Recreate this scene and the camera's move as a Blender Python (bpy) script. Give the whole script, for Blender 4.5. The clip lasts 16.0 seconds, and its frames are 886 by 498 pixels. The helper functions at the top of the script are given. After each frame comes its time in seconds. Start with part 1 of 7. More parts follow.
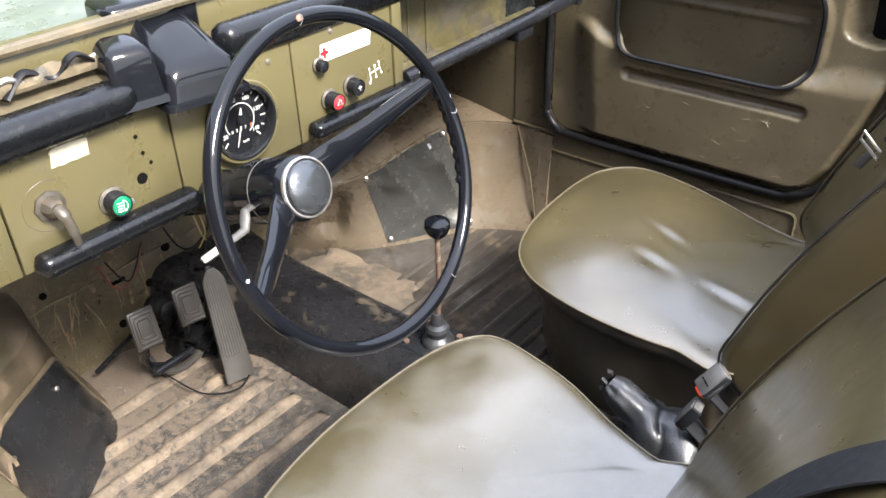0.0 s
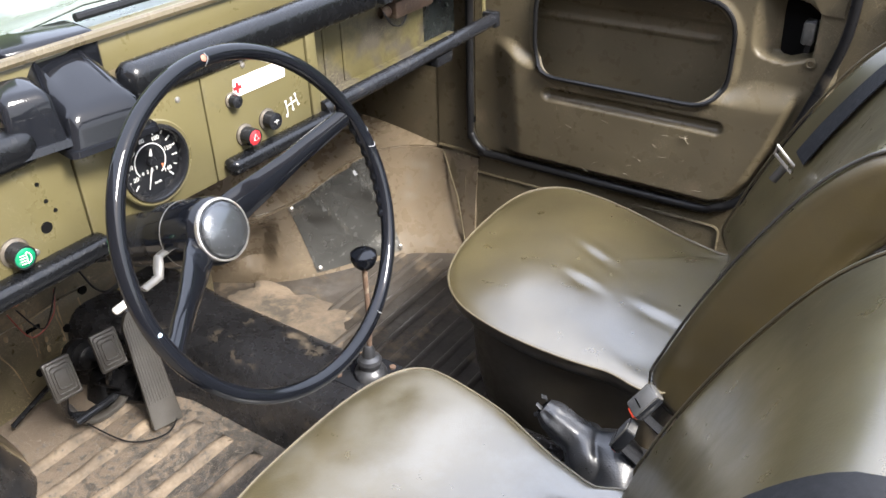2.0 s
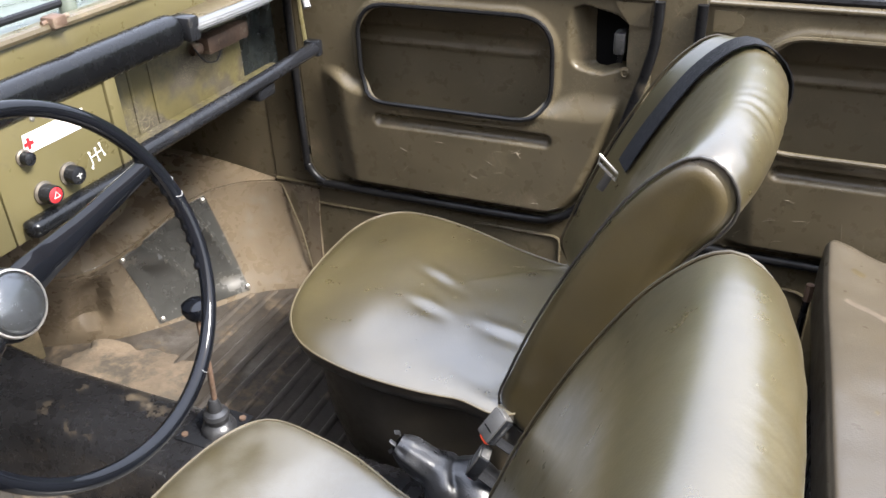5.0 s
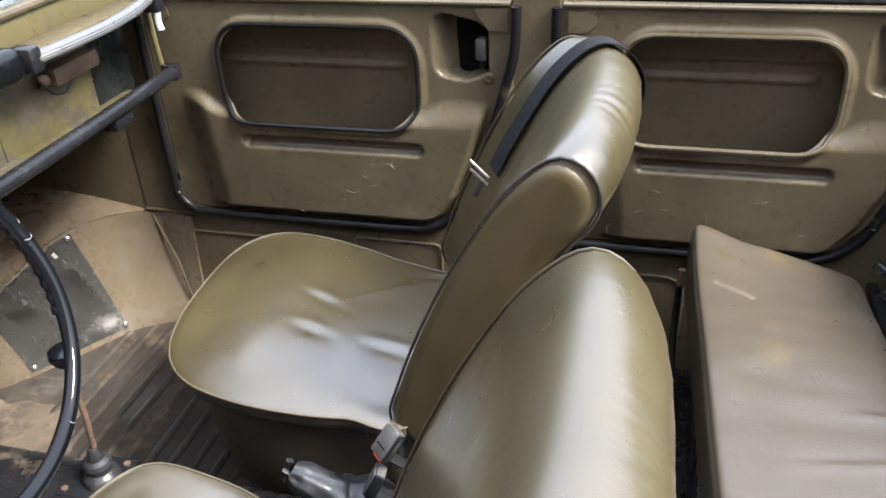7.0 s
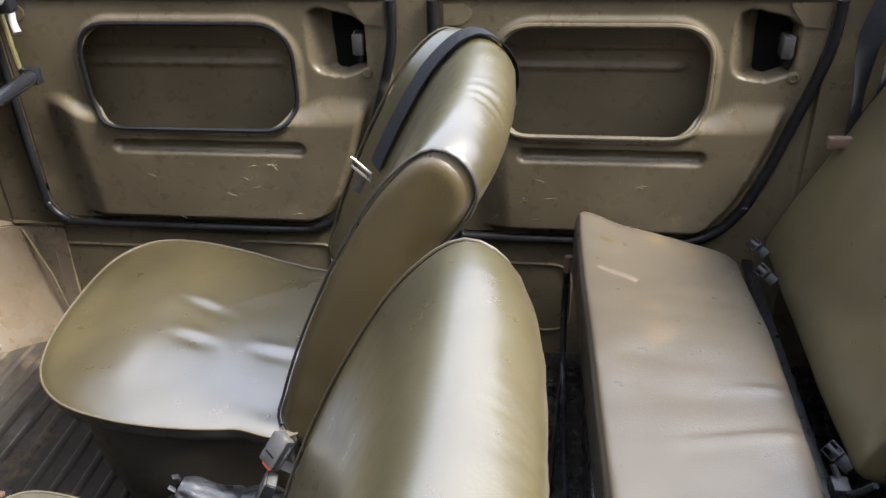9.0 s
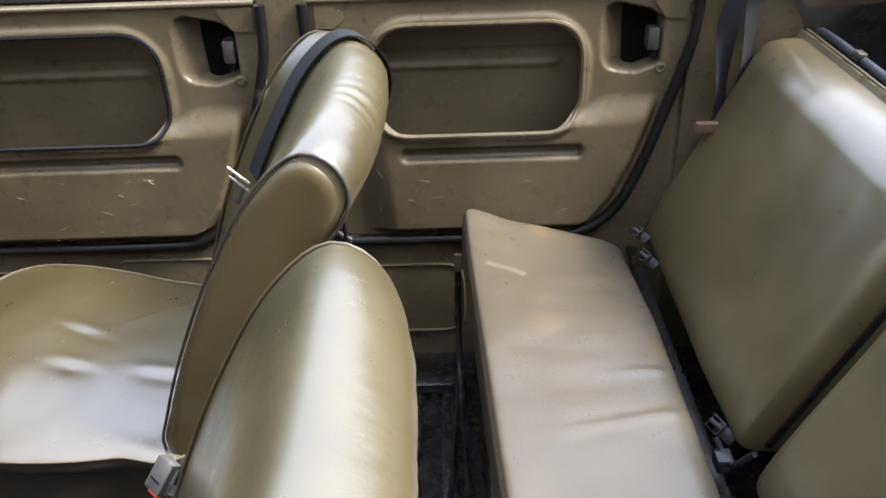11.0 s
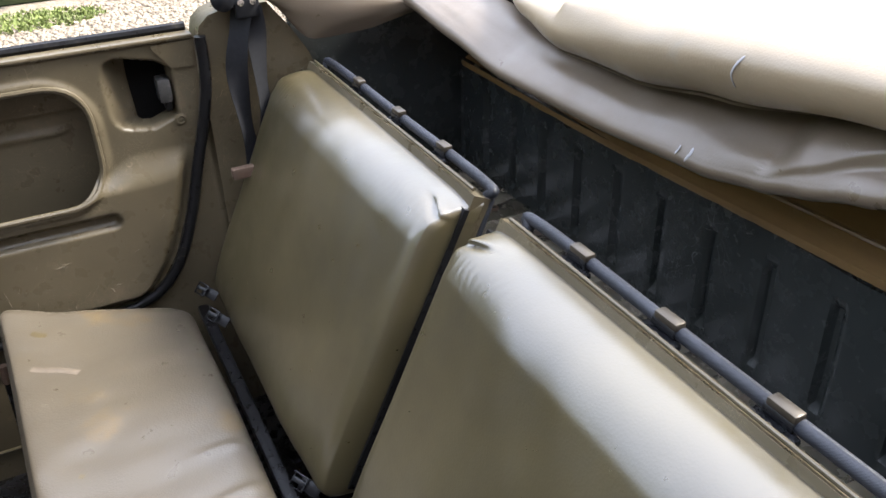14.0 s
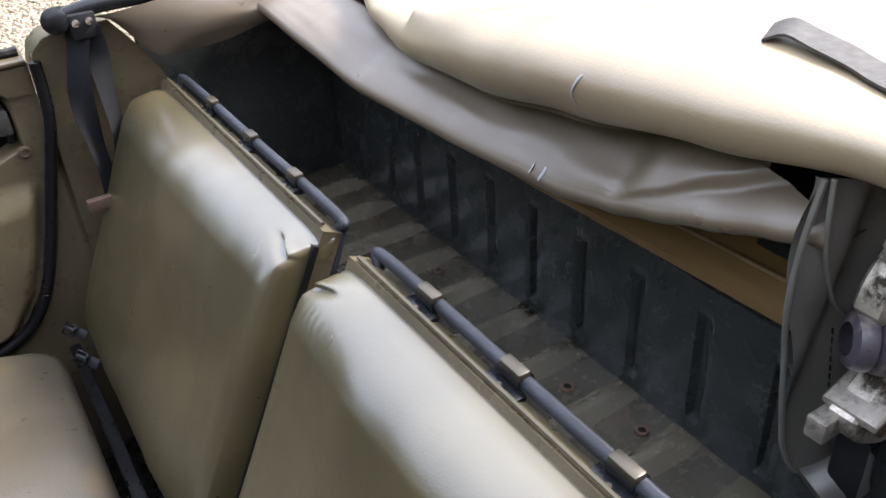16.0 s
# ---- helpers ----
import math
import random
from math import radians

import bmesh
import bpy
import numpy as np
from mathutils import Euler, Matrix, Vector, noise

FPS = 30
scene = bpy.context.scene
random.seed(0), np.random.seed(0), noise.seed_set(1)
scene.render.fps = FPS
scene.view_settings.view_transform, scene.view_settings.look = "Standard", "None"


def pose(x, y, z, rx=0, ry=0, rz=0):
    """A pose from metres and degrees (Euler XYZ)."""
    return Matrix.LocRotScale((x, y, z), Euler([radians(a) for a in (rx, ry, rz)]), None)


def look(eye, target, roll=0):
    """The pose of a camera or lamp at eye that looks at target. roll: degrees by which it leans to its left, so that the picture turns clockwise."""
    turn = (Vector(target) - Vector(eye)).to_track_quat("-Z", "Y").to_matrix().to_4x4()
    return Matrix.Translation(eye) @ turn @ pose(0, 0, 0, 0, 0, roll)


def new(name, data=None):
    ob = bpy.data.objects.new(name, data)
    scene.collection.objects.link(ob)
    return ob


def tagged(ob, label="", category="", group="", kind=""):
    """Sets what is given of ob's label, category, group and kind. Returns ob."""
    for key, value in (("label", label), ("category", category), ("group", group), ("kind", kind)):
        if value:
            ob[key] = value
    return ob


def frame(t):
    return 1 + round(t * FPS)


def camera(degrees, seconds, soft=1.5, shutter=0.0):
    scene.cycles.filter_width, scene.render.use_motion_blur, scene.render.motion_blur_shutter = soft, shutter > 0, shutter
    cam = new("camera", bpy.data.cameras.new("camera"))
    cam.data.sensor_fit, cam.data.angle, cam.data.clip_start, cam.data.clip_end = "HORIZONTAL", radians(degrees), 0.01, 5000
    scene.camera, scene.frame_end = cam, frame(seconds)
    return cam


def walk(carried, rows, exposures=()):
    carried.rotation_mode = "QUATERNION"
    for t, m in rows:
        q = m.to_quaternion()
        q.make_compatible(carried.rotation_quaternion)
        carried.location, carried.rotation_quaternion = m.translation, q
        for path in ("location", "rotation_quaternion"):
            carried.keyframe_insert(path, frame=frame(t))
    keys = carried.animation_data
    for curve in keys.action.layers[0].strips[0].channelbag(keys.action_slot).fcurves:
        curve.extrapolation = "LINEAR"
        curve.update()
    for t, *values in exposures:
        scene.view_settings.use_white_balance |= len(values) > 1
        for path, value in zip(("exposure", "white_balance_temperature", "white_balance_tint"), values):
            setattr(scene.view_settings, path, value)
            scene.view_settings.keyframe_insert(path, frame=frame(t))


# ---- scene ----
cam = camera(56.2, 16.0)
METRES, EYE, TILT, LEAN, TURN = 0.8, 1.35, -32.0, 0.0, 28.0
PATH = [
    (0, (0.305, -0.47, 1.272), (-0.777, 0.816, 0.188), -1.8),
    (0.5, (0.296, -0.473, 1.273), (-0.768, 0.829, 0.19), -1.6),
    (1, (0.288, -0.471, 1.278), (-0.758, 0.848, 0.198), -1.4),
    (1.5, (0.297, -0.457, 1.277), (-0.726, 0.895, 0.216), -1.6),
    (2, (0.3, -0.433, 1.282), (-0.671, 0.96, 0.226), -1.8),
    (2.5, (0.306, -0.416, 1.283), (-0.617, 1.016, 0.235), -1.8),
    (3, (0.311, -0.401, 1.284), (-0.565, 1.066, 0.243), -1.7),
    (3.5, (0.318, -0.387, 1.282), (-0.514, 1.112, 0.252), -1.7),
    (6, (0.343, -0.35, 1.284), (-0.269, 1.257, 0.264), -2.6),
    (6.5, (0.349, -0.346, 1.275), (-0.196, 1.292, 0.265), -2.7),
    (7, (0.356, -0.337, 1.282), (-0.122, 1.315, 0.262), -3.1),
    (7.5, (0.367, -0.331, 1.275), (-0.048, 1.34, 0.257), -3.3),
    (8, (0.37, -0.321, 1.274), (0.024, 1.36, 0.248), -3.1),
    (8.5, (0.378, -0.317, 1.271), (0.084, 1.37, 0.239), -2.6),
    (11, (0.427, -0.306, 1.258), (0.393, 1.407, 0.227), -2.2),
    (11.5, (0.45, -0.298, 1.252), (0.525, 1.412, 0.218), -2.5),
    (12, (0.483, -0.289, 1.253), (0.722, 1.402, 0.212), -2.4),
    (12.5, (0.503, -0.287, 1.258), (0.904, 1.373, 0.217), -2.0),
    (13, (0.54, -0.281, 1.262), (1.108, 1.338, 0.234), -1.2),
    (13.5, (0.576, -0.266, 1.265), (1.266, 1.312, 0.249), -1.2),
    (14, (0.632, -0.25, 1.275), (1.384, 1.298, 0.256), -1.9),
    (14.5, (0.69, -0.238, 1.28), (1.493, 1.271, 0.241), -2.0),
    (15, (0.73, -0.23, 1.289), (1.55, 1.257, 0.232), -3.0),
    (15.5, (0.76, -0.223, 1.298), (1.598, 1.247, 0.231), -3.7),
    (16, (0.772, -0.22, 1.306), (1.635, 1.222, 0.222), -3.7),
]
walk(cam, [(t, look(eye, target, roll)) for t, eye, target, roll in PATH], exposures=((0.0, 2.14), (3.5, 2.13), (7.0, 1.98), (9.5, 2.04), (11.0, 2.15), (12.5, 2.21), (13.5, 2.17), (14.5, 2.09), (16.0, 1.96)))

# ---------------------------------------------------------------- light
SUN_EL, SUN_AZ = 47.0, -11.0          # height of the sun and its bearing from +x, in degrees
world = bpy.data.worlds.new("sky")
scene.world = world
world.use_nodes = True
wn = world.node_tree.nodes
sky = wn.new("ShaderNodeTexSky")
sky.sky_type = 'NISHITA'
sky.sun_disc = False
sky.sun_elevation = radians(SUN_EL)
sky.sun_rotation = radians(90 - SUN_AZ)
sky.dust_density = 3.0
sky.air_density = 1.4
veil = wn.new("ShaderNodeMix")        # thin white cloud over the whole sky
veil.data_type = 'RGBA'
veil.inputs[0].default_value = 0.5
world.node_tree.links.new(sky.outputs[0], veil.inputs[6])
where = wn.new("ShaderNodeTexCoord")
split = wn.new("ShaderNodeSeparateXYZ")
grade = wn.new("ShaderNodeMapRange")  # an overcast sky is three times as bright overhead as at the horizon
grade.inputs["From Min"].default_value, grade.inputs["From Max"].default_value = 0.0, 1.0
grade.inputs["To Min"].default_value, grade.inputs["To Max"].default_value = 0.36, 1.08
tint = wn.new("ShaderNodeVectorMath")
tint.operation = 'SCALE'
tint.inputs[0].default_value = (17.4, 18.5, 22.2)
world.node_tree.links.new(where.outputs["Generated"], split.inputs[0])
world.node_tree.links.new(split.outputs["Z"], grade.inputs["Value"])
world.node_tree.links.new(grade.outputs[0], tint.inputs["Scale"])
world.node_tree.links.new(tint.outputs[0], veil.inputs[7])
world.node_tree.links.new(veil.outputs[2], wn["Background"].inputs[0])
wn["Background"].inputs[1].default_value = 0.118
sun = new("sun", bpy.data.lights.new("sun", 'SUN'))
sun.data.energy, sun.data.angle, sun.data.color = 4.2, radians(16), (1.0, 0.955, 0.905)
sun_dir = Vector((math.cos(radians(SUN_EL)) * math.cos(radians(SUN_AZ)), math.cos(radians(SUN_EL)) * math.sin(radians(SUN_AZ)), math.sin(radians(SUN_EL))))
sun.matrix_world = look(sun_dir * 30, (0, 0, 0))

# ---------------------------------------------------------------- mesh helpers


def smooth_step(a, b, v):
    t = min(1.0, max(0.0, (v - a) / (b - a)))
    return t * t * (3 - 2 * t)


def top_of(ob):
    while ob.parent:
        ob = ob.parent
    return ob


def finish(name, bm, material, angle=38.0):
    bmesh.ops.remove_doubles(bm, verts=bm.verts, dist=1e-5)
    bmesh.ops.recalc_face_normals(bm, faces=bm.faces)
    for f in bm.faces:
        f.smooth = True
    for e in bm.edges:
        if len(e.link_faces) == 2 and e.calc_face_angle(0) > radians(angle):
            e.smooth = False
    me = bpy.data.meshes.new(name)
    bm.to_mesh(me)
    bm.free()
    me.materials.append(material)
    return me


def part(name, bm, material, parent, label="", angle=38.0):
    """One mesh, built in world places, as a part under a thing."""
    bmesh.ops.translate(bm, verts=bm.verts, vec=-top_of(parent).location)
    ob = new(name, finish(name, bm, material, angle))
    ob.parent = parent
    if label:
        ob["label"] = label
    return ob


def thing(name, at, label, category, group=""):
    ob = new(name)
    ob.empty_display_size = 0.05
    ob.location = at
    return tagged(ob, label, category, group)


def solid(name, bm, material, label, category="", kind="", at=(0, 0, 0), group="", angle=38.0):
    """A top-level thing or piece of the setting of one mesh."""
    bmesh.ops.translate(bm, verts=bm.verts, vec=-Vector(at))
    ob = new(name, finish(name, bm, material, angle))
    ob.location = at
    return tagged(ob, label, category, group, kind)


def box(x0, x1, y0, y1, z0, z1, r=0.003, bm=None, seg=2, m=None):
    bm = bm or bmesh.new()
    mat = Matrix.Translation(((x0 + x1) / 2, (y0 + y1) / 2, (z0 + z1) / 2)) @ Matrix.Diagonal((abs(x1 - x0), abs(y1 - y0), abs(z1 - z0), 1))
    if m is not None:
        mat = m @ mat
    tmp = bmesh.new()
    bmesh.ops.create_cube(tmp, size=1.0, matrix=mat)
    if r > 0:
        bmesh.ops.bevel(tmp, geom=list(tmp.edges), offset=r, segments=seg, profile=0.5, affect='EDGES')
    me = bpy.data.meshes.new("tmp")
    tmp.to_mesh(me)
    tmp.free()
    bm.from_mesh(me)
    bpy.data.meshes.remove(me)
    return bm


def loft(rings, bm=None, closed=True, cap=True):
    """Skins rings of equally many points."""
    bm = bm or bmesh.new()
    vs = [[bm.verts.new(p) for p in ring] for ring in rings]
    n = len(rings[0])
    for a, b in zip(vs, vs[1:]):
        for i in range(n if closed else n - 1):
            j = (i + 1) % n
            bm.faces.new((a[i], a[j], b[j], b[i]))
    if cap and closed:
        bm.faces.new(list(reversed(vs[0])))
        bm.faces.new(vs[-1])
    return bm


def tube(points, r, segs=10, bm=None, closed=False, flat=1.0, cap=True, up=None):
    """A round bar along points; r a number or one per point; flat squeezes it along its second axis."""
    pts = [Vector(p) for p in points]
    n = len(pts)
    rad = r if isinstance(r, (list, tuple)) else [r] * n
    tang = []
    for i in range(n):
        a = pts[i - 1] if (i > 0 or closed) else pts[i]
        b = pts[(i + 1) % n] if (i < n - 1 or closed) else pts[i]
        tang.append((b - a).normalized())
    side = Vector(up) if up else (Vector((0, 0, 1)) if abs(tang[0].z) < 0.9 else Vector((1, 0, 0)))
    rings = []
    for i in range(n):
        side = (side - tang[i] * side.dot(tang[i])).normalized()
        other = tang[i].cross(side)
        rings.append([pts[i] + (side * math.sin(k) + other * math.cos(k) * 1.0) * rad[i] if flat == 1.0 else pts[i] + side * math.sin(k) * rad[i] * flat + other * math.cos(k) * rad[i] for k in [2 * math.pi * s / segs for s in range(segs)]])
    if closed:
        rings.append(rings[0])
        return loft(rings, bm, cap=False)
    return loft(rings, bm, cap=cap)


def spline(points, steps=8, closed=False):
    """A Catmull-Rom curve through points."""
    p = [Vector(q) for q in points]
    n = len(p)
    out = []
    for i in range(n if closed else n - 1):
        a, b, c, d = (p[(i + k) % n] if closed else p[min(max(i + k, 0), n - 1)] for k in (-1, 0, 1, 2))
        for s in range(steps):
            t = s / steps
            out.append(0.5 * (2 * b + (c - a) * t + (2 * a - 5 * b + 4 * c - d) * t * t + (3 * b - a - 3 * c + d) * t ** 3))
    if not closed:
        out.append(p[-1])
    return out


def rounded(points, r, seg=5):
    """A polygon in the plane with its corners rounded; r a number or one per corner."""
    out = []
    n = len(points)
    for i in range(n):
        a, b, c = Vector(points[i - 1]), Vector(points[i]), Vector(points[(i + 1) % n])
        u, v = (a - b), (c - b)
        rr = r[i] if isinstance(r, (list, tuple)) else r
        rr = min(rr, u.length * 0.49, v.length * 0.49)
        u.normalize(), v.normalize()
        for k in range(seg + 1):
            t = k / seg
            out.append((b + u * rr) * (1 - t) ** 2 + b * 2 * t * (1 - t) + (b + v * rr) * t * t)
    return out


def inset(loop, d):
    """A closed loop in the plane moved inwards by d."""
    n = len(loop)
    area = sum(loop[i].x * loop[(i + 1) % n].y - loop[(i + 1) % n].x * loop[i].y for i in range(n))
    s = 1 if area > 0 else -1
    out = []
    for i in range(n):
        t = (loop[(i + 1) % n] - loop[i - 1])
        t = t.normalized() if t.length > 1e-9 else Vector((1, 0))
        out.append(loop[i] + Vector((-t.y, t.x)) * d * s)
    return out


def even(loop, n):
    """n points at even steps along a closed loop."""
    pts = list(loop) + [loop[0]]
    cum = [0.0]
    for a, b in zip(pts, pts[1:]):
        cum.append(cum[-1] + (b - a).length)
    out, k = [], 0
    for i in range(n):
        s = cum[-1] * i / n
        while cum[k + 1] < s:
            k += 1
        t = (s - cum[k]) / max(1e-9, cum[k + 1] - cum[k])
        out.append(pts[k].lerp(pts[k + 1], t))
    return out


def lathe(profile, m, segs=24, bm=None):
    """Turns (radius, height) pairs round the z axis of the pose m."""
    rings = []
    for r, h in profile:
        rings.append([m @ Vector((max(r, 1e-4) * math.cos(2 * math.pi * k / segs), max(r, 1e-4) * math.sin(2 * math.pi * k / segs), h)) for k in range(segs)])
    bm = loft(rings, bm, cap=False)
    bm.verts.ensure_lookup_table()
    n = len(bm.verts)
    for k, (r, h) in ((0, profile[0]), (len(profile) - 1, profile[-1])):
        if r < 0.002:
            lo = n - segs * len(profile) + segs * k
            bm.faces.new([bm.verts[lo + i] for i in range(segs)])
    return bm


def sheet(fn, nu, nv, bm=None, thick=0.0):
    """A surface fn(u, v) over the unit square; thick: metres by which it is given a back."""
    bm = bm or bmesh.new()
    g = [[bm.verts.new(fn(i / nu, j / nv)) for j in range(nv + 1)] for i in range(nu + 1)]
    made = []
    for i in range(nu):
        for j in range(nv):
            made.append(bm.faces.new((g[i][j], g[i + 1][j], g[i + 1][j + 1], g[i][j + 1])))
    if thick:
        bm.normal_update()
        bmesh.ops.solidify(bm, geom=made, thickness=thick)
    return bm


def aimed(at, direction, roll=0.0):
    """A pose at a place whose z axis points along a direction."""
    return Matrix.Translation(at) @ Vector(direction).to_track_quat('Z', 'Y').to_matrix().to_4x4() @ pose(0, 0, 0, 0, 0, roll)


def writing(text, size, m, bm=None, deep=0.0004):
    """Letters of the built-in font, centred, in the xy plane of the pose m."""
    bm = bm or bmesh.new()
    cu = bpy.data.curves.new("letters", 'FONT')
    cu.body, cu.size, cu.align_x, cu.align_y, cu.extrude = text, size, 'CENTER', 'CENTER', deep
    ob = bpy.data.objects.new("letters", cu)
    scene.collection.objects.link(ob)
    me = bpy.data.meshes.new_from_object(ob.evaluated_get(bpy.context.evaluated_depsgraph_get()))
    me.transform(m)
    bm.from_mesh(me)
    bpy.data.objects.remove(ob)
    bpy.data.curves.remove(cu)
    bpy.data.meshes.remove(me)
    return bm


# ---------------------------------------------------------------- materials


def material(name, colour, rough=0.5, metal=0.0, vary=0.25, scale=9.0, bump=0.1, grain=260.0, grit=None, grit_at=0.62, grit_scale=5.0, grit_rough=0.8,
             scuff=None, scuff_at=0.7, grit_lean=None, rough_vary=0.12, coat=0.0, leather=0.0, spec=0.5, stretch=(1, 1, 1)):
    """A surface with large and fine variation, patches of dirt (grit), thin scuffs and fine relief."""
    m = bpy.data.materials.new(name)
    m.use_nodes = True
    t = m.node_tree
    N, L = t.nodes, t.links
    b = N["Principled BSDF"]
    co = N.new("ShaderNodeTexCoord")
    mp = N.new("ShaderNodeMapping")
    mp.inputs["Scale"].default_value = stretch
    L.new(co.outputs["Object"], mp.inputs["Vector"])

    def tex(s, detail=4.0, rough_=0.6):
        n = N.new("ShaderNodeTexNoise")
        n.inputs["Scale"].default_value, n.inputs["Detail"].default_value, n.inputs["Roughness"].default_value = s, detail, rough_
        L.new(mp.outputs["Vector"], n.inputs["Vector"])
        return n.outputs[0]

    def ramp(src, a, c, lo=0.0, hi=1.0):
        n = N.new("ShaderNodeMapRange")
        n.inputs["From Min"].default_value, n.inputs["From Max"].default_value = a, c
        n.inputs["To Min"].default_value, n.inputs["To Max"].default_value = lo, hi
        L.new(src, n.inputs["Value"])
        return n.outputs[0]

    def mix(f, a, c, mode='MIX'):
        n = N.new("ShaderNodeMix")
        n.data_type, n.blend_type = 'RGBA', mode
        for sock, v in ((n.inputs[0], f), (n.inputs[6], a), (n.inputs[7], c)):
            if isinstance(v, (int, float)):
                sock.default_value = v
            elif isinstance(v, tuple):
                sock.default_value = (*v, 1)
            else:
                L.new(v, sock)
        return n.outputs[2]

    big, mid = tex(scale * 0.35, 3), tex(scale * 3.0, 5)
    dark = tuple(c * (1 - vary) for c in colour)
    light = tuple(min(1, c * (1 + vary)) for c in colour)
    col = mix(ramp(big, 0.3, 0.7), dark, light)
    fine = mix(ramp(mid, 0.3, 0.75, 0.0, 0.5 * vary), col, tuple(c * 0.55 for c in colour))
    ro = ramp(mid, 0.3, 0.7, max(0.03, rough - rough_vary), min(1, rough + rough_vary))
    if grit:
        height = tex(grit_scale, 8, 0.68)
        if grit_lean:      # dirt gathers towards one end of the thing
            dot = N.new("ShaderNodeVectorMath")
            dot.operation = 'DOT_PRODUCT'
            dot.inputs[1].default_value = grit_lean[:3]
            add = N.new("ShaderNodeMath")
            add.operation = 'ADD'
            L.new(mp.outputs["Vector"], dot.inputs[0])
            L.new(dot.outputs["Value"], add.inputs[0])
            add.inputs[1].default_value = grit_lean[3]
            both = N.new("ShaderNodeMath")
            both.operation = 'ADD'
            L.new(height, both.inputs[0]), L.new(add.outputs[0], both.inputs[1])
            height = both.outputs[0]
        mask = ramp(height, grit_at - 0.05, grit_at + 0.07)
        fine = mix(mask, fine, grit)
        ro2 = N.new("ShaderNodeMix")
        L.new(mask, ro2.inputs[0]), L.new(ro, ro2.inputs[2])
        ro2.inputs[3].default_value = grit_rough
        ro = ro2.outputs[0]
    if scuff:
        wob = N.new("ShaderNodeVectorMath")
        wob.operation = 'ADD'
        no = N.new("ShaderNodeTexNoise")
        no.inputs["Scale"].default_value = 7.0
        L.new(mp.outputs["Vector"], no.inputs["Vector"])
        L.new(mp.outputs["Vector"], wob.inputs[0])
        L.new(no.outputs["Color"], wob.inputs[1])
        for size, thin, seed in ((13.0, 0.010, 4.0), (31.0, 0.014, 6.5), (58.0, 0.020, 9.0)):
            v = N.new("ShaderNodeTexVoronoi")
            v.feature = 'DISTANCE_TO_EDGE'
            v.inputs["Scale"].default_value = size
            L.new(wob.outputs[0], v.inputs["Vector"])
            line = ramp(v.outputs["Distance"], 0.0, thin, 1.0, 0.0)
            where_ = ramp(tex(seed, 6, 0.7), scuff_at - 0.02, scuff_at + 0.12)
            mul = N.new("ShaderNodeMath")
            mul.operation = 'MULTIPLY'
            L.new(line, mul.inputs[0]), L.new(where_, mul.inputs[1])
            fine = mix(mul.outputs[0], fine, scuff)
    L.new(fine, b.inputs["Base Color"])
    L.new(ro, b.inputs["Roughness"])
    b.inputs["Metallic"].default_value = metal
    b.inputs["Coat Weight"].default_value = coat
    b.inputs["Coat Roughness"].default_value = 0.24
    b.inputs["Specular IOR Level"].default_value = spec
    if bump or leather:
        bp = N.new("ShaderNodeBump")
        bp.inputs["Distance"].default_value = 0.002
        bp.inputs["Strength"].default_value = bump
        L.new(tex(grain, 3, 0.6), bp.inputs["Height"])
        out = bp.outputs[0]
        if leather:
            vo = N.new("ShaderNodeTexVoronoi")
            vo.inputs["Scale"].default_value = 300.0
            L.new(mp.outputs["Vector"], vo.inputs["Vector"])
            b2 = N.new("ShaderNodeBump")
            b2.inputs["Distance"].default_value, b2.inputs["Strength"].default_value = 0.0008, leather
            L.new(vo.outputs["Distance"], b2.inputs["Height"])
            L.new(out, b2.inputs["Normal"])
            b3 = N.new("ShaderNodeBump")
            b3.inputs["Distance"].default_value, b3.inputs["Strength"].default_value = 0.006, 0.12
            L.new(tex(14.0, 3, 0.5), b3.inputs["Height"])
            L.new(b2.outputs[0], b3.inputs["Normal"])
            out = b3.outputs[0]
        L.new(out, b.inputs["Normal"])
    return m


M_OLIVE = material("olive_paint", (0.066, 0.0540, 0.0330), 0.33, spec=0.30, vary=0.26, scale=9, bump=0.07, grain=90, grit=(0.108, 0.084, 0.052), grit_at=0.645, grit_scale=7, scuff=(0.208, 0.176, 0.12), scuff_at=0.53)
# olive paint made lighter: footwell light is put into its colour
M_KICK = material("lit_olive_paint", (0.086, 0.0665, 0.044), 0.29, coat=0.25, spec=0.8, vary=0.22, scale=9, bump=0.08, grain=80, grit=(0.068, 0.052, 0.032), grit_at=0.60, grit_scale=9, scuff=(0.256, 0.216, 0.144), scuff_at=0.58)
M_TRAY = material("dirty_tray_paint", (0.068, 0.058, 0.024), 0.42, vary=0.3, scale=14, bump=0.08, grit=(0.030, 0.024, 0.015), grit_at=0.50, grit_scale=9, scuff=(0.28, 0.25, 0.16), scuff_at=0.52)
M_DASH = material("dash_paint", (0.078, 0.067, 0.031), 0.34, vary=0.18, scale=6, bump=0.04, grain=120, grit=(0.055, 0.045, 0.022), grit_at=0.64, grit_scale=11, scuff=(0.22, 0.20, 0.13), scuff_at=0.62)
M_DIRTY = material("dusty_olive_paint", (0.064, 0.053, 0.030), 0.36, vary=0.35, scale=12, bump=0.2, grain=80, grit=(0.135, 0.098, 0.056), grit_at=0.58, grit_scale=7, scuff=(0.24, 0.19, 0.12), scuff_at=0.46)
M_BONNET = material("faded_green_paint", (0.0864, 0.101, 0.0835), 0.32, vary=0.1, scale=5, bump=0.02, grit=(0.16, 0.168, 0.136), grit_at=0.6, grit_scale=3)
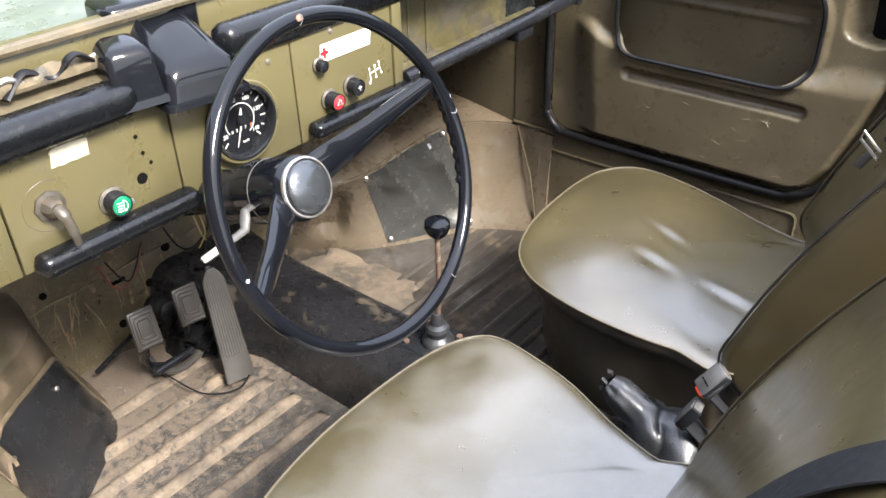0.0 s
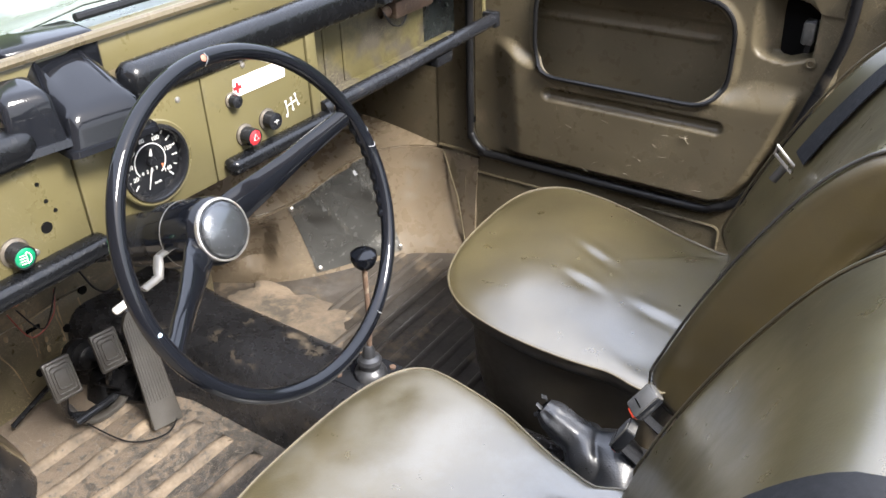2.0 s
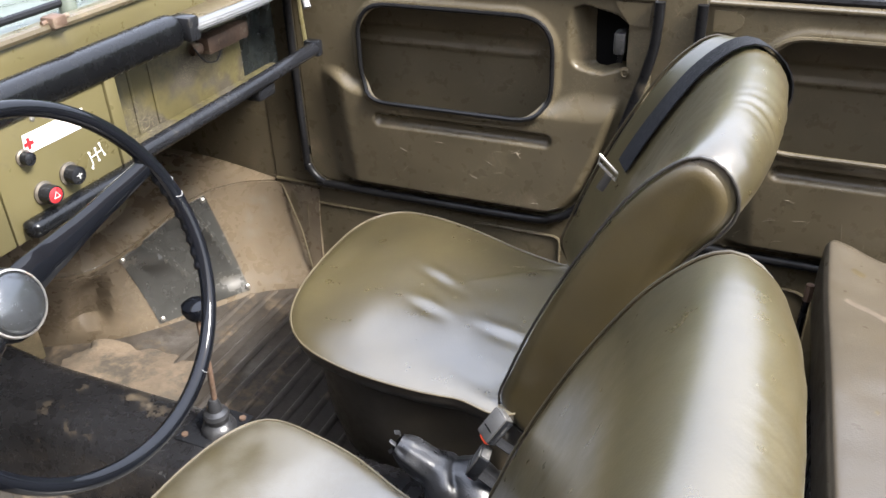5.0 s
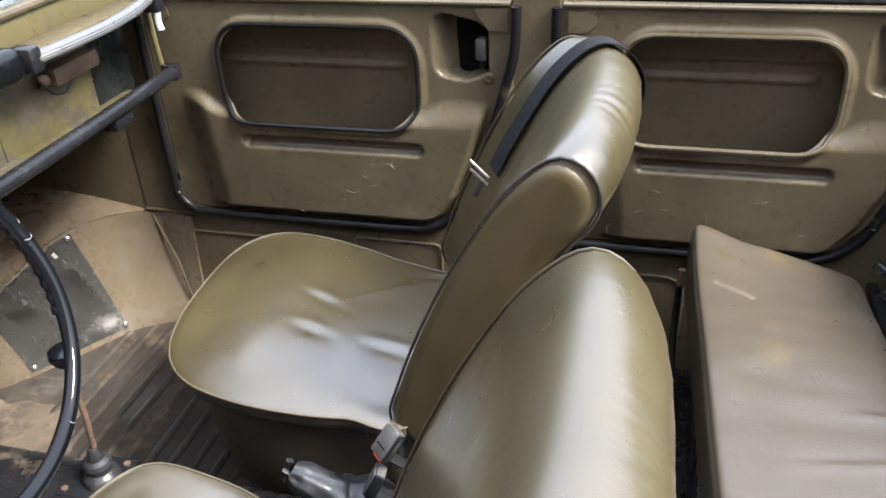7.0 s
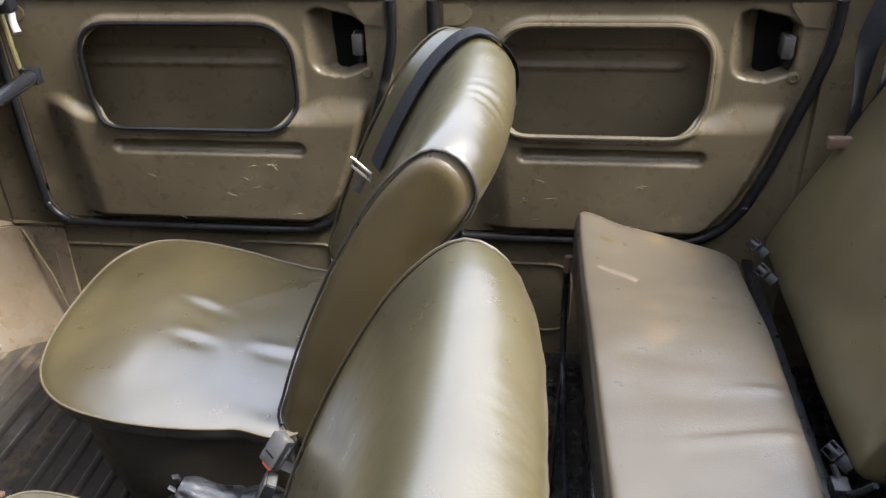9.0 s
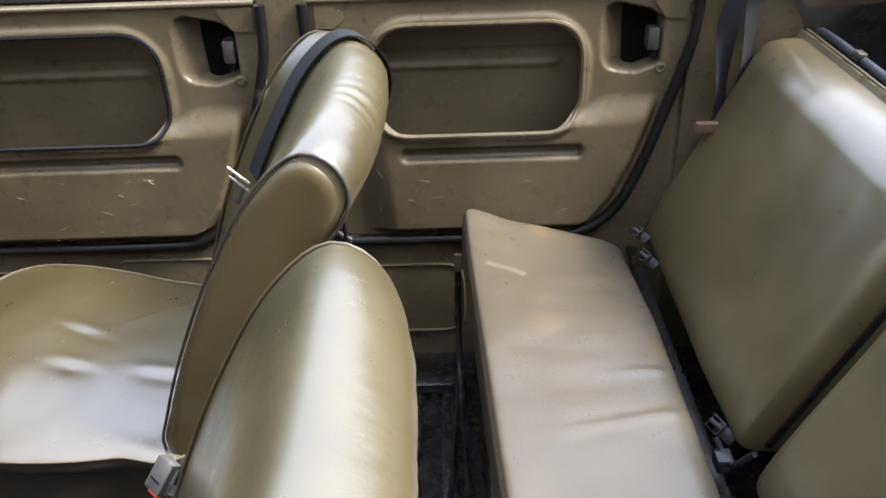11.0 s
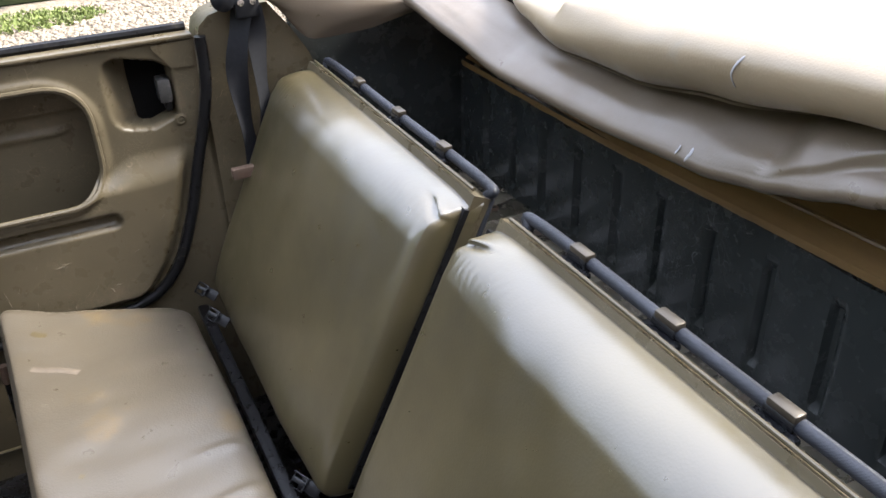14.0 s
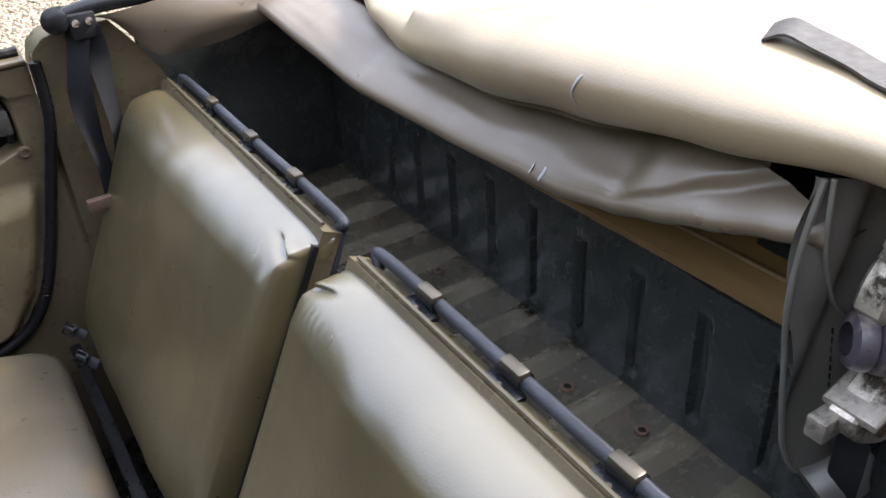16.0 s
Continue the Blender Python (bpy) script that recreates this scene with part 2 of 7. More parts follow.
M_VINYL = material("olive_vinyl", (0.045, 0.0362, 0.0165), 0.31, vary=0.36, scale=9, bump=0.04, grain=420, leather=0.10, rough_vary=0.045, coat=0.48, spec=0.85)
M_BENCH = material("worn_bench_vinyl", (0.053, 0.044, 0.031), 0.34, vary=0.16, scale=7, bump=0.06, grain=400, leather=0.22, rough_vary=0.08, grit=(0.08, 0.056, 0.0256), grit_at=0.64, grit_scale=5, grit_rough=0.5, scuff=(0.16, 0.136, 0.104), scuff_at=0.62)
M_HOOD = material("soft_top_vinyl", (0.225, 0.176, 0.113), 0.42, coat=0.05, spec=0.6, vary=0.2, scale=6, bump=0.06, grain=300, leather=0.18, grit=(0.216, 0.188, 0.144), grit_at=0.66, grit_scale=12, scuff=(0.32, 0.304, 0.272), scuff_at=0.66)
# darker hood vinyl: the shade on fold and side web is in its colour
M_HOODSHADE = material("shaded_hood_vinyl", (0.092, 0.071, 0.049), 0.38, vary=0.2, scale=6, bump=0.06, grain=300, leather=0.12, spec=0.6, grit=(0.13, 0.115, 0.09), grit_at=0.66, grit_scale=12, scuff=(0.26, 0.25, 0.23), scuff_at=0.66)
M_BLACK = material("black_plastic", (0.009, 0.0095, 0.011), 0.22, vary=0.3, scale=14, bump=0.06, grain=300, grit=(0.045, 0.04, 0.032), grit_at=0.66, grit_scale=9, grit_rough=0.5, spec=0.22)
M_GLOSSBLACK = material("glossy_black_plastic", (0.005, 0.0055, 0.007), 0.10, vary=0.3, scale=10, bump=0.03, rough_vary=0.05, spec=0.24, grit=(0.022, 0.021, 0.019), grit_at=0.68, grit_scale=9, grit_rough=0.4)
M_PAD = material("black_padded_vinyl", (0.0035, 0.0038, 0.0045), 0.24, vary=0.2, scale=20, bump=0.03, grain=500, leather=0.10, spec=0.3)
M_RUBBER = material("black_rubber", (0.0065, 0.0065, 0.007), 0.34, vary=0.3, scale=25, bump=0.08, grain=200, grit=(0.05, 0.042, 0.03), grit_at=0.68, spec=0.16)
M_WHEEL = material("glossy_black_bakelite", (0.0035, 0.004, 0.0055), 0.06, spec=0.26, vary=0.2, scale=30, bump=0.01, rough_vary=0.04, grit=(0.08, 0.075, 0.07), grit_at=0.76, grit_scale=30)
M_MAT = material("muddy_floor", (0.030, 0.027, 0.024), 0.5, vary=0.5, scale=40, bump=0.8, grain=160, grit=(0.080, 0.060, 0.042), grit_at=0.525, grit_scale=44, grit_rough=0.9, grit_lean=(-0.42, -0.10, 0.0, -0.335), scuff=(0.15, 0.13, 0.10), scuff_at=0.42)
M_SPLASH = material("worn_splash_plastic", (0.030, 0.030, 0.028), 0.20, vary=0.3, scale=12, bump=0.05, grit=(0.05, 0.046, 0.038), grit_at=0.60, grit_scale=8, grit_rough=0.4, scuff=(0.10, 0.10, 0.09), scuff_at=0.55, spec=0.9)
M_MATDARK = material("dark_rubber_mat", (0.0288, 0.024, 0.0192), 0.5, vary=0.4, scale=14, bump=0.25, grain=150, grit=(0.085, 0.064, 0.042), grit_at=0.58, grit_scale=9, scuff=(0.16, 0.136, 0.104), scuff_at=0.66, spec=0.3)
M_TUNNEL = material("black_tunnel_mat", (0.010, 0.010, 0.011), 0.28, vary=0.3, scale=14, bump=0.2, grain=150, grit=(0.09, 0.07, 0.045), grit_at=0.66, grit_scale=8, spec=0.6)
M_CARGO = material("black_painted_steel", (0.0165, 0.0195, 0.0190), 0.24, vary=0.15, scale=9, bump=0.05, grit=(0.11, 0.112, 0.112), grit_at=0.735, grit_scale=75, grit_rough=0.5, scuff=(0.20, 0.20, 0.20), scuff_at=0.57, spec=0.40)
M_CARGOFLOOR = material("worn_cargo_floor", (0.042, 0.037, 0.026), 0.22, vary=0.4, scale=14, bump=0.10, grit=(0.055, 0.036, 0.024), grit_at=0.63, grit_scale=14, scuff=(0.2, 0.17, 0.13), scuff_at=0.55, spec=0.7)
# ribs in a lighter tone than the cargo floor between them, with scuffs
M_CARGORIB = material("pale_floor_rib", (0.088, 0.078, 0.056), 0.20, vary=0.4, scale=14, bump=0.10, grit=(0.075, 0.052, 0.034), grit_at=0.62, grit_scale=22, scuff=(0.25, 0.22, 0.17), scuff_at=0.52, spec=0.8)
M_WOOD = material("varnished_wood", (0.136, 0.08, 0.0288), 0.42, vary=0.25, scale=20, bump=0.05, stretch=(4, 0.4, 4))
M_STEEL = material("worn_steel", (0.45, 0.43, 0.40), 0.34, metal=0.9, vary=0.2, scale=30, bump=0.05, grit=(0.16, 0.10, 0.06), grit_at=0.64, grit_scale=25)
M_CHROME = material("chrome", (0.72, 0.72, 0.72), 0.14, metal=1.0, vary=0.06, bump=0.0)
M_RUST = material("rusty_rod", (0.085, 0.052, 0.034), 0.7, metal=0.2, vary=0.4, scale=40, bump=0.2, grit=(0.17, 0.14, 0.10), grit_at=0.6, grit_scale=40)
M_GREY = material("grey_plastic", (0.24, 0.245, 0.26), 0.35, vary=0.1, bump=0.02)
M_GREYRIB = material("pale_ribbed_plastic", (0.070, 0.072, 0.073), 0.3, vary=0.12, bump=0.02)
M_WHITE = material("white_print", (0.576, 0.568, 0.536), 0.5, vary=0.06, bump=0.0)
M_PAPER = material("worn_white_sticker", (0.36, 0.335, 0.26), 0.5, vary=0.15, scale=60, bump=0.0, grit=(0.2, 0.168, 0.08), grit_at=0.60, grit_scale=60)
M_RED = material("red_plastic", (0.30, 0.018, 0.022), 0.25, vary=0.1, bump=0.0)
M_REDBELT = material("orange_red_button", (0.75, 0.06, 0.02), 0.35, vary=0.05, bump=0.0)
M_GREEN = material("green_plastic", (0.005, 0.13, 0.06), 0.2, vary=0.1, bump=0.0)
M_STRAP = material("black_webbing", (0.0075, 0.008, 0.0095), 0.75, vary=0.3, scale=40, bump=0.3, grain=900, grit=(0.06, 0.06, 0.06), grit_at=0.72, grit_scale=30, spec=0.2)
# near-black fill: the shade inside holes and hollows is painted with it
M_DARK = material("hole_shade_black", (0.004, 0.004, 0.004), 0.9, vary=0.1, bump=0.0, spec=0.02)
M_FOAM = material("crumbling_foam", (0.104, 0.08, 0.0464), 0.9, vary=0.45, scale=40, bump=0.5, grain=90, grit=(0.04, 0.036, 0.028), grit_at=0.55, grit_scale=28)
M_PIPING = material("worn_piping", (0.062, 0.051, 0.030), 0.4, vary=0.2, scale=60, bump=0.02)
M_PIPEDARK = material("dark_piping", (0.025, 0.023, 0.02), 0.4, vary=0.2, scale=60, bump=0.02)
M_BUCKLE = material("dusty_grey_buckle", (0.055, 0.054, 0.052), 0.38, vary=0.3, scale=60, bump=0.06, grit=(0.14, 0.13, 0.12), grit_at=0.62, grit_scale=40)
M_LATCH = material("worn_grey_latch", (0.045, 0.045, 0.043), 0.35, metal=0.3, vary=0.4, scale=60, bump=0.1, grit=(0.14, 0.13, 0.12), grit_at=0.62, grit_scale=60)
M_KNOB = material("dull_zinc", (0.095, 0.083, 0.066), 0.42, metal=0.5, vary=0.3, scale=40, bump=0.3, grain=120, grit=(0.12, 0.09, 0.06), grit_at=0.6, grit_scale=40)
M_CAST = material("scratched_cast_metal", (0.44, 0.40, 0.345), 0.38, metal=0.65, vary=0.5, scale=30, bump=0.4, grain=120, grit=(0.045, 0.036, 0.027), grit_at=0.53, grit_scale=22, scuff=(0.5, 0.48, 0.44), scuff_at=0.50)

# ---------------------------------------------------------------- the ground and the car's shell
MID = 0.54                            # the car's middle line, y
FAR, NEAR = 1.30, -0.22               # inner faces of the two sides
GROUND = -0.36


def ground_at(u, v):
    x, y = -60 + 120 * u, -60 + 120 * v
    return (x, y, GROUND)


M_GRAVEL = material("pale_gravel", (0.24, 0.20, 0.15), 0.8, vary=0.4, scale=40, bump=0.9, grain=45, grit=(0.09, 0.075, 0.05), grit_at=0.50, grit_scale=60)
M_PEBBLE = material("pebbles", (0.25, 0.205, 0.15), 0.7, vary=0.5, scale=30, bump=0.2, grain=90, grit=(0.12, 0.095, 0.07), grit_at=0.5, grit_scale=14)
M_MOSS = material("moss_and_grass", (0.12, 0.15, 0.035), 0.8, vary=0.4, scale=20, bump=0.5, grain=60)
solid("ground", sheet(ground_at, 24, 24), M_GRAVEL, "pale beige gravel yard round the car", kind="structure")


def pebbles():
    rng = random.Random(4)
    bm = bmesh.new()
    for k in range(13000):
        x, y = rng.uniform(-0.6, 3.4), rng.uniform(4.7, 7.15)
        r = rng.uniform(0.010, 0.024)
        m = Matrix.Translation((x, y, GROUND + r * 0.3)) @ Euler((rng.uniform(-.4, .4), rng.uniform(-.4, .4), rng.uniform(0, 6.28))).to_matrix().to_4x4()
        ring = [(math.cos(a) * r * rng.uniform(.8, 1.15), math.sin(a) * r * rng.uniform(.6, .9)) for a in [i * math.pi / 3 for i in range(6)]]
        low = [bm.verts.new(m @ Vector((a, b, -r * 0.3))) for a, b in ring]
        mid_ = [bm.verts.new(m @ Vector((a * 0.92, b * 0.92, r * 0.25))) for a, b in ring]
        tip = bm.verts.new(m @ Vector((0, 0, r * 0.5)))
        for i in range(6):
            j = (i + 1) % 6
            bm.faces.new((low[i], low[j], mid_[j], mid_[i]))
            bm.faces.new((mid_[i], mid_[j], tip))
    for f in bm.faces:
        f.smooth = True
    me = bpy.data.meshes.new("gravel")
    bm.to_mesh(me)
    bm.free()
    me.materials.append(M_PEBBLE)
    tagged(new("gravel", me), "loose rounded beige pebbles lying on the ground", "gravel", kind="stuff")


pebbles()


def moss():
    """Low tufts of moss and short grass creeping over the pebbles."""
    rng = random.Random(6)
    bm = bmesh.new()
    for k in range(420):
        a, d = rng.uniform(0, 6.28), rng.random() ** 0.6
        x, y = 0.62 + 0.55 * d * math.cos(a), 6.78 + 0.30 * d * math.sin(a)
        for b in range(6):
            t = rng.uniform(0, 6.28)
            w, h = rng.uniform(0.008, 0.016), rng.uniform(0.015, 0.045)
            lean = Vector((rng.uniform(-0.03, 0.03), rng.uniform(-0.03, 0.03), h))
            q = Vector((x + rng.uniform(-0.03, 0.03), y + rng.uniform(-0.03, 0.03), GROUND))
            side = Vector((math.cos(t), math.sin(t), 0)) * w
            bm.faces.new([bm.verts.new(p) for p in (q - side, q + side, q + side * 0.6 + lean * 0.6, q + lean, q - side * 0.6 + lean * 0.6)])
    me = bpy.data.meshes.new("moss")
    bm.to_mesh(me)
    bm.free()
    me.materials.append(M_MOSS)
    tagged(new("moss", me), "yellow green moss and grass between the pebbles", "moss", kind="stuff")


moss()

# plain wall added behind the camera, out of view, to hold back light
M_BLOCKWALL = material("light_block_wall", (0.26, 0.205, 0.17), 0.8, vary=0.25, scale=3, bump=0.4, grain=30)
solid("wall_unseen", box(-9.0, 9.0, -3.5, -3.2, GROUND - 0.05, 4.8, 0.02), M_BLOCKWALL, "plain brick brown wall added out of view to hold back light", kind="structure")

# clipped hedge added round the yard, mostly unseen: leafy clumps over a dark core
M_HEDGE = material("hedge_leaves", (0.045, 0.070, 0.024), 0.55, vary=0.5, scale=9, bump=0.8, grain=30)


def hedge(x0, x1, y0, y1, high, seed):
    rng = random.Random(seed)
    bm = box(x0 + 0.2, x1 - 0.2, y0 + 0.2, y1 - 0.2, GROUND - 0.02, GROUND + high - 0.2, 0.1)
    count = int(70 * max(x1 - x0, y1 - y0) * high / 6)
    for k in range(count):
        x, y, z = rng.uniform(x0, x1), rng.uniform(y0, y1), GROUND + high * rng.random() ** 0.8
        m = Matrix.Translation((x, y, z)) @ Euler((rng.uniform(0, 6), rng.uniform(0, 6), rng.uniform(0, 6))).to_matrix().to_4x4()
        for a in range(5):
            r, w = rng.uniform(0.10, 0.22), rng.uniform(0.03, 0.06)
            q = m @ pose(0, 0, 0, rng.uniform(-60, 60), rng.uniform(-60, 60), 72 * a)
            bm.faces.new([bm.verts.new(q @ Vector(p)) for p in ((0, 0, 0), (r * 0.5, -w, 0.01), (r, 0, 0.03), (r * 0.5, w, 0.01))])
    me = bpy.data.meshes.new("hedge")
    bm.to_mesh(me)
    bm.free()
    me.materials.append(M_HEDGE)
    return tagged(new("hedge", me), "tall dark green clipped hedge added round the yard to block low sky", "hedge", kind="stuff")


# heights chosen to block low sky light; only the far one is seen
hedge(-10.0, 11.0, 7.2, 8.4, 4.0, 1)
# unseen; this tall one keeps forward-facing surfaces dark
hedge(-10.4, -8.8, -2.7, 4.6, 7.5, 2)
hedge(-11.0, -9.8, 4.6, 8.4, 4.0, 5)
hedge(11.0, 12.2, -2.7, 8.4, 3.0, 3)

# floor pan, with the ribs of both footwells


def floor_z(x, y):
    return 0.003 * noise.noise(Vector((x * 9, y * 9, 0)))


def floor_part(name, y0, y1, x0, x1, mat, label):
    bm = sheet(lambda u, v: (x0 + (x1 - x0) * u, y0 + (y1 - y0) * v, floor_z(x0 + (x1 - x0) * u, y0 + (y1 - y0) * v)), 150, 56, thick=0.01)
    return solid(name, bm, mat, label, kind="structure", angle=60)


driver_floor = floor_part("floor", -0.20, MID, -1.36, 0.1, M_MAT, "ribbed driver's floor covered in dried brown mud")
floor_part("floor_mat", MID, FAR, -1.36, 0.1, M_MATDARK, "dark ribbed passenger floor mat with dusty patches")
solid("floor_rear", box(0.1, 1.47, -0.20, FAR, -0.02, 0.0, 0.004), M_TUNNEL, "black rear floor below the bench", kind="structure")
bm = bmesh.new()
for k in range(4):
    box(0.16 + k * 0.075, 0.19 + k * 0.075, 0.66, 1.24, -0.002, 0.012, 0.005, bm)
box(0.12, 0.44, 1.14, 1.20, 0.0, 0.03, 0.01, bm)
solid("floor_ribs", bm, M_TUNNEL, "pressed ribs of the black rear floor", kind="structure")

M_RIB = material("dusty_rib", (0.098, 0.074, 0.050), 0.8, vary=0.5, scale=45, bump=0.8, grain=150, grit=(0.034, 0.028, 0.022), grit_at=0.58, grit_scale=48)
for k in range(5):
    x = -1.115 + 0.090 * k
    y0, y1 = -0.13 + 0.02 * (k % 2), 0.375
    rings = []
    for i in range(25):
        t = i / 24
        e = min(1.0, min(t, 1 - t) * 14)
        h = 0.019 * math.sqrt(e) * (0.75 + 0.35 * noise.noise(Vector((k * 3.1, t * 9, 0))))
        w = 0.017 + 0.003 * noise.noise(Vector((k, t * 7, 4)))
        rings.append([Vector((x + w * a, y0 + (y1 - y0) * t, 0.001 + h * b)) for a, b in ((-1, -0.3), (-0.75, 0.45), (-0.3, 0.95), (0.3, 0.95), (0.75, 0.45), (1, -0.3))])
    rib = new("rib", finish("rib", loft(rings), M_RIB, 60))
    rib.parent = driver_floor

# low ribs of the passenger's floor and the strip along its front edge
passenger_mat = bpy.data.objects["floor_mat"]
for k in range(11):
    x = -0.96 + 0.052 * k
    rings = [[Vector((x + 0.010 * a, 0.69 + 0.52 * i / 12, 0.001 + b * (0.006 if 0 < i < 12 else 0.001))) for a, b in ((-1, -0.3), (-0.6, 0.8), (0, 1), (0.6, 0.8), (1, -0.3))] for i in range(13)]
    rib = new("rib", finish("rib", loft(rings), M_MATDARK, 60))
    rib.parent = passenger_mat

# brown crumbling mat over the passenger's toe board


def crumb(u, v):
    ax, ay = 2 * u - 1, 2 * v - 1      # a ragged, torn outline
    x, y = ax * math.sqrt(1 - ay * ay / 2.6), ay * math.sqrt(1 - ax * ax / 2.6)
    edge = 1 + 0.26 * noise.noise(Vector((2.2 * x, 2.2 * y, 7))) + 0.10 * noise.noise(Vector((x * 5, y * 5, 1)))
    x, y = -1.04 + 0.19 * x * edge, 0.755 + 0.115 * y * edge
    return (x, y, 0.002 + 0.008 * (1 - max(abs(ax), abs(ay)) ** 8) + 0.004 * noise.noise(Vector((x * 14, y * 14, 3))) * (1 - max(abs(ax), abs(ay)) ** 8))


M_CRUMB = material("worn_brown_felt", (0.086, 0.065, 0.044), 0.85, vary=0.4, scale=22, bump=0.6, grain=120, grit=(0.036, 0.030, 0.022), grit_at=0.52, grit_scale=11, scuff=(0.02, 0.017, 0.013), scuff_at=0.5)
solid("felt_mat", sheet(crumb, 60, 40), M_CRUMB, "worn brown felt mat on the passenger floor", "floor mat")

# centre tunnel
prof = rounded([(0.415, 0.0), (0.455, 0.15), (0.625, 0.15), (0.665, 0.0)], [0.001, 0.05, 0.05, 0.001], 6)
rings = [[(x, p[0] - (0.42 * max(0.0, -1.02 - x) if p[0] < MID else 0.0), (p[1] if x > -1.1 else p[1] * (1 + (-1.1 - x) * 1.2)) + 0.002 * noise.noise(Vector((x * 8, p[0] * 20, 1)))) for p in prof] for x in [-1.36 + 0.06 * k for k in range(30)]]
solid("tunnel", loft(rings), M_TUNNEL, "black rubber covered centre tunnel, dusty on top", kind="structure")

# kick walls: curved panels from the side wall round to the front bulkhead
KICK_LOW = [(-0.775, 1.275), (-0.80, 1.275), (-0.83, 1.272), (-0.93, 1.215), (-1.005, 1.125), (-1.10, 0.98), (-1.18, 0.89), (-1.29, 0.82), (-1.36, 0.78)]
KICK_TOP = [(-0.775, 1.298), (-0.82, 1.300), (-0.895, 1.300), (-0.995, 1.252), (-1.065, 1.145), (-1.105, 0.96), (-1.13, 0.83), (-1.20, 0.75), (-1.30, 0.70)]


def kick(mirror, dent):
    ends = (([], []) if not mirror else ([(-1.075, 1.035), (-1.15, 0.990), (-1.22, 0.975), (-1.30, 0.97)], [(-1.115, 1.098), (-1.18, 1.074), (-1.24, 1.065), (-1.31, 1.06)]))
    n_ = 9 - len(ends[0])
    low, top = spline([(*p, 0) for p in KICK_LOW[:n_] + ends[0]], 10), spline([(*p, 0.3) for p in KICK_TOP[:n_] + ends[1]], 10)

    def at(u, v):
        i = u * (len(low) - 1)
        k = min(int(i), len(low) - 2)
        a, b = low[k].lerp(low[k + 1], i - k), top[k].lerp(top[k + 1], i - k)
        p = a.lerp(b, v)
        p.z = -0.01 + 0.315 * v * (1 - (0.0 if mirror else 0.17 * smooth_step(0.47, 0.69, u)))
        p += Vector((-0.35, 0.35, 0)) * 0.03 * math.sin(math.pi * v)
        p += Vector((0.005, -0.005, 0)) * smooth_step(0.22, 0.08, v)
        if dent:      # pressed facets at the front end
            w_ = u + 0.06 * (v - 0.5)
            d = max(0.0, min((w_ - 0.735) / 0.030, 1.0, (0.86 - w_) / 0.055)) * max(0.0, min((v - 0.20) / 0.12, 1.0, (0.93 - v) / 0.20))
            p += Vector((-0.030, 0.020, 0)) * d
        if mirror:
            p.y = 2 * MID - p.y
        return p
    return at


def band(at, u0, u1, v0, v1, lift, nu=14, nv=8, rounded_=False):
    """A panel laid over part of a kick wall."""
    eps = 1e-3

    def over(u, v):
        if rounded_:
            ax, ay = 2 * u - 1, 2 * v - 1
            u, v = 0.5 + 0.5 * ax * math.sqrt(1 - ay * ay / 2.8), 0.5 + 0.5 * ay * math.sqrt(1 - ax * ax / 2.8)
        uu, vv = u0 + (u1 - u0) * u, v0 + (v1 - v0) * v
        if not rounded_:      # the sheet is cut askew
            uu += 0.046 * v
        p = at(uu, vv)
        n = (at(min(1, uu + eps), vv) - at(max(0, uu - eps), vv)).cross(at(uu, min(1, vv + eps)) - at(uu, max(0, vv - eps)))
        n.normalize()
        if n.x < 0:
            n = -n
        s_ = 1 - u - 0.22 * (0.5 - v)
        if rounded_:
            return p + n * (lift + 0.020 * (1 - (2 * u - 1) ** 2) * (1 - (2 * v - 1) ** 2))
        fold = 0.0
        for c_, up_, down_, h_ in ((0.40, 0.20, 0.045, 0.032), (0.84, 0.22, 0.05, 0.044)):
            fold += h_ * max(0.0, 1 - (c_ - s_) / up_ if s_ < c_ else 1 - (s_ - c_) / down_)
        fold *= max(0.0, (v - 0.22) / 0.53) if v < 0.75 else 1 - 0.75 * (v - 0.75) / 0.25
        return p + n * (lift + fold)
    return sheet(over, nu, nv) if rounded_ else sheet(over, nu, nv, thick=0.004)


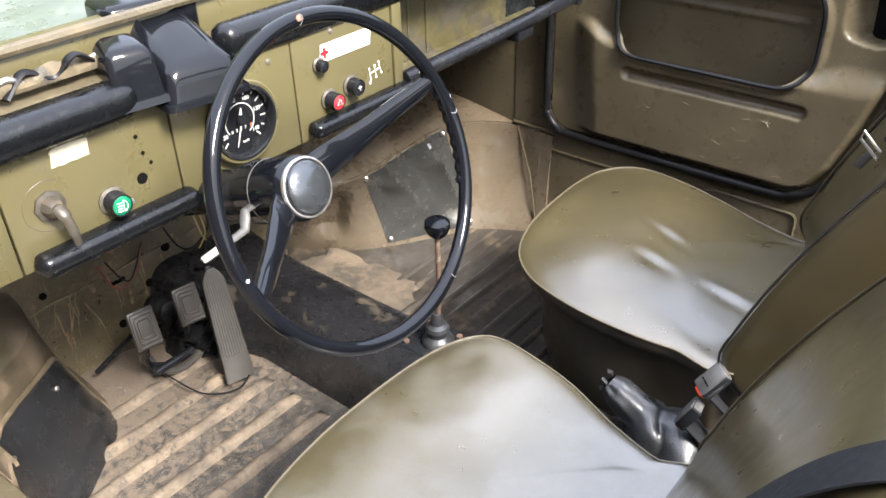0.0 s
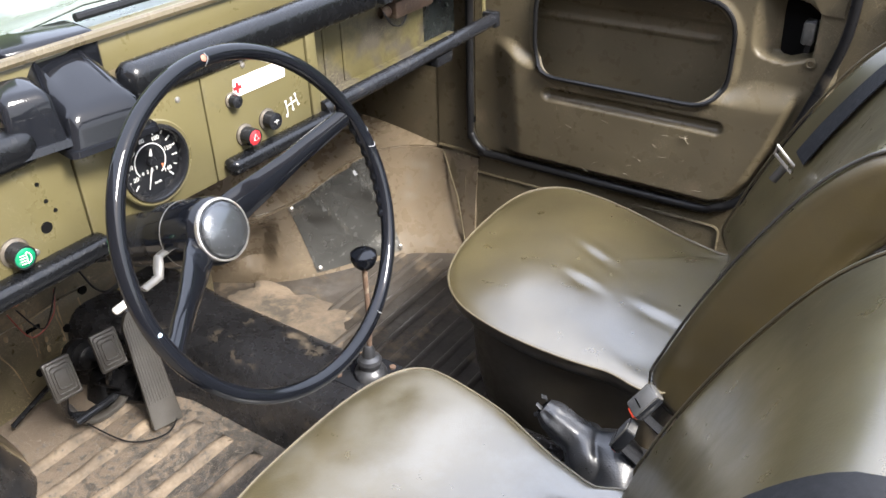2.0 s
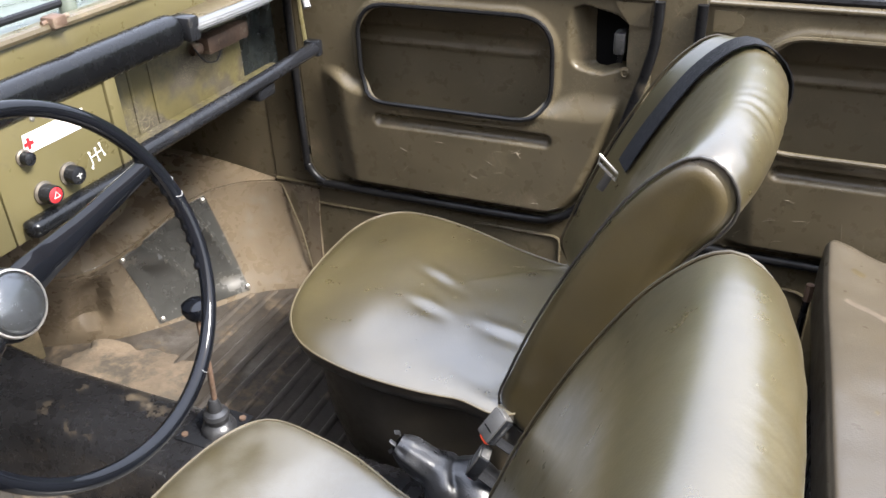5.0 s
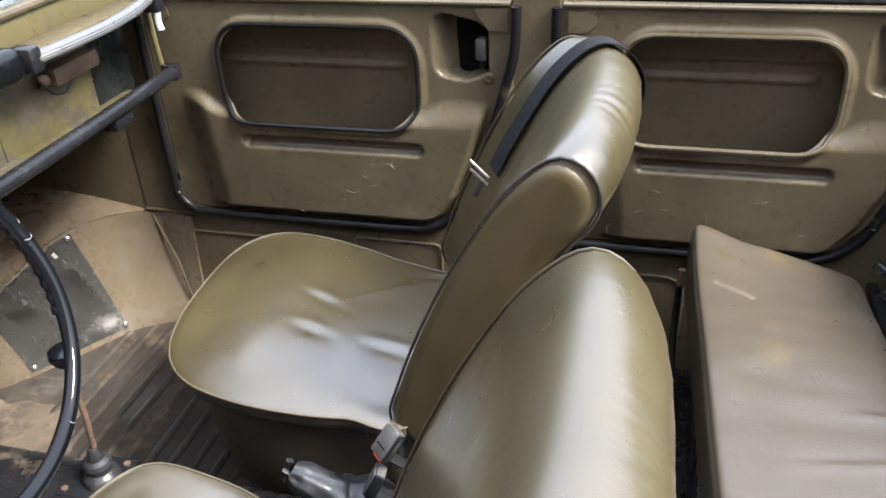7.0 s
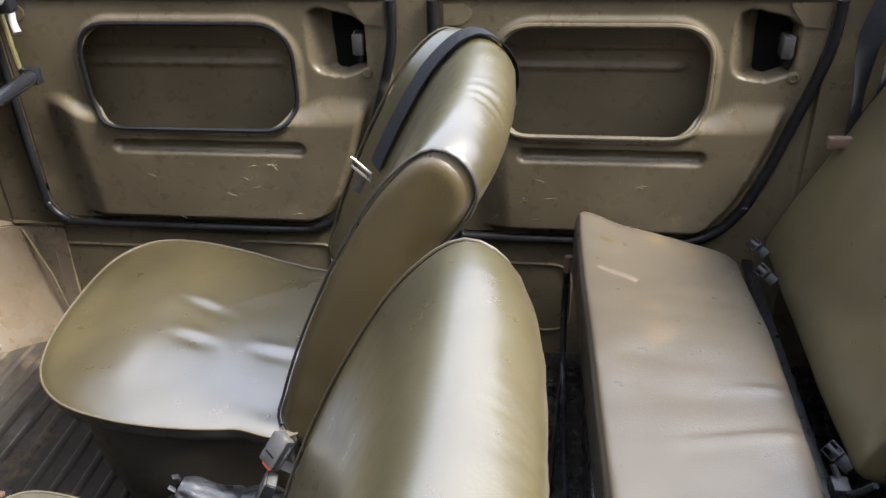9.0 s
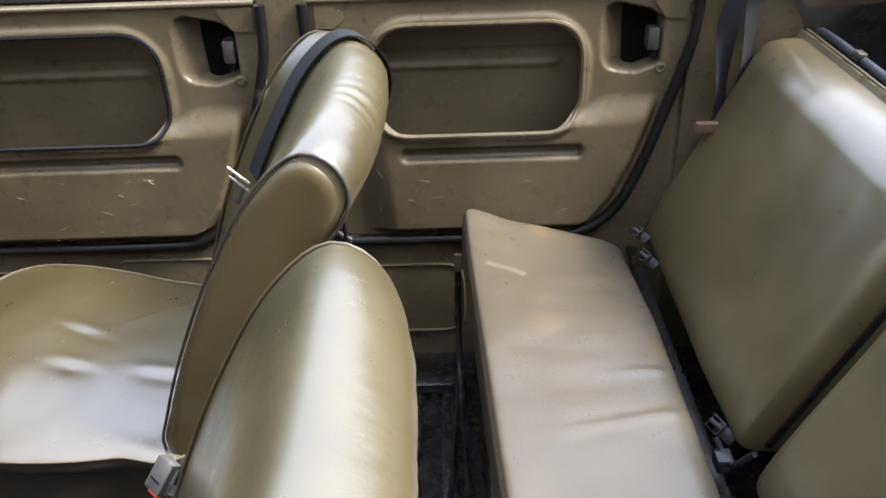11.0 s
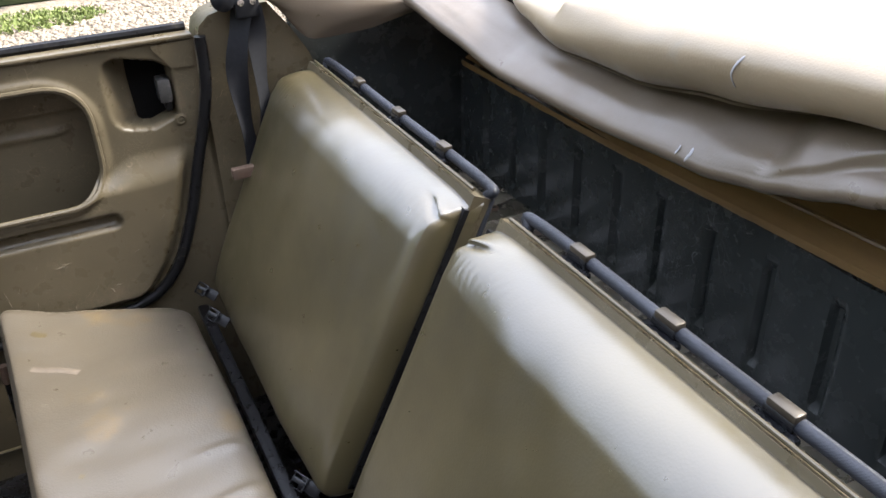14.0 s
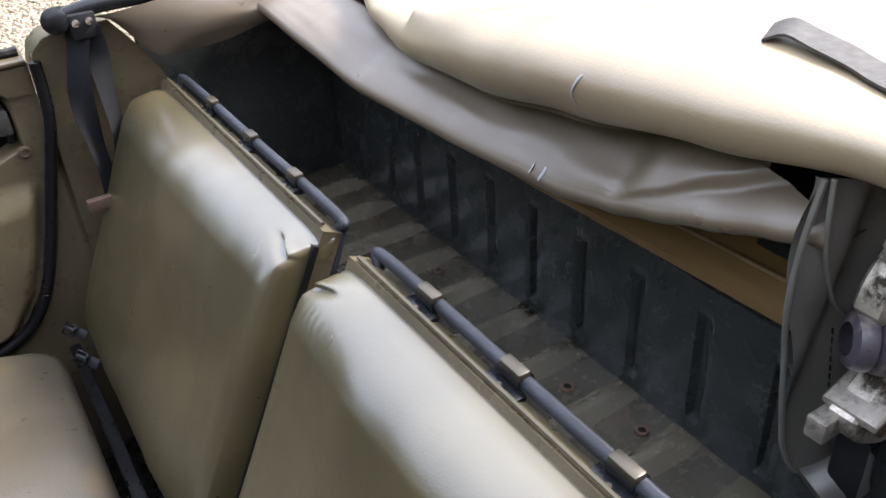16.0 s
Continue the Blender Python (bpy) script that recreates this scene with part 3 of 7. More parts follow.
M_ARCH = material("muddy_arch_paint", (0.062, 0.049, 0.030), 0.38, vary=0.3, scale=12, bump=0.12, grain=80, grit=(0.12, 0.088, 0.055), grit_at=0.55, grit_scale=8, scuff=(0.2, 0.16, 0.1), scuff_at=0.6)
M_ARCHPANEL = material("dusty_black_plastic", (0.012, 0.0122, 0.013), 0.24, vary=0.3, scale=8, bump=0.05, spec=0.6, scuff=(0.06, 0.058, 0.055), scuff_at=0.58)
for mirror, side in ((False, "passenger"), (True, "driver")):
    at = kick(mirror, not mirror)
    solid("wall_kick_" + side, sheet(at, 96, 12, thick=0.008), M_KICK if not mirror else M_ARCH, "curved olive kick panel round the wheel arch", kind="structure", angle=25)
    ob = thing("splash_panel", at(0.56, 0.0), "bent black plastic splash panel fixed on the kick wall", "panel")
    part("sheet", band(at, 0.436, 0.640, 0.07, 0.985, 0.006, 44, 22) if not mirror else band(at, 0.14, 0.74, -0.22, 0.78, 0.005, 56, 30, True), M_SPLASH if not mirror else M_ARCHPANEL, ob, angle=14 if not mirror else 80)
    if mirror:
        rim_ = []
        for k in range(40):
            a = 2 * math.pi * k / 40
            ax, ay = max(-1, min(1, 1.35 * math.cos(a))), max(-1, min(1, 1.35 * math.sin(a)))
            u, v = 0.5 + 0.5 * ax * math.sqrt(1 - ay * ay / 2.8), 0.5 + 0.5 * ay * math.sqrt(1 - ax * ax / 2.8)
            rim_.append(at(0.14 + 0.60 * u, -0.22 + 1.00 * v) + Vector((0.004, 0.003, 0)))
        part("lip", tube(rim_, 0.006, 8, closed=True), M_ARCH, ob, "olive rounded rim")
        for u, v in ((0.36, 0.62), (0.56, 0.62)):
            part("screw", lathe([(0.006, 0), (0.005, 0.003), (0.0001, 0.004)], aimed(at(u, v) + Vector((0.012, 0.010, 0)), (0.8, 0.6, 0.1)), 10), M_STEEL, ob)
    if not mirror:
        for u, v in ((0.442, 0.12), (0.632, 0.12), (0.489, 0.96), (0.676, 0.955)):
            part("screw", lathe([(0.0001, -0.002), (0.007, -0.002), (0.007, 0.003), (0.003, 0.006), (0.0001, 0.006)], aimed(at(u, v) + Vector((0.011, -0.006, 0)), (0.8, -0.6, 0.1)), 12), M_STEEL, ob)

at = kick(True, False)
solid("wheel_arch_top", sheet(lambda u, v: at(u, 1.0).lerp(Vector((at(u, 1.0).x, -0.212, 0.325)), v) + Vector((0, 0, 0.02 * math.sin(math.pi * v) ** 0.5 if 0 < v < 1 else 0)), 60, 12, thick=0.006), M_ARCH, "muddy olive top of the wheel arch", kind="structure")

# shelf over the kick wall, the rounded bulkhead above it, and the front bulkhead


def shelf(u, v):
    k = spline([(*p, 0.303) for p in KICK_TOP], 10)
    i = u * (len(k) - 1)
    j = min(int(i), len(k) - 2)
    p = k[j].lerp(k[j + 1], i - j)
    p.z -= 0.052 * smooth_step(0.47, 0.69, u)
    q = Vector((-1.32, max(p.y, 0.72) + 0.02, 0.34))
    r = p.lerp(q, v)
    r.z += 0.015 * math.sin(math.pi * v)
    return r


solid("shelf", sheet(shelf, 60, 8, thick=0.006), M_KICK, "olive ledge above the kick panel, dusty", kind="structure")


def tub2(u, v):
    y = 0.36 + 0.80 * u
    bow = 0.085 * math.sin(math.pi * min(1, max(0, (u - 0.02) / 0.96)))
    x = -1.22 + bow * (1 - 0.3 * v) + 0.10 * v - 0.03 * math.sin(math.pi * v)
    return Vector((x, y, 0.30 + 0.36 * v + 0.05 * (1 - u) * (1 - v)))


solid("bulkhead_tub", sheet(tub2, 40, 16, thick=0.006), M_KICK, "rounded olive bulkhead bulge under the dashboard", kind="structure")


def toe(u, v):
    y = -0.20 + 0.95 * u
    x = -1.30 + 0.02 * v + 0.10 * smooth_step(0.45, 1.0, v) * smooth_step(0.5, 0.1, u)
    z = -0.01 + 0.70 * v
    x += 0.022 * smooth_step(0.300, 0.325, v - 0.05 * u) + 0.010 * math.exp(-((u - 0.47) / 0.02) ** 2) * smooth_step(0.32, 0.2, v) + 0.006 * smooth_step(0.40, 0.41, u) * smooth_step(0.33, 0.30, v) + 0.004 * noise.noise(Vector((y * 10, z * 10, 5)))
    return Vector((x, y, z))


solid("wall_front", sheet(toe, 110, 110, thick=0.01), M_DIRTY, "dusty olive front bulkhead behind the pedals", kind="structure")
# mud runs and a weld seam on the bulkhead
M_RUN = material("dried_mud_run", (0.20, 0.145, 0.085), 0.9, vary=0.4, scale=60, bump=0.6, grain=300)


def on_toe(y, z):
    return toe((y + 0.2) / 0.95, (z + 0.01) / 0.70) + Vector((0.001, 0, 0))


bm = bmesh.new()
rng_ = random.Random(12)
pts = [on_toe(-0.05 + 0.37 * k / 24, 0.226 - 0.006 * math.sin(k * 0.5) + 0.004 * noise.noise(Vector((k * 0.7, 1, 0)))) for k in range(25)]
tube(pts, [0.0035 + 0.0018 * noise.noise(Vector((k * 1.3, 5, 0))) for k in range(25)], 6, bm, flat=0.5)
for k in range(15):
    y, z = rng_.uniform(-0.06, 0.40), rng_.uniform(0.17, 0.235)
    long_, lean = rng_.uniform(0.04, 0.15), rng_.uniform(-0.25, 0.25)
    pts = [on_toe(y + lean * long_ * i / 8 + 0.006 * noise.noise(Vector((k * 3.3, i * 0.4, 2))), max(0.004, z - long_ * i / 8)) for i in range(9)]
    tube(pts, [0.0004 + rng_.uniform(0.0012, 0.0030) * (1 - i / 9) for i in range(9)], 5, bm, flat=0.25)
for k in range(26):
    y, z = rng_.uniform(-0.10, 0.45), rng_.uniform(0.02, 0.26)
    c_ = on_toe(y, z)
    lathe([(0.0001, 0.001), (rng_.uniform(0.002, 0.006), 0.0006), (0.0065, -0.0006)], Matrix.Translation(c_) @ pose(0, 0, 0, 0, 90, 0) @ Matrix.Diagonal((rng_.uniform(0.5, 2.0), rng_.uniform(0.4, 1.0), 1, 1)), 9, bm)
solid("mud_runs", bm, M_RUN, "dried mud runs and a dusty weld seam on the bulkhead", "mud", kind="stuff")
solid("wall_front_passenger", box(-1.37, -1.33, 0.70, FAR, -0.01, 0.70, 0.003), M_OLIVE, "olive front bulkhead in front of the passenger", kind="structure")


# the passenger side wall round the two door openings
DOOR_R = [(0.335, -0.20), (0.345, -0.14), (0.37, -0.095), (0.42, -0.058), (0.51, -0.022), (0.60, 0.005), (0.70, 0.035), (0.77, 0.050), (0.90, 0.053)]


def door_right(z):
    for (a, p), (b, q) in zip(DOOR_R, DOOR_R[1:]):
        if z <= b:
            return p + (q - p) * max(0.0, (z - a) / (b - a))
    return DOOR_R[-1][1]


def door_left(z, x0):
    if z < 0.395:
        return x0 + 0.06 - math.sqrt(max(0.0, 0.06 ** 2 - (0.395 - z) ** 2))
    return x0


def outline(x0, shift, grow):
    """The edge of a door in the plane of the side wall, from top left down and round to top right."""
    pts = [(x0 - grow, 0.868), (x0 - grow, 0.40)]
    for k in range(1, 7):
        a = math.pi * 0.5 * k / 6
        pts.append((x0 + 0.06 - (0.06 + grow) * math.cos(a), 0.395 - (0.06 + grow) * math.sin(a)))
    pts += [(shift + p - (0.0 if z > 0.34 else 0.02) + grow * min(1, (z - 0.33) / 0.08), z - grow * max(0.0, 1 - (z - 0.335) / 0.09)) for z, p in DOOR_R[:-1]]
    pts.append((shift + 0.053 + grow, 0.868))
    return pts


FRONT_X0, REAR_X0, PITCH = -0.790, 0.152, 0.84


def side_wall():
    bm = bmesh.new()

    def strip(lo, hi, y_in, y_out):
        a = [bm.verts.new((x, y_in, z)) for x, z in lo]
        b = [bm.verts.new((x, y_in, z)) for x, z in hi]
        c = [bm.verts.new((x, y_out, z)) for x, z in lo]
        d = [bm.verts.new((x, y_out, z)) for x, z in hi]
        for i in range(len(a) - 1):
            bm.faces.new((a[i], a[i + 1], b[i + 1], b[i]))
            bm.faces.new((c[i], c[i + 1], d[i + 1], d[i]))
            bm.faces.new((b[i], b[i + 1], d[i + 1], d[i]))
            bm.faces.new((a[i], a[i + 1], c[i + 1], c[i]))
        for i in (0, -1):
            bm.faces.new((a[i], b[i], d[i], c[i]))
    y0, y1 = FAR - 0.004, FAR + 0.07
    fo, ro = outline(FRONT_X0, 0.0, 0.004), outline(REAR_X0, PITCH, 0.004)
    low = -0.03
    # front pillar, sill under the front door, middle pillar, sill under the rear door, rear quarter
    strip([(-0.905, low), (fo[0][0], low)], [(-0.905, 0.87), (fo[0][0], 0.87)], y0, y1)
    f_in = fo[1:-1]
    strip([(x, low) for x, z in f_in], f_in, y0, y1)
    strip([(fo[-1][0], low), (ro[0][0], low)], [(fo[-1][0], 0.87), (ro[0][0], 0.87)], y0, y1)
    strip([(fo[-2][0], low), (fo[-1][0], low)], [(fo[-2][0], fo[-2][1]), (fo[-1][0], 0.77)], y0, y1)
    r_in = ro[1:-1]
    strip([(x, low) for x, z in r_in], r_in, y0, y1)
    strip([(ro[-2][0], low), (ro[-1][0], low)], [(ro[-2][0], ro[-2][1]), (ro[-1][0], 0.77)], y0, y1)
    top = [(ro[-1][0], 0.84), (0.905, 0.868), (0.925, 0.885), (0.96, 0.894), (1.035, 0.894), (1.075, 0.84), (1.105, 0.79), (1.125, 0.735), (1.17, 0.60), (1.20, 0.48)]
    strip([(x, low) for x, z in top], top, y0, y1)
    return bm


solid("wall_passenger", side_wall(), M_OLIVE, "olive painted steel side with two door openings", kind="structure")
solid("wall_outer_rear", box(1.20, 2.15, 1.345, 1.375, -0.1, 0.84, 0.004), M_OLIVE, "olive rear quarter panel", kind="structure")

# pressings on the sill
bm = bmesh.new()


def raised_loop(x0, x1, z0, z1, y, r=0.03, w=0.0035):
    pts = rounded([(x0, z0), (x1, z0), (x1, z1), (x0, z1)], r, 5)
    return [(p.x, y, p.y) for p in pts]


tube(raised_loop(-0.82, -0.40, 0.06, 0.262, FAR - 0.004), 0.004, 6, bm, closed=True)
tube(raised_loop(-0.34, -0.12, 0.20, 0.285, FAR - 0.004, 0.02), 0.004, 6, bm, closed=True)
tube(raised_loop(0.16, 0.44, 0.07, 0.255, FAR - 0.004, 0.05), 0.004, 6, bm, closed=True)
solid("trim_sill", bm, M_OLIVE, "pressed ridges of the olive sill", kind="structure")
solid("trim_seam", tube([(-0.893, FAR - 0.006, 0.302), (-0.842, 1.285, 0.17), (-0.810, 1.273, 0.03)], 0.0022, 6), M_PIPING, "pale worn welding seam on the sill", kind="structure")
bm = bmesh.new()
tube([(-0.905, FAR - 0.006, 0.316), (-0.6, FAR - 0.006, 0.3175), (-0.2, FAR - 0.006, 0.317)], 0.0045, 6, bm)
tube([(0.2, FAR - 0.006, 0.317), (0.66, FAR - 0.006, 0.317)], 0.0045, 6, bm)
solid("trim_edge", bm, M_PIPING, "worn pale edge of the sill flange", kind="structure")

# rubber seals round the door openings
for x0, shift, nm in ((FRONT_X0, 0.0, "seal_front"), (REAR_X0, PITCH, "seal_rear")):
    pts = spline([(x, FAR - 0.011, min(z, 0.852)) for x, z in outline(x0, shift, 0.009)], 4)
    solid(nm, tube(pts, 0.0105, 10), M_RUBBER, "black rubber door seal", kind="structure", angle=60)

# driver's side: sill, pillars, with the doorways open
bm = bmesh.new()
box(-0.92, 1.2, NEAR - 0.07, NEAR, -0.1, 0.30, 0.012, bm)
box(-0.98, -0.88, NEAR - 0.06, NEAR, 0.28, 0.86, 0.008, bm)
box(0.06, 0.148, NEAR - 0.07, NEAR - 0.002, 0.28, 0.84, 0.008, bm)
box(0.92, 1.14, NEAR - 0.07, NEAR - 0.002, 0.28, 0.84, 0.008, bm)
solid("wall_driver", bm, M_OLIVE, "olive driver's side sill and pillars with open doorways", kind="structure")
solid("wall_outer_driver", box(1.14, 2.15, -0.31, -0.28, -0.1, 0.82, 0.004), M_OLIVE, "olive rear quarter panel on the driver's side", kind="structure")

# cargo well behind the bench
CARGO_X, CARGO_Z = 1.455, 0.475


def cargo_floor(u, v):
    x, y = 1.02 + (CARGO_X - 1.02) * u, NEAR + 0.02 + (FAR + 0.05 - NEAR) * v
    return Vector((x, y, CARGO_Z + 0.002 * noise.noise(Vector((x * 20, y * 20, 0)))))


def cargo_wall(u, v):
    y, z = NEAR + (FAR + 0.09 - NEAR) * u, CARGO_Z + (0.716 - CARGO_Z) * v
    ph = ((y - 0.058) % 0.1125) / 0.1125
    rib = smooth_step(0.0, 0.06, ph) * (1 - smooth_step(0.22, 0.28, ph)) * smooth_step(0.07, 0.13, v) * (1 - smooth_step(0.78, 0.84, v))
    return Vector((CARGO_X + 0.011 * rib + 0.0015 * noise.noise(Vector((y * 15, z * 15, 2))), y, z))


cargo = solid("floor_cargo", sheet(cargo_floor, 24, 90, thick=0.008), M_CARGOFLOOR, "worn dark ribbed steel cargo floor", kind="structure")
for k in range(13):
    y = -0.165 + 0.115 * k
    rings = []
    for i in range(15):
        t = i / 14
        e = min(1.0, min(t, 1 - t) * 9)
        w, h = 0.022, 0.015 * math.sqrt(e)
        rings.append([Vector((1.03 + 0.42 * t, y + w * a, CARGO_Z + 0.001 + h * b)) for a, b in ((-1.3, -0.2), (-0.8, 0.25), (-0.45, 0.85), (-0.2, 1.0), (0.2, 1.0), (0.45, 0.85), (0.8, 0.25), (1.3, -0.2))])
    rib = new("rib", finish("rib", loft(rings), M_CARGORIB, 60))
    rib.parent = cargo
solid("wall_rear", sheet(cargo_wall, 440, 28, thick=0.008), M_CARGO, "black ribbed steel rear bulkhead, scratched", kind="structure")
solid("wall_cargo_side", box(1.08, 2.1, FAR + 0.02, FAR + 0.045, 0.0, 0.89, 0.004), M_CARGO, "black inner side of the cargo well", kind="structure")
solid("wall_cargo_driver_side", box(1.13, 2.1, NEAR - 0.045, NEAR - 0.02, 0.0, 0.80, 0.004), M_CARGO, "black inner side of the cargo well by the driver", kind="structure")
GROMMETS = ((1.400, 0.337), (1.396, 0.401), (1.375, 0.462), (1.424, 0.769), (1.388, 0.828), (1.384, 0.975), (1.386, 1.058))
bm = bmesh.new()
for x, y in GROMMETS:
    lathe([(0.0105, -0.001), (0.0095, 0.003), (0.0065, 0.0035), (0.0055, 0.0012)], Matrix.Translation((x, y, CARGO_Z + 0.002)), 16, bm)
solid("cargo_grommets", bm, M_RUST, "small rusty fixing rings in the cargo floor", "grommet", kind="stuff")
bm = bmesh.new()
for x, y in GROMMETS:
    lathe([(0.0001, 0), (0.006, 0), (0.006, -0.002)], Matrix.Translation((x, y, CARGO_Z + 0.0035)), 12, bm)
solid("floor_holes", bm, M_DARK, "dark holes inside the fixing rings", kind="structure")
bm = bmesh.new()
for y, z in ((1.02, 0.60), (0.93, 0.66), (0.92, 0.55), (0.80, 0.655), (0.79, 0.545), (0.33, 0.655), (0.24, 0.645), (0.23, 0.575)):
    lathe([(0.0001, 0), (0.005, 0), (0.005, 0.002), (0.0001, 0.002)], aimed((CARGO_X - 0.001, y, z), (-1, 0, 0)), 12, bm)
solid("wall_holes", bm, M_DARK, "small drilled holes in the rear bulkhead", kind="structure")
ob = thing("wooden_rail", (CARGO_X + 0.04, 0.5, 0.755), "brown varnished wooden rail on top of the rear bulkhead", "wooden rail")
# its lower edge climbs a little towards the driver's side
rail = [(-0.008, 0.0), (-0.010, 0.006), (-0.009, 0.012), (0.012, 0.024), (0.020, 0.031), (0.027, 0.033), (0.034, 0.034), (0.078, 0.088), (0.095, 0.088), (0.095, 0.0)]
part("board", loft([[Vector((CARGO_X + a, y, 0.700 + 0.026 * smooth_step(1.0, 0.0, y) + b)) for a, b in rail] for y in [NEAR + (FAR - NEAR) * k / 24 for k in range(25)]]), M_WOOD, ob, angle=50)
part("bead", tube([(CARGO_X + 0.024, NEAR + (FAR - NEAR) * k / 24, 0.7325 + 0.026 * smooth_step(1.0, 0.0, NEAR + (FAR - NEAR) * k / 24)) for k in range(25)], 0.0035, 8), M_WOOD, ob)
solid("engine_deck", box(CARGO_X + 0.02, 2.15, NEAR - 0.05, FAR + 0.06, 0.60, 0.735, 0.01), M_OLIVE, "olive rear deck of the car under the folded hood", kind="structure")
solid("wall_tail", box(2.12, 2.145, NEAR - 0.045, FAR + 0.055, -0.1, 0.598, 0.006), M_OLIVE, "olive tail panel of the car", kind="structure")

# bonnet and scuttle


def bonnet(u, v):
    x, y = -0.84 - 1.25 * u, -0.24 + 1.56 * v
    c = (y - MID) / 0.78
    z = 0.905 - 0.10 * u * u - 0.035 * c * c
    z += 0.012 * smooth_step(0.60, 0.66, abs(c)) * (1 - smooth_step(0.70, 0.76, abs(c)))
    z -= 0.010 * smooth_step(0.16, 0.19, u) * (1 - smooth_step(0.24, 0.27, u))
    return Vector((x, y, z))


solid("wall_front_side", box(-1.37, -0.906, FAR - 0.002, FAR + 0.07, 0.28, 0.86, 0.003), M_OLIVE, "olive side of the footwell ahead of the door pillar", kind="structure")
solid("bonnet", sheet(bonnet, 40, 60, thick=0.006), M_BONNET, "faded pale green bonnet with pressed ribs", "bonnet")
solid("body_front", box(-2.2, -1.385, -0.24, 1.32, -0.1, 0.78, 0.03), M_OLIVE, "olive front body below the bonnet", "car body")

# ---------------------------------------------------------------- doors


def capsule(x, z, x0, x1, zc, r, soft):
    d = math.hypot(x - min(max(x, x0), x1), z - zc)
    return 1 - smooth_step(r - soft, r + soft, d)


def round_box(x, z, x0, x1, z0, z1, r):
    """Distance to a box with round corners, minus inside."""
    cx, cz, hx, hz = (x0 + x1) / 2, (z0 + z1) / 2, (x1 - x0) / 2 - r, (z1 - z0) / 2 - r
    dx, dz = abs(x - cx) - hx, abs(z - cz) - hz
    return math.hypot(max(dx, 0), max(dz, 0)) + min(max(dx, dz), 0) - r


# the scooped recess round the latch, and the dark opening in it
LATCH = [(-0.124, 0.800), (-0.122, 0.732), (-0.115, 0.712), (-0.102, 0.700), (-0.085, 0.695), (-0.046, 0.690), (0.003, 0.708), (0.003, 0.799), (-0.022, 0.817), (-0.092, 0.833), (-0.115, 0.826)]
OPENING = [(-0.073, 0.783), (-0.069, 0.706), (-0.048, 0.690), (-0.002, 0.710), (-0.002, 0.795), (-0.022, 0.810), (-0.072, 0.824)]


def within(x, z, loop):
    """Distance to a bulging outline, minus inside."""
    far = -1.0
    for (ax, az), (bx, bz) in zip(loop, loop[1:] + loop[:1]):
        ex, ez = bx - ax, bz - az
        far = max(far, ((x - ax) * ez - (z - az) * ex) / math.hypot(ex, ez))
    return far


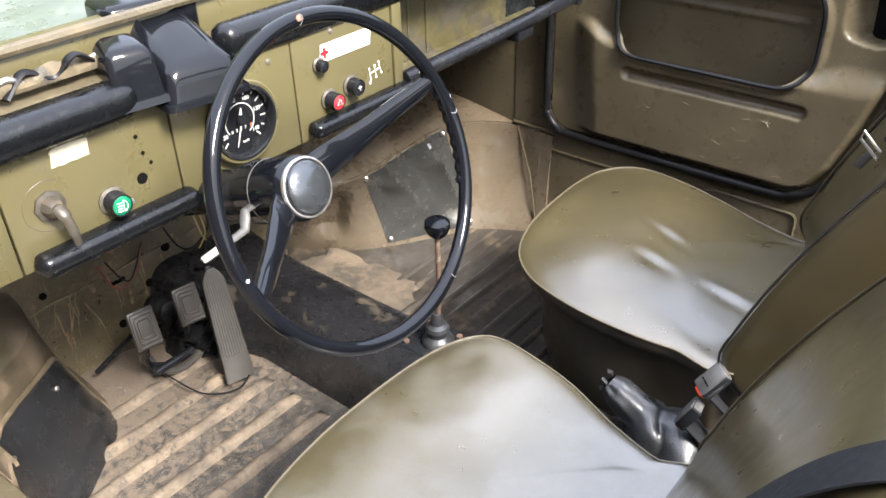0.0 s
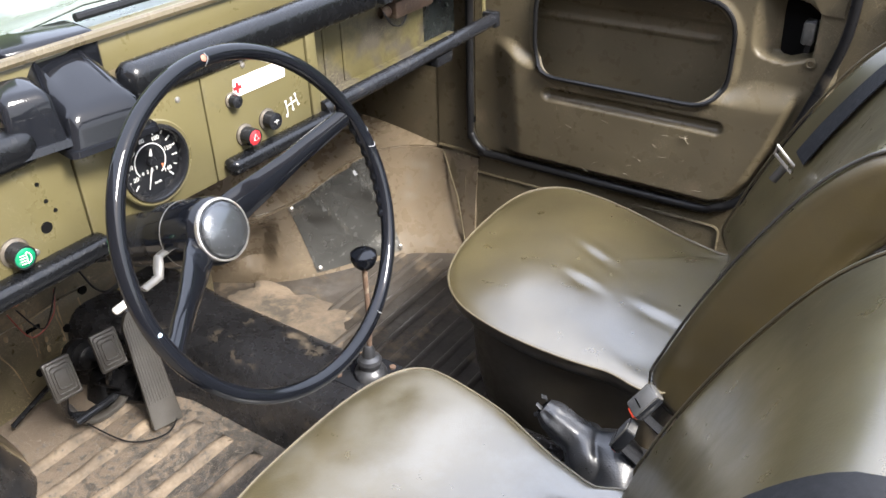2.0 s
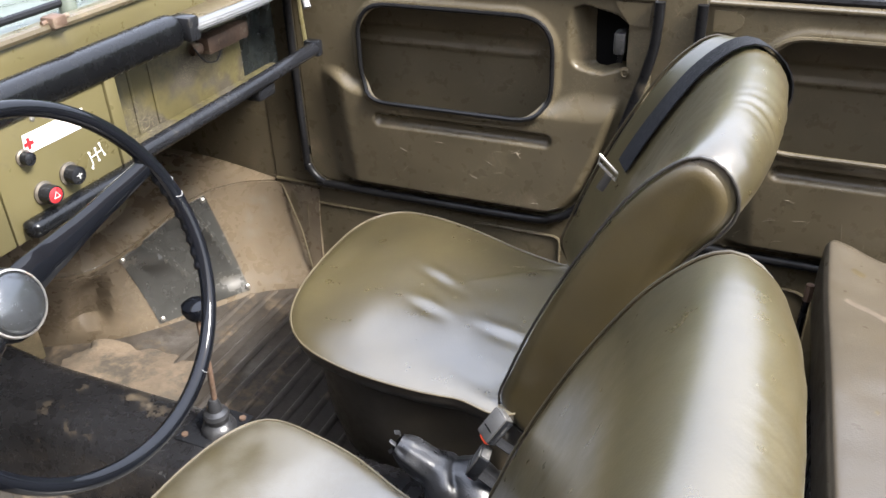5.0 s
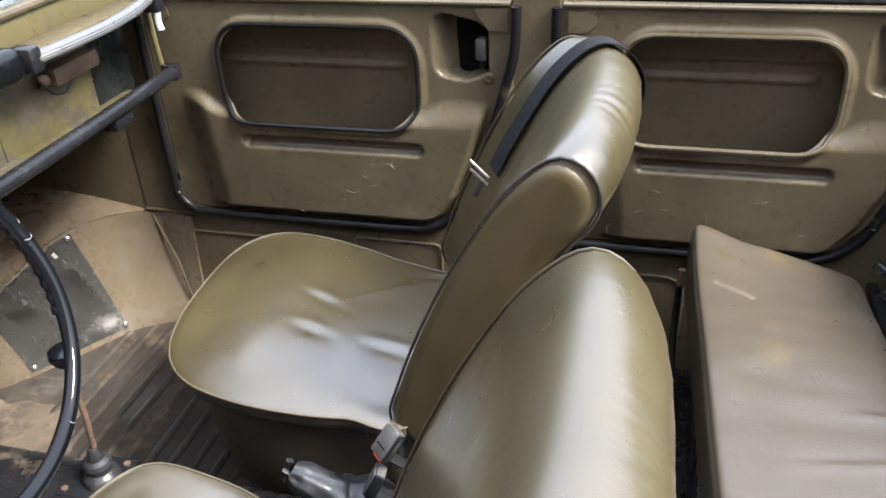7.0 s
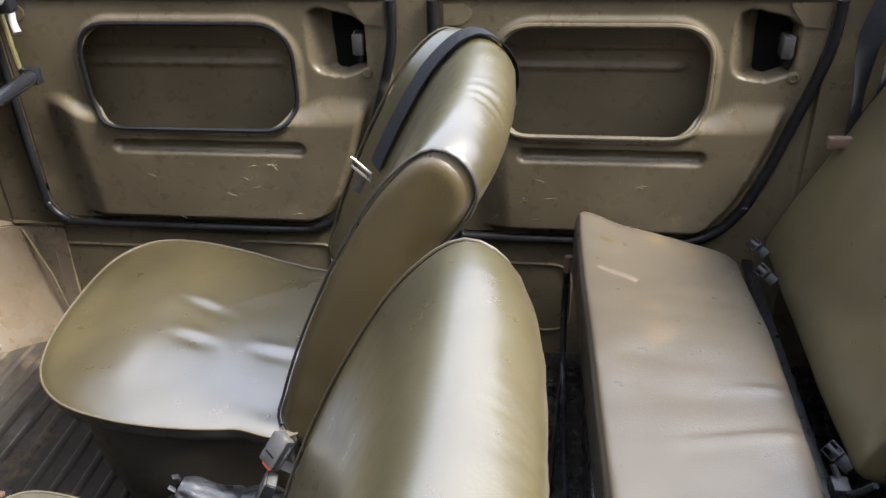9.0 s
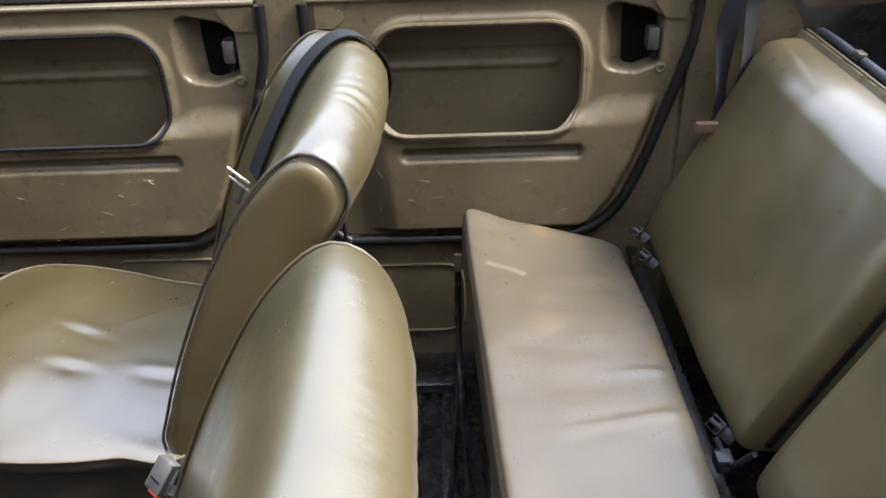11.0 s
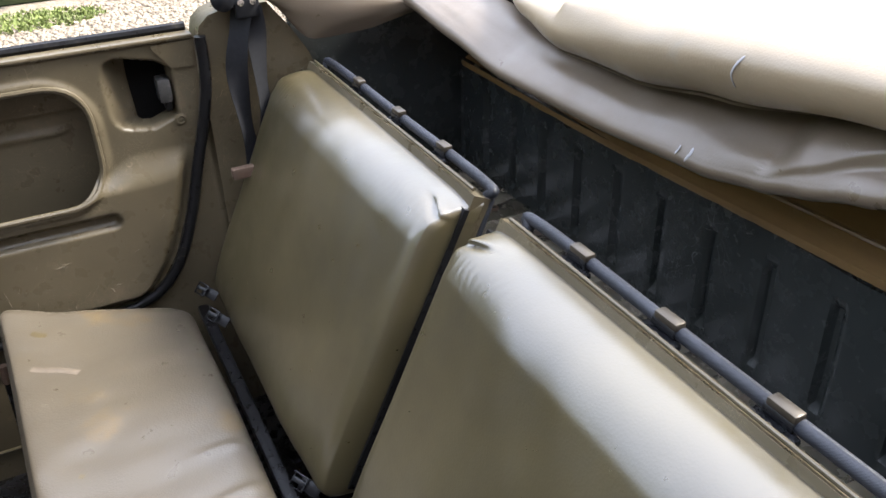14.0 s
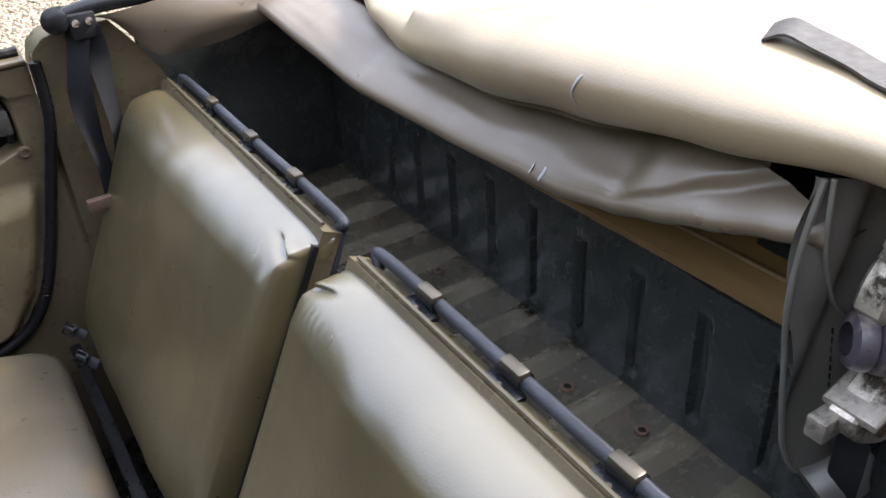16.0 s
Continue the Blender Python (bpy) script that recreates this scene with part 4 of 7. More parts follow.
def car_door(x0, shift, rec_l, groove_l, label, trim_all):
    ob = thing("car_door", (shift - 0.4, FAR + 0.02, 0.34), label, "car door", "doors of the passenger side")
    rec = (rec_l, -0.152, 0.578, 0.802, 0.085)

    def depth(x, z):
        d = 0.0
        left = x0 - shift
        low = 1 - smooth_step(0.586 + 0.030 * smooth_step(-0.06, 0.05, x), 0.620 + 0.032 * smooth_step(-0.17, -0.09, x), z - 0.03 * smooth_step(rec_l - 0.005, left + 0.09, x))
        low *= smooth_step(left + 0.050 + 0.08 * (0.6 - z), left + 0.135 + 0.08 * (0.6 - z), x)
        low *= smooth_step(0.338, 0.36, z) * (1 - smooth_step(door_right(z) - 0.035, door_right(z) - 0.005, x))
        d += 0.024 * low
        rb = round_box(x, z, *rec)
        d += 0.007 * (1 - smooth_step(0.006, 0.022, rb)) * smooth_step(-0.012, 0.002, rb)
        d -= 0.016 * capsule(x, z, groove_l + 0.012, -0.160, 0.533, 0.012, 0.007)
        lp = within(x, z, LATCH)
        d -= 0.046 * (1 - smooth_step(-0.009, 0.001, lp)) * smooth_step(-0.126, -0.070, x)
        d += 0.0012 * noise.noise(Vector((x * 11 + shift, z * 11, 0)))
        return d

    def skin(u, v):
        z = 0.336 + (0.852 - 0.336) * v
        a, b = door_left(z, x0) - shift, door_right(z)
        x = a + (b - a) * u
        return Vector((x + shift, FAR - depth(x, z), z))
    bm = sheet(skin, 230, 150)
    cut = []
    for f in bm.faces:
        c = f.calc_center_median()
        if round_box(c.x - shift, c.z, *rec) < -0.004:
            cut.append(f)
    bmesh.ops.delete(bm, geom=cut, context='FACES')
    for v in bm.verts:      # draw the cut edge onto the pocket's outline
        x, z = v.co.x - shift, v.co.z
        if v.is_boundary and abs(round_box(x, z, *rec)) < 0.02:
            for _ in range(3):
                e = 1e-4
                d0 = round_box(x, z, *rec)
                gx, gz = (round_box(x + e, z, *rec) - d0) / e, (round_box(x, z + e, *rec) - d0) / e
                x, z = x - gx * (d0 + 0.003), z - gz * (d0 + 0.003)
            v.co = Vector((x + shift, FAR - depth(x, z), z))
    part("inner_panel", bm, M_OLIVE, ob, angle=70)

    def behind(u, v):
        x, z = rec_l - 0.03 + (-0.12 - rec_l + 0.03) * u, 0.50 + 0.33 * v
        d = 0.007 * smooth_step(0.734, 0.740, z) + 0.007 * math.exp(-((z - 0.700) / 0.006) ** 2) * (1 - smooth_step(-0.21, -0.19, x))
        d += 0.0016 * noise.noise(Vector((x * 9 + shift, z * 9, 3)))
        return Vector((x + shift, FAR + 0.056 - d, z))
    part("pocket_back", sheet(behind, 60, 60), M_OLIVE, ob, "scratched panel behind the pocket opening", angle=70)
    loop = [Vector((p[0], p[1])) for p in outline(x0, shift, -0.002)]
    ring = lambda y: [Vector((p.x, y, min(p.y, 0.852))) for p in loop]
    bm = loft([ring(FAR + 0.001), ring(FAR + 0.066)], cap=False)
    bm.faces.new([bm.verts.new(p) for p in ring(FAR + 0.066)])
    part("outer_skin", bm, M_OLIVE, ob)
    part("top_rail", box(x0, shift + 0.05, FAR - 0.006, FAR + 0.064, 0.850, 0.858, 0.003), M_OLIVE, ob)
    part("top_seal", tube([(x0 + 0.005, FAR + 0.03, 0.864), (shift + 0.045, FAR + 0.03, 0.864)], 0.009, 8), M_RUBBER, ob)
    # rubber or worn lip round the pocket
    x_a, x_b, z_a, z_b, r = rec
    pts = [Vector((p.x + shift, FAR - depth(p.x, p.y) + 0.001, p.y)) for p in rounded([(x_a, z_a), (x_b, z_a), (x_b, z_b), (x_a, z_b)], r - 0.004, 8)]
    part("pocket_lip", tube(pts, 0.0055, 8, closed=True), M_RUBBER if trim_all else M_OLIVE, ob, "black rubber edging" if trim_all else "worn olive lip")
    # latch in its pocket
    # a flat black plate gives the opening its inner shade
    part("latch_opening", loft([[Vector((x + shift, y, z)) for x, z in OPENING] for y in (FAR + 0.041, FAR + 0.044)]), M_DARK, ob, "black plate for the dark of the opening")
    latch = part("latch_handle", box(shift - 0.027, shift - 0.003, FAR + 0.002, FAR + 0.040, 0.734, 0.780, 0.005), M_LATCH, ob, "worn steel latch")
    part("latch_stem", box(shift - 0.018, shift - 0.006, FAR + 0.008, FAR + 0.040, 0.716, 0.736, 0.003), M_RUBBER, latch)
    part("screw", lathe([(0.0001, 0), (0.012, 0), (0.012, 0.002), (0.007, 0.004), (0.006, 0.002), (0.003, 0.002), (0.0001, 0.003)], aimed((shift + 0.002, FAR - 0.0005, 0.700), (0, -1, 0)), 18), M_OLIVE, ob)
    # stiffening plate in the top corner by the latch
    pl = [(-0.026, 0.846), (-0.024, 0.838), (0.004, 0.800), (0.044, 0.798), (0.045, 0.846)]
    part("corner_plate", loft([[Vector((x + shift, FAR - 0.001, z)) for x, z in pl], [Vector((x + shift, FAR - 0.0035, z)) for x, z in pl]]), M_OLIVE, ob)
    hx = x0 + 0.012
    pl = [(hx, 0.842), (hx, 0.800), (hx + 0.035, 0.800), (hx + 0.055, 0.815), (hx + 0.055, 0.830), (hx + 0.040, 0.842)]
    part("hinge_plate", loft([[Vector((x, FAR - 0.001, z)) for x, z in pl], [Vector((x, FAR - 0.0032, z)) for x, z in pl]]), M_OLIVE, ob)
    return ob


M_SCRATCH = material("pale_scratch", (0.17, 0.145, 0.105), 0.6, vary=0.3, scale=60, bump=0)
front_door = car_door(FRONT_X0, 0.0, -0.618, -0.580, "olive steel front car door with a deep oval pocket", True)
for a in range(9):
    ray = radians(40 * a + 12 * math.sin(a * 2.1))
    size = 0.010 + 0.006 * math.sin(a * 1.7)
    q = Vector((-0.222, FAR - 0.0262, 0.497))
    part("scuff_mark", tube([q, q + Vector((size * math.cos(ray), 0, size * math.sin(ray)))], [0.0010, 0.0003], 5, flat=0.4), M_SCRATCH, front_door, "pale scratch")
rng = random.Random(9)
for d_, sh in ((front_door, 0.0),):
    for k in range(26):
        x, z = rng.uniform(-0.56, -0.08), rng.uniform(0.36, 0.53)
        q = Vector((x + sh, FAR - 0.0252, z))
        ray, size = rng.uniform(-0.6, 1.4), rng.uniform(0.006, 0.022)
        part("scuff_mark", tube([q, q + Vector((size * math.cos(ray), 0, size * math.sin(ray)))], [0.0002, 0.0005], 4, flat=0.4), M_SCRATCH, d_)
rear_door = car_door(REAR_X0, PITCH, -0.577, -0.522, "olive steel rear car door with a scratched oval pocket", False)

rng = random.Random(12)
for k in range(40):
    x, z = rng.uniform(-0.58, -0.02), rng.uniform(0.36, 0.53)
    q = Vector((x + PITCH, FAR - 0.0252, z))
    ray, size = rng.uniform(-0.5, 2.2), rng.uniform(0.006, 0.028)
    bend = Vector((-math.sin(ray), 0, math.cos(ray))) * size * rng.uniform(-0.25, 0.25)
    end_ = q + Vector((size * math.cos(ray), 0, size * math.sin(ray)))
    part("scuff_mark", tube([q, q.lerp(end_, 0.5) + bend, end_], [0.0002, 0.0005, 0.0002], 4, flat=0.4), M_SCRATCH, rear_door)

# ---------------------------------------------------------------- dashboard
DX = -0.70
dash = thing("dashboard", (DX, MID, 0.66), "olive green painted steel dashboard with black padding", "dashboard")
for a, b in ((-0.235, -0.1315), (-0.129, 0.1245), (0.127, 0.3615), (0.364, 0.598)):
    part("panel", box(DX - 0.014, DX, a, b, 0.664, 0.862, 0.0025), M_DASH, dash)
part("end_strip", box(DX - 0.02, DX + 0.003, 0.600, 0.626, 0.68, 0.862, 0.004), M_DASH, dash)
# black box added so that the panel gaps look deep and shaded
part("backing", box(DX - 0.05, DX - 0.016, -0.235, 0.62, 0.67, 0.86, 0.002), M_DARK, dash, "black box for the dark hollow behind the panels")


def roll(y0, y1, x, z, rx, rz, name, mat, parent, bend=0.0, n=14):
    """A padded bar along y with soft, closed ends."""
    rings = []
    for k in range(n + 1):
        t = k / n
        y = y0 + (y1 - y0) * t
        e = min(t, 1 - t) * (y1 - y0)
        s = math.sqrt(max(0.05, 1 - max(0, 1 - e / (0.8 * rz)) ** 2))
        rings.append([Vector((x + rx * s * math.copysign(abs(math.cos(a)) ** 0.75, math.cos(a)), y, z + bend * math.sin(math.pi * t) + rz * s * math.copysign(abs(math.sin(a)) ** 0.75, math.sin(a)))) for a in [2 * math.pi * i / 20 for i in range(20)]])
    return part(name, loft(rings), mat, parent, angle=75)


roll(-0.24, 0.085, DX - 0.005, 0.848, 0.030, 0.026, "dash_pad", M_PAD, dash, n=40)
roll(0.235, 0.815, DX - 0.015, 0.868, 0.026, 0.030, "dash_pad", M_PAD, dash, n=60)
roll(-0.118, 0.140, DX + 0.010, 0.671, 0.020, 0.017, "knee_pad", M_PAD, dash, n=40)
roll(0.376, 0.640, DX + 0.012, 0.684, 0.017, 0.014, "knee_pad", M_PAD, dash, n=40)

# top of the scuttle: windscreen foot with crumbling foam strip
sc = thing("windscreen_foot", (-0.77, MID, 0.86), "olive windscreen foot with a crumbling foam strip", "windscreen frame")
part("frame_bar", box(-0.835, -0.775, -0.24, 1.30, 0.862, 0.925, 0.010), M_DASH, sc)
part("lip", tube([(-0.772, -0.24, 0.928), (-0.772, 1.30, 0.928)], 0.008, 8), M_OLIVE, sc)


def foam(u, v):
    y = -0.24 + 0.36 * u
    a = radians(-20 + 200 * v)
    r = 0.013 + 0.007 * noise.noise(Vector((y * 40, v * 3, 0)))
    return Vector((-0.748 + r * math.cos(a), y, 0.880 + 0.7 * r + r * math.sin(a)))


part("foam_strip", sheet(foam, 80, 10, thick=0.003), M_FOAM, sc, "crumbling yellow brown foam")
part("ledge", box(-0.78, -0.715, -0.24, 1.26, 0.845, 0.872, 0.004), M_OLIVE, sc)
for y, s in ((-0.16, 1.0), (-0.02, 0.8)):
    pts = spline([(-0.735, y - 0.05, 0.882), (-0.745, y - 0.015, 0.905), (-0.742, y + 0.02, 0.890), (-0.735, y + 0.05, 0.912), (-0.74, y + 0.075, 0.896)], 6)
    c = thing("strap_end", (-0.735, y, 0.875), "torn black rubber strap lying on the scuttle", "strap")
    part("strap", tube(pts, 0.010 * s, 8, flat=0.5), M_RUBBER, c)
    part("hook", tube(spline([(-0.742, y + 0.075, 0.897), (-0.738, y + 0.10, 0.905), (-0.742, y + 0.12, 0.893)], 5), 0.004, 8), M_STEEL, c)

# black instrument hood
hood = thing("instrument_hood", (-0.73, 0.17, 0.83), "black plastic cover with a square box above the speedometer", "cover")


def tapered(x0, x1, y0, y1, z0, z1, z1f, shrink, r):
    """A rounded box whose top slopes down towards +x and draws in."""
    rings = []
    for t in (0.0, 0.5, 0.82, 0.95, 1.0):
        s = shrink * t + (r * max(0.0, (t - 0.82) / 0.18) ** 2)
        base = rounded([(x0 + s * 0.5, y0 + s), (x1 - s, y0 + s), (x1 - s, y1 - s), (x0 + s * 0.5, y1 - s)], r, 5)
        ring = []
        for p in base:
            top = z1 + (z1f - z1) * smooth_step(x0 + 0.3 * (x1 - x0), x1, p.x)
            ring.append(Vector((p.x, p.y, z0 + (top - z0) * t)))
        rings.append(ring)
    return loft(rings)


def turned(bm, deg, x, y):
    bmesh.ops.transform(bm, matrix=Matrix.Translation((x, y, 0)) @ pose(0, 0, 0, 0, 0, deg) @ Matrix.Translation((-x, -y, 0)), verts=bm.verts)
    return bm


part("cover", turned(tapered(-0.800, -0.650, 0.114, 0.234, 0.830, 0.918, 0.874, 0.012, 0.016), -9, -0.69, 0.17), M_GLOSSBLACK, hood, angle=40)
part("rim", turned(tapered(-0.80, -0.643, 0.108, 0.240, 0.822, 0.834, 0.832, 0.002, 0.014), -9, -0.69, 0.17), M_GLOSSBLACK, hood, "worn lower rim")
part("strap_band", turned(box(-0.872, -0.782, 0.104, 0.244, 0.86, 0.938, 0.012, seg=3), -9, -0.69, 0.17), M_GLOSSBLACK, hood, angle=40)
part("side_box", turned(tapered(-0.752, -0.676, 0.050, 0.124, 0.846, 0.918, 0.914, 0.007, 0.010), -15, -0.71, 0.09), M_GLOSSBLACK, hood, angle=40)
part("box_foot", turned(tapered(-0.760, -0.670, 0.046, 0.130, 0.836, 0.852, 0.848, 0.004, 0.008), -10, -0.71, 0.09), M_GLOSSBLACK, hood)

# speedometer
sp = Matrix.Translation((DX + 0.0145, 0.243, 0.752)) @ Matrix(((0, 0, 1, 0), (1, 0, 0, 0), (0, 1, 0, 0), (0, 0, 0, 1)))
speedo = part("speedometer", lathe([(0.060, -0.02), (0.060, 0.003), (0.0585, 0.006), (0.055, 0.006), (0.052, 0.002), (0.052, -0.012), (0.001, -0.012)], sp, 40), M_BLACK, dash)
part("ring", lathe([(0.064, -0.01), (0.0665, 0.001), (0.064, 0.003), (0.0595, 0.002), (0.0595, -0.01)], sp, 40), M_DASH, speedo)
bm = bmesh.new()
for k in range(15):
    a = radians(225 - 270 * k / 14)
    r0, r1 = (0.040, 0.0495) if k % 2 == 0 else (0.044, 0.0495)
    w = 0.0009
    d = Vector((math.cos(a), math.sin(a), 0))
    e = Vector((-d.y, d.x, 0)) * w
    lo = [sp @ (d * r0 - e + Vector((0, 0, -0.0117))), sp @ (d * r1 - e + Vector((0, 0, -0.0117))), sp @ (d * r1 + e + Vector((0, 0, -0.0117))), sp @ (d * r0 + e + Vector((0, 0, -0.0117)))]
    hi = [p + Vector((0.0006, 0, 0)) for p in lo]
    loft([lo, hi], bm)
tube([sp @ Vector((0.0275 * math.cos(a), 0.0275 * math.sin(a), -0.0115)) for a in [radians(270 * k / 40 - 55) for k in range(41)]], 0.0009, 5, bm)
for txt, a in (("20", 210), ("40", 175), ("60", 140), ("80", 102), ("100", 62), ("120", 14), ("140", -40)):
    writing(txt, 0.0095, sp @ Matrix.Translation((0.0355 * math.cos(radians(a)), 0.0355 * math.sin(radians(a)), -0.0113)), bm)
writing("km/h", 0.006, sp @ Matrix.Translation((0.006, -0.036, -0.0113)), bm)
for k, ch in enumerate(("0", "2", "2", "7")):
    writing(ch, 0.0075, sp @ Matrix.Translation((-0.017 + 0.0085 * k, -0.014, -0.0113)), bm)
part("markings", bm, M_WHITE, speedo, "white printed scale")
part("digit", box(DX + 0.0028, DX + 0.0036, 0.243 + 0.0180, 0.243 + 0.0215, 0.7355, 0.7415, 0.0002), material("orange_digit", (0.45, 0.12, 0.05), 0.5, vary=0.1, bump=0), speedo, "orange digit window")
a = radians(250)
bm = tube([sp @ Vector((-0.006 * math.cos(a), -0.006 * math.sin(a), -0.007)), sp @ Vector((0.042 * math.cos(a), 0.042 * math.sin(a), -0.007))], [0.0015, 0.0006], 6)
part("needle", bm, M_WHITE, speedo)
part("needle_hub", lathe([(0.008, -0.011), (0.008, -0.006), (0.006, -0.003), (0.0001, -0.0025)], sp, 20), M_BLACK, speedo)
part("gauge_pointer", tube([sp @ Vector((0.0, 0.010, -0.008)), sp @ Vector((0.003, 0.020, -0.008))], [0.0028, 0.001], 6), M_WHITE, speedo)


def knob(y, z, face, label, sign=None, r=0.0145, long=0.024, collar=None):
    m = Matrix.Translation((DX, y, z)) @ Matrix(((0, 0, 1, 0), (1, 0, 0, 0), (0, 1, 0, 0), (0, 0, 0, 1)))
    k = part("switch", lathe([(r, 0), (r, long * 0.8), (r * 0.97, long), (r * 0.86, long), (r * 0.84, long - 0.002)], m, 24), M_BLACK, dash, label)
    part("button", lathe([(r * 0.85, long - 0.004), (r * 0.85, long - 0.001), (r * 0.6, long + 0.001), (0.0001, long + 0.0015)], m, 24), face, k)
    part("collar", lathe([(r * 1.25, 0), (r * 1.25, 0.003), (r * 1.0, 0.005), (r * 0.98, 0.0)], m, 24), collar or M_KNOB, k)
    if sign:
        bm = bmesh.new()
        f = m @ Matrix.Translation((0, 0, long + 0.0018))
        if sign == "triangle":
            p = [f @ Vector((0.0065 * math.cos(radians(90 + 120 * i)), 0.0065 * math.sin(radians(90 + 120 * i)), 0)) for i in range(3)]
            tube(p, 0.0007, 5, bm, closed=True)
        elif sign == "lamp":
            for i in range(4):
                tube([f @ Vector((-0.008, 0.006 - 0.004 * i, 0)), f @ Vector((-0.001, 0.005 - 0.004 * i, 0))], 0.0007, 5, bm)
            tube([f @ Vector((0.001 + 0.006 * math.cos(t), 0.008 * math.sin(t), 0)) for t in [radians(-90 + 20 * i) for i in range(10)]], 0.0007, 5, bm)
            tube([f @ Vector((0.001, -0.008, 0)), f @ Vector((0.001, 0.008, 0))], 0.0007, 5, bm)
        else:
            tube([f @ Vector((0, -0.005, 0)), f @ Vector((0, 0.004, 0))], 0.0006, 5, bm)
            tube([f @ Vector((-0.005, 0.001, 0)), f @ Vector((0.005, 0.001, 0))], 0.0006, 5, bm)
        part("symbol", bm, M_WHITE, k)
    return k


knob(0.433, 0.722, M_RED, "black switch with a red warning button", "triangle", 0.0150, 0.026)
knob(0.487, 0.730, M_BLACK, "black wiper switch", "wiper", 0.0150, 0.022)
knob(0.417, 0.788, M_BLACK, "small black push button", None, 0.0105, 0.016)
knob(0.012, 0.715, M_GREEN, "black switch with a green lamp button", "lamp", 0.0165, 0.026)
# old light switch
m = Matrix.Translation((DX, -0.072, 0.745)) @ Matrix(((0, 0, 1, 0), (1, 0, 0, 0), (0, 1, 0, 0), (0, 0, 0, 1)))
sw = part("light_switch", lathe([(0.022, 0), (0.022, 0.004), (0.016, 0.006), (0.014, 0.016), (0.010, 0.022), (0.0001, 0.023)], m, 8), M_KNOB, dash, "worn steel rotary light switch")
part("handle", tube(spline([(DX + 0.022, -0.072, 0.747), (DX + 0.034, -0.070, 0.738), (DX + 0.036, -0.066, 0.712), (DX + 0.032, -0.063, 0.694)], 6), [0.009] * 7 + [0.007] * 6 + [0.0055] * 6, 10, flat=0.8), M_KNOB, sw)
part("scale_ring", tube([m @ Vector((0.036 * math.cos(a), 0.036 * math.sin(a), 0.0003)) for a in [radians(60 + 6 * i) for i in range(36)]], 0.0005, 4), M_PIPING, sw)
for y, z, r in ((0.064, 0.727, 0.0085), (0.074, 0.763, 0.0032), (0.083, 0.745, 0.003), (0.069, 0.790, 0.0032)):
    part("drill_hole", lathe([(0.0001, 0), (r, 0), (r, 0.0006), (0.0001, 0.0006)], Matrix.Translation((DX, y, z)) @ pose(0, 0, 0, 0, 90, 0), 16), M_DARK, dash, "empty dark drill hole")
for y, z in ((-0.012, 0.825), (0.315, 0.824), (0.452, 0.836), (0.04, 0.700)):
    part("screw", lathe([(0.005, 0), (0.004, 0.002), (0.0001, 0.003)], Matrix.Translation((DX, y, z)) @ pose(0, 0, 0, 0, 90, 0), 10), M_STEEL, dash)


def quad(y0, z0, y1, z1, lean=0.0, x=DX + 0.0008, ragged=0.0, seed=0):
    rng = random.Random(seed)
    edge = []
    for (a, b), (c, d) in (((y0, z0), (y1, z0)), ((y1, z0), (y1, z1)), ((y1, z1), (y0, z1)), ((y0, z1), (y0, z0))):
        for k in range(6):
            t = k / 6
            edge.append(Vector((x, a + (c - a) * t + rng.uniform(-ragged, ragged) + lean * (b + (d - b) * t - z0), b + (d - b) * t + rng.uniform(-ragged, ragged))))
    return loft([edge, [p + Vector((0.0006, 0, 0)) for p in edge]])


part("sticker", quad(-0.055, 0.792, -0.002, 0.817, 0.1, ragged=0.0012, seed=3), M_PAPER, dash, "worn off white paper label")
cs = part("first_aid_sticker", quad(0.421, 0.789, 0.541, 0.819, 0.15, ragged=0.0003, seed=5), M_WHITE, dash, "white sticker with a red cross")
bm = box(DX + 0.0015, DX + 0.0022, 0.430, 0.4355, 0.795, 0.813, 0)
box(DX + 0.0015, DX + 0.0023, 0.424, 0.4415, 0.801, 0.807, 0, bm)
part("red_cross", bm, M_RED, cs)
bm = bmesh.new()
for k, (y, w) in enumerate(((0.452, .016), (0.471, .012), (0.486, .010), (0.499, .014), (0.516, .018))):
    box(DX + 0.0015, DX + 0.0019, y, y + w, 0.8025, 0.8085, 0, bm)
part("lettering", bm, material("faded_blue_print", (0.42, 0.43, 0.46), 0.5, vary=0.1, bump=0), cs, "faded print bars")
# shift pattern
bm = bmesh.new()
P = lambda a, b: (DX + 0.001, 0.547 + a * 0.0088, 0.735 + b * 0.0088)
for q in (((-1.4, 1.0), (-1.0, -1.3)), ((0.2, 1.2), (0.5, -0.9)), ((1.4, 1.6), (2.0, -0.4)), ((-1.2, 0.0), (1.7, 0.5)), ((-1.0, -1.3), (-1.4, -1.8))):
    tube([P(*q[0]), P(*q[1])], 0.0009, 5, bm)
for q in ((-1.4, 1.1), (-1.4, -1.9), (0.2, 1.3), (0.5, -1.1), (1.4, 1.8), (2.1, -0.6)):
    lathe([(0.0001, 0), (0.0022, 0), (0.0022, 0.0008), (0.0001, 0.0008)], Matrix.Translation(P(*q)) @ pose(0, 0, 0, 0, 90, 0), 10, bm)
part("shift_pattern", bm, M_WHITE, dash, "white gear diagram")

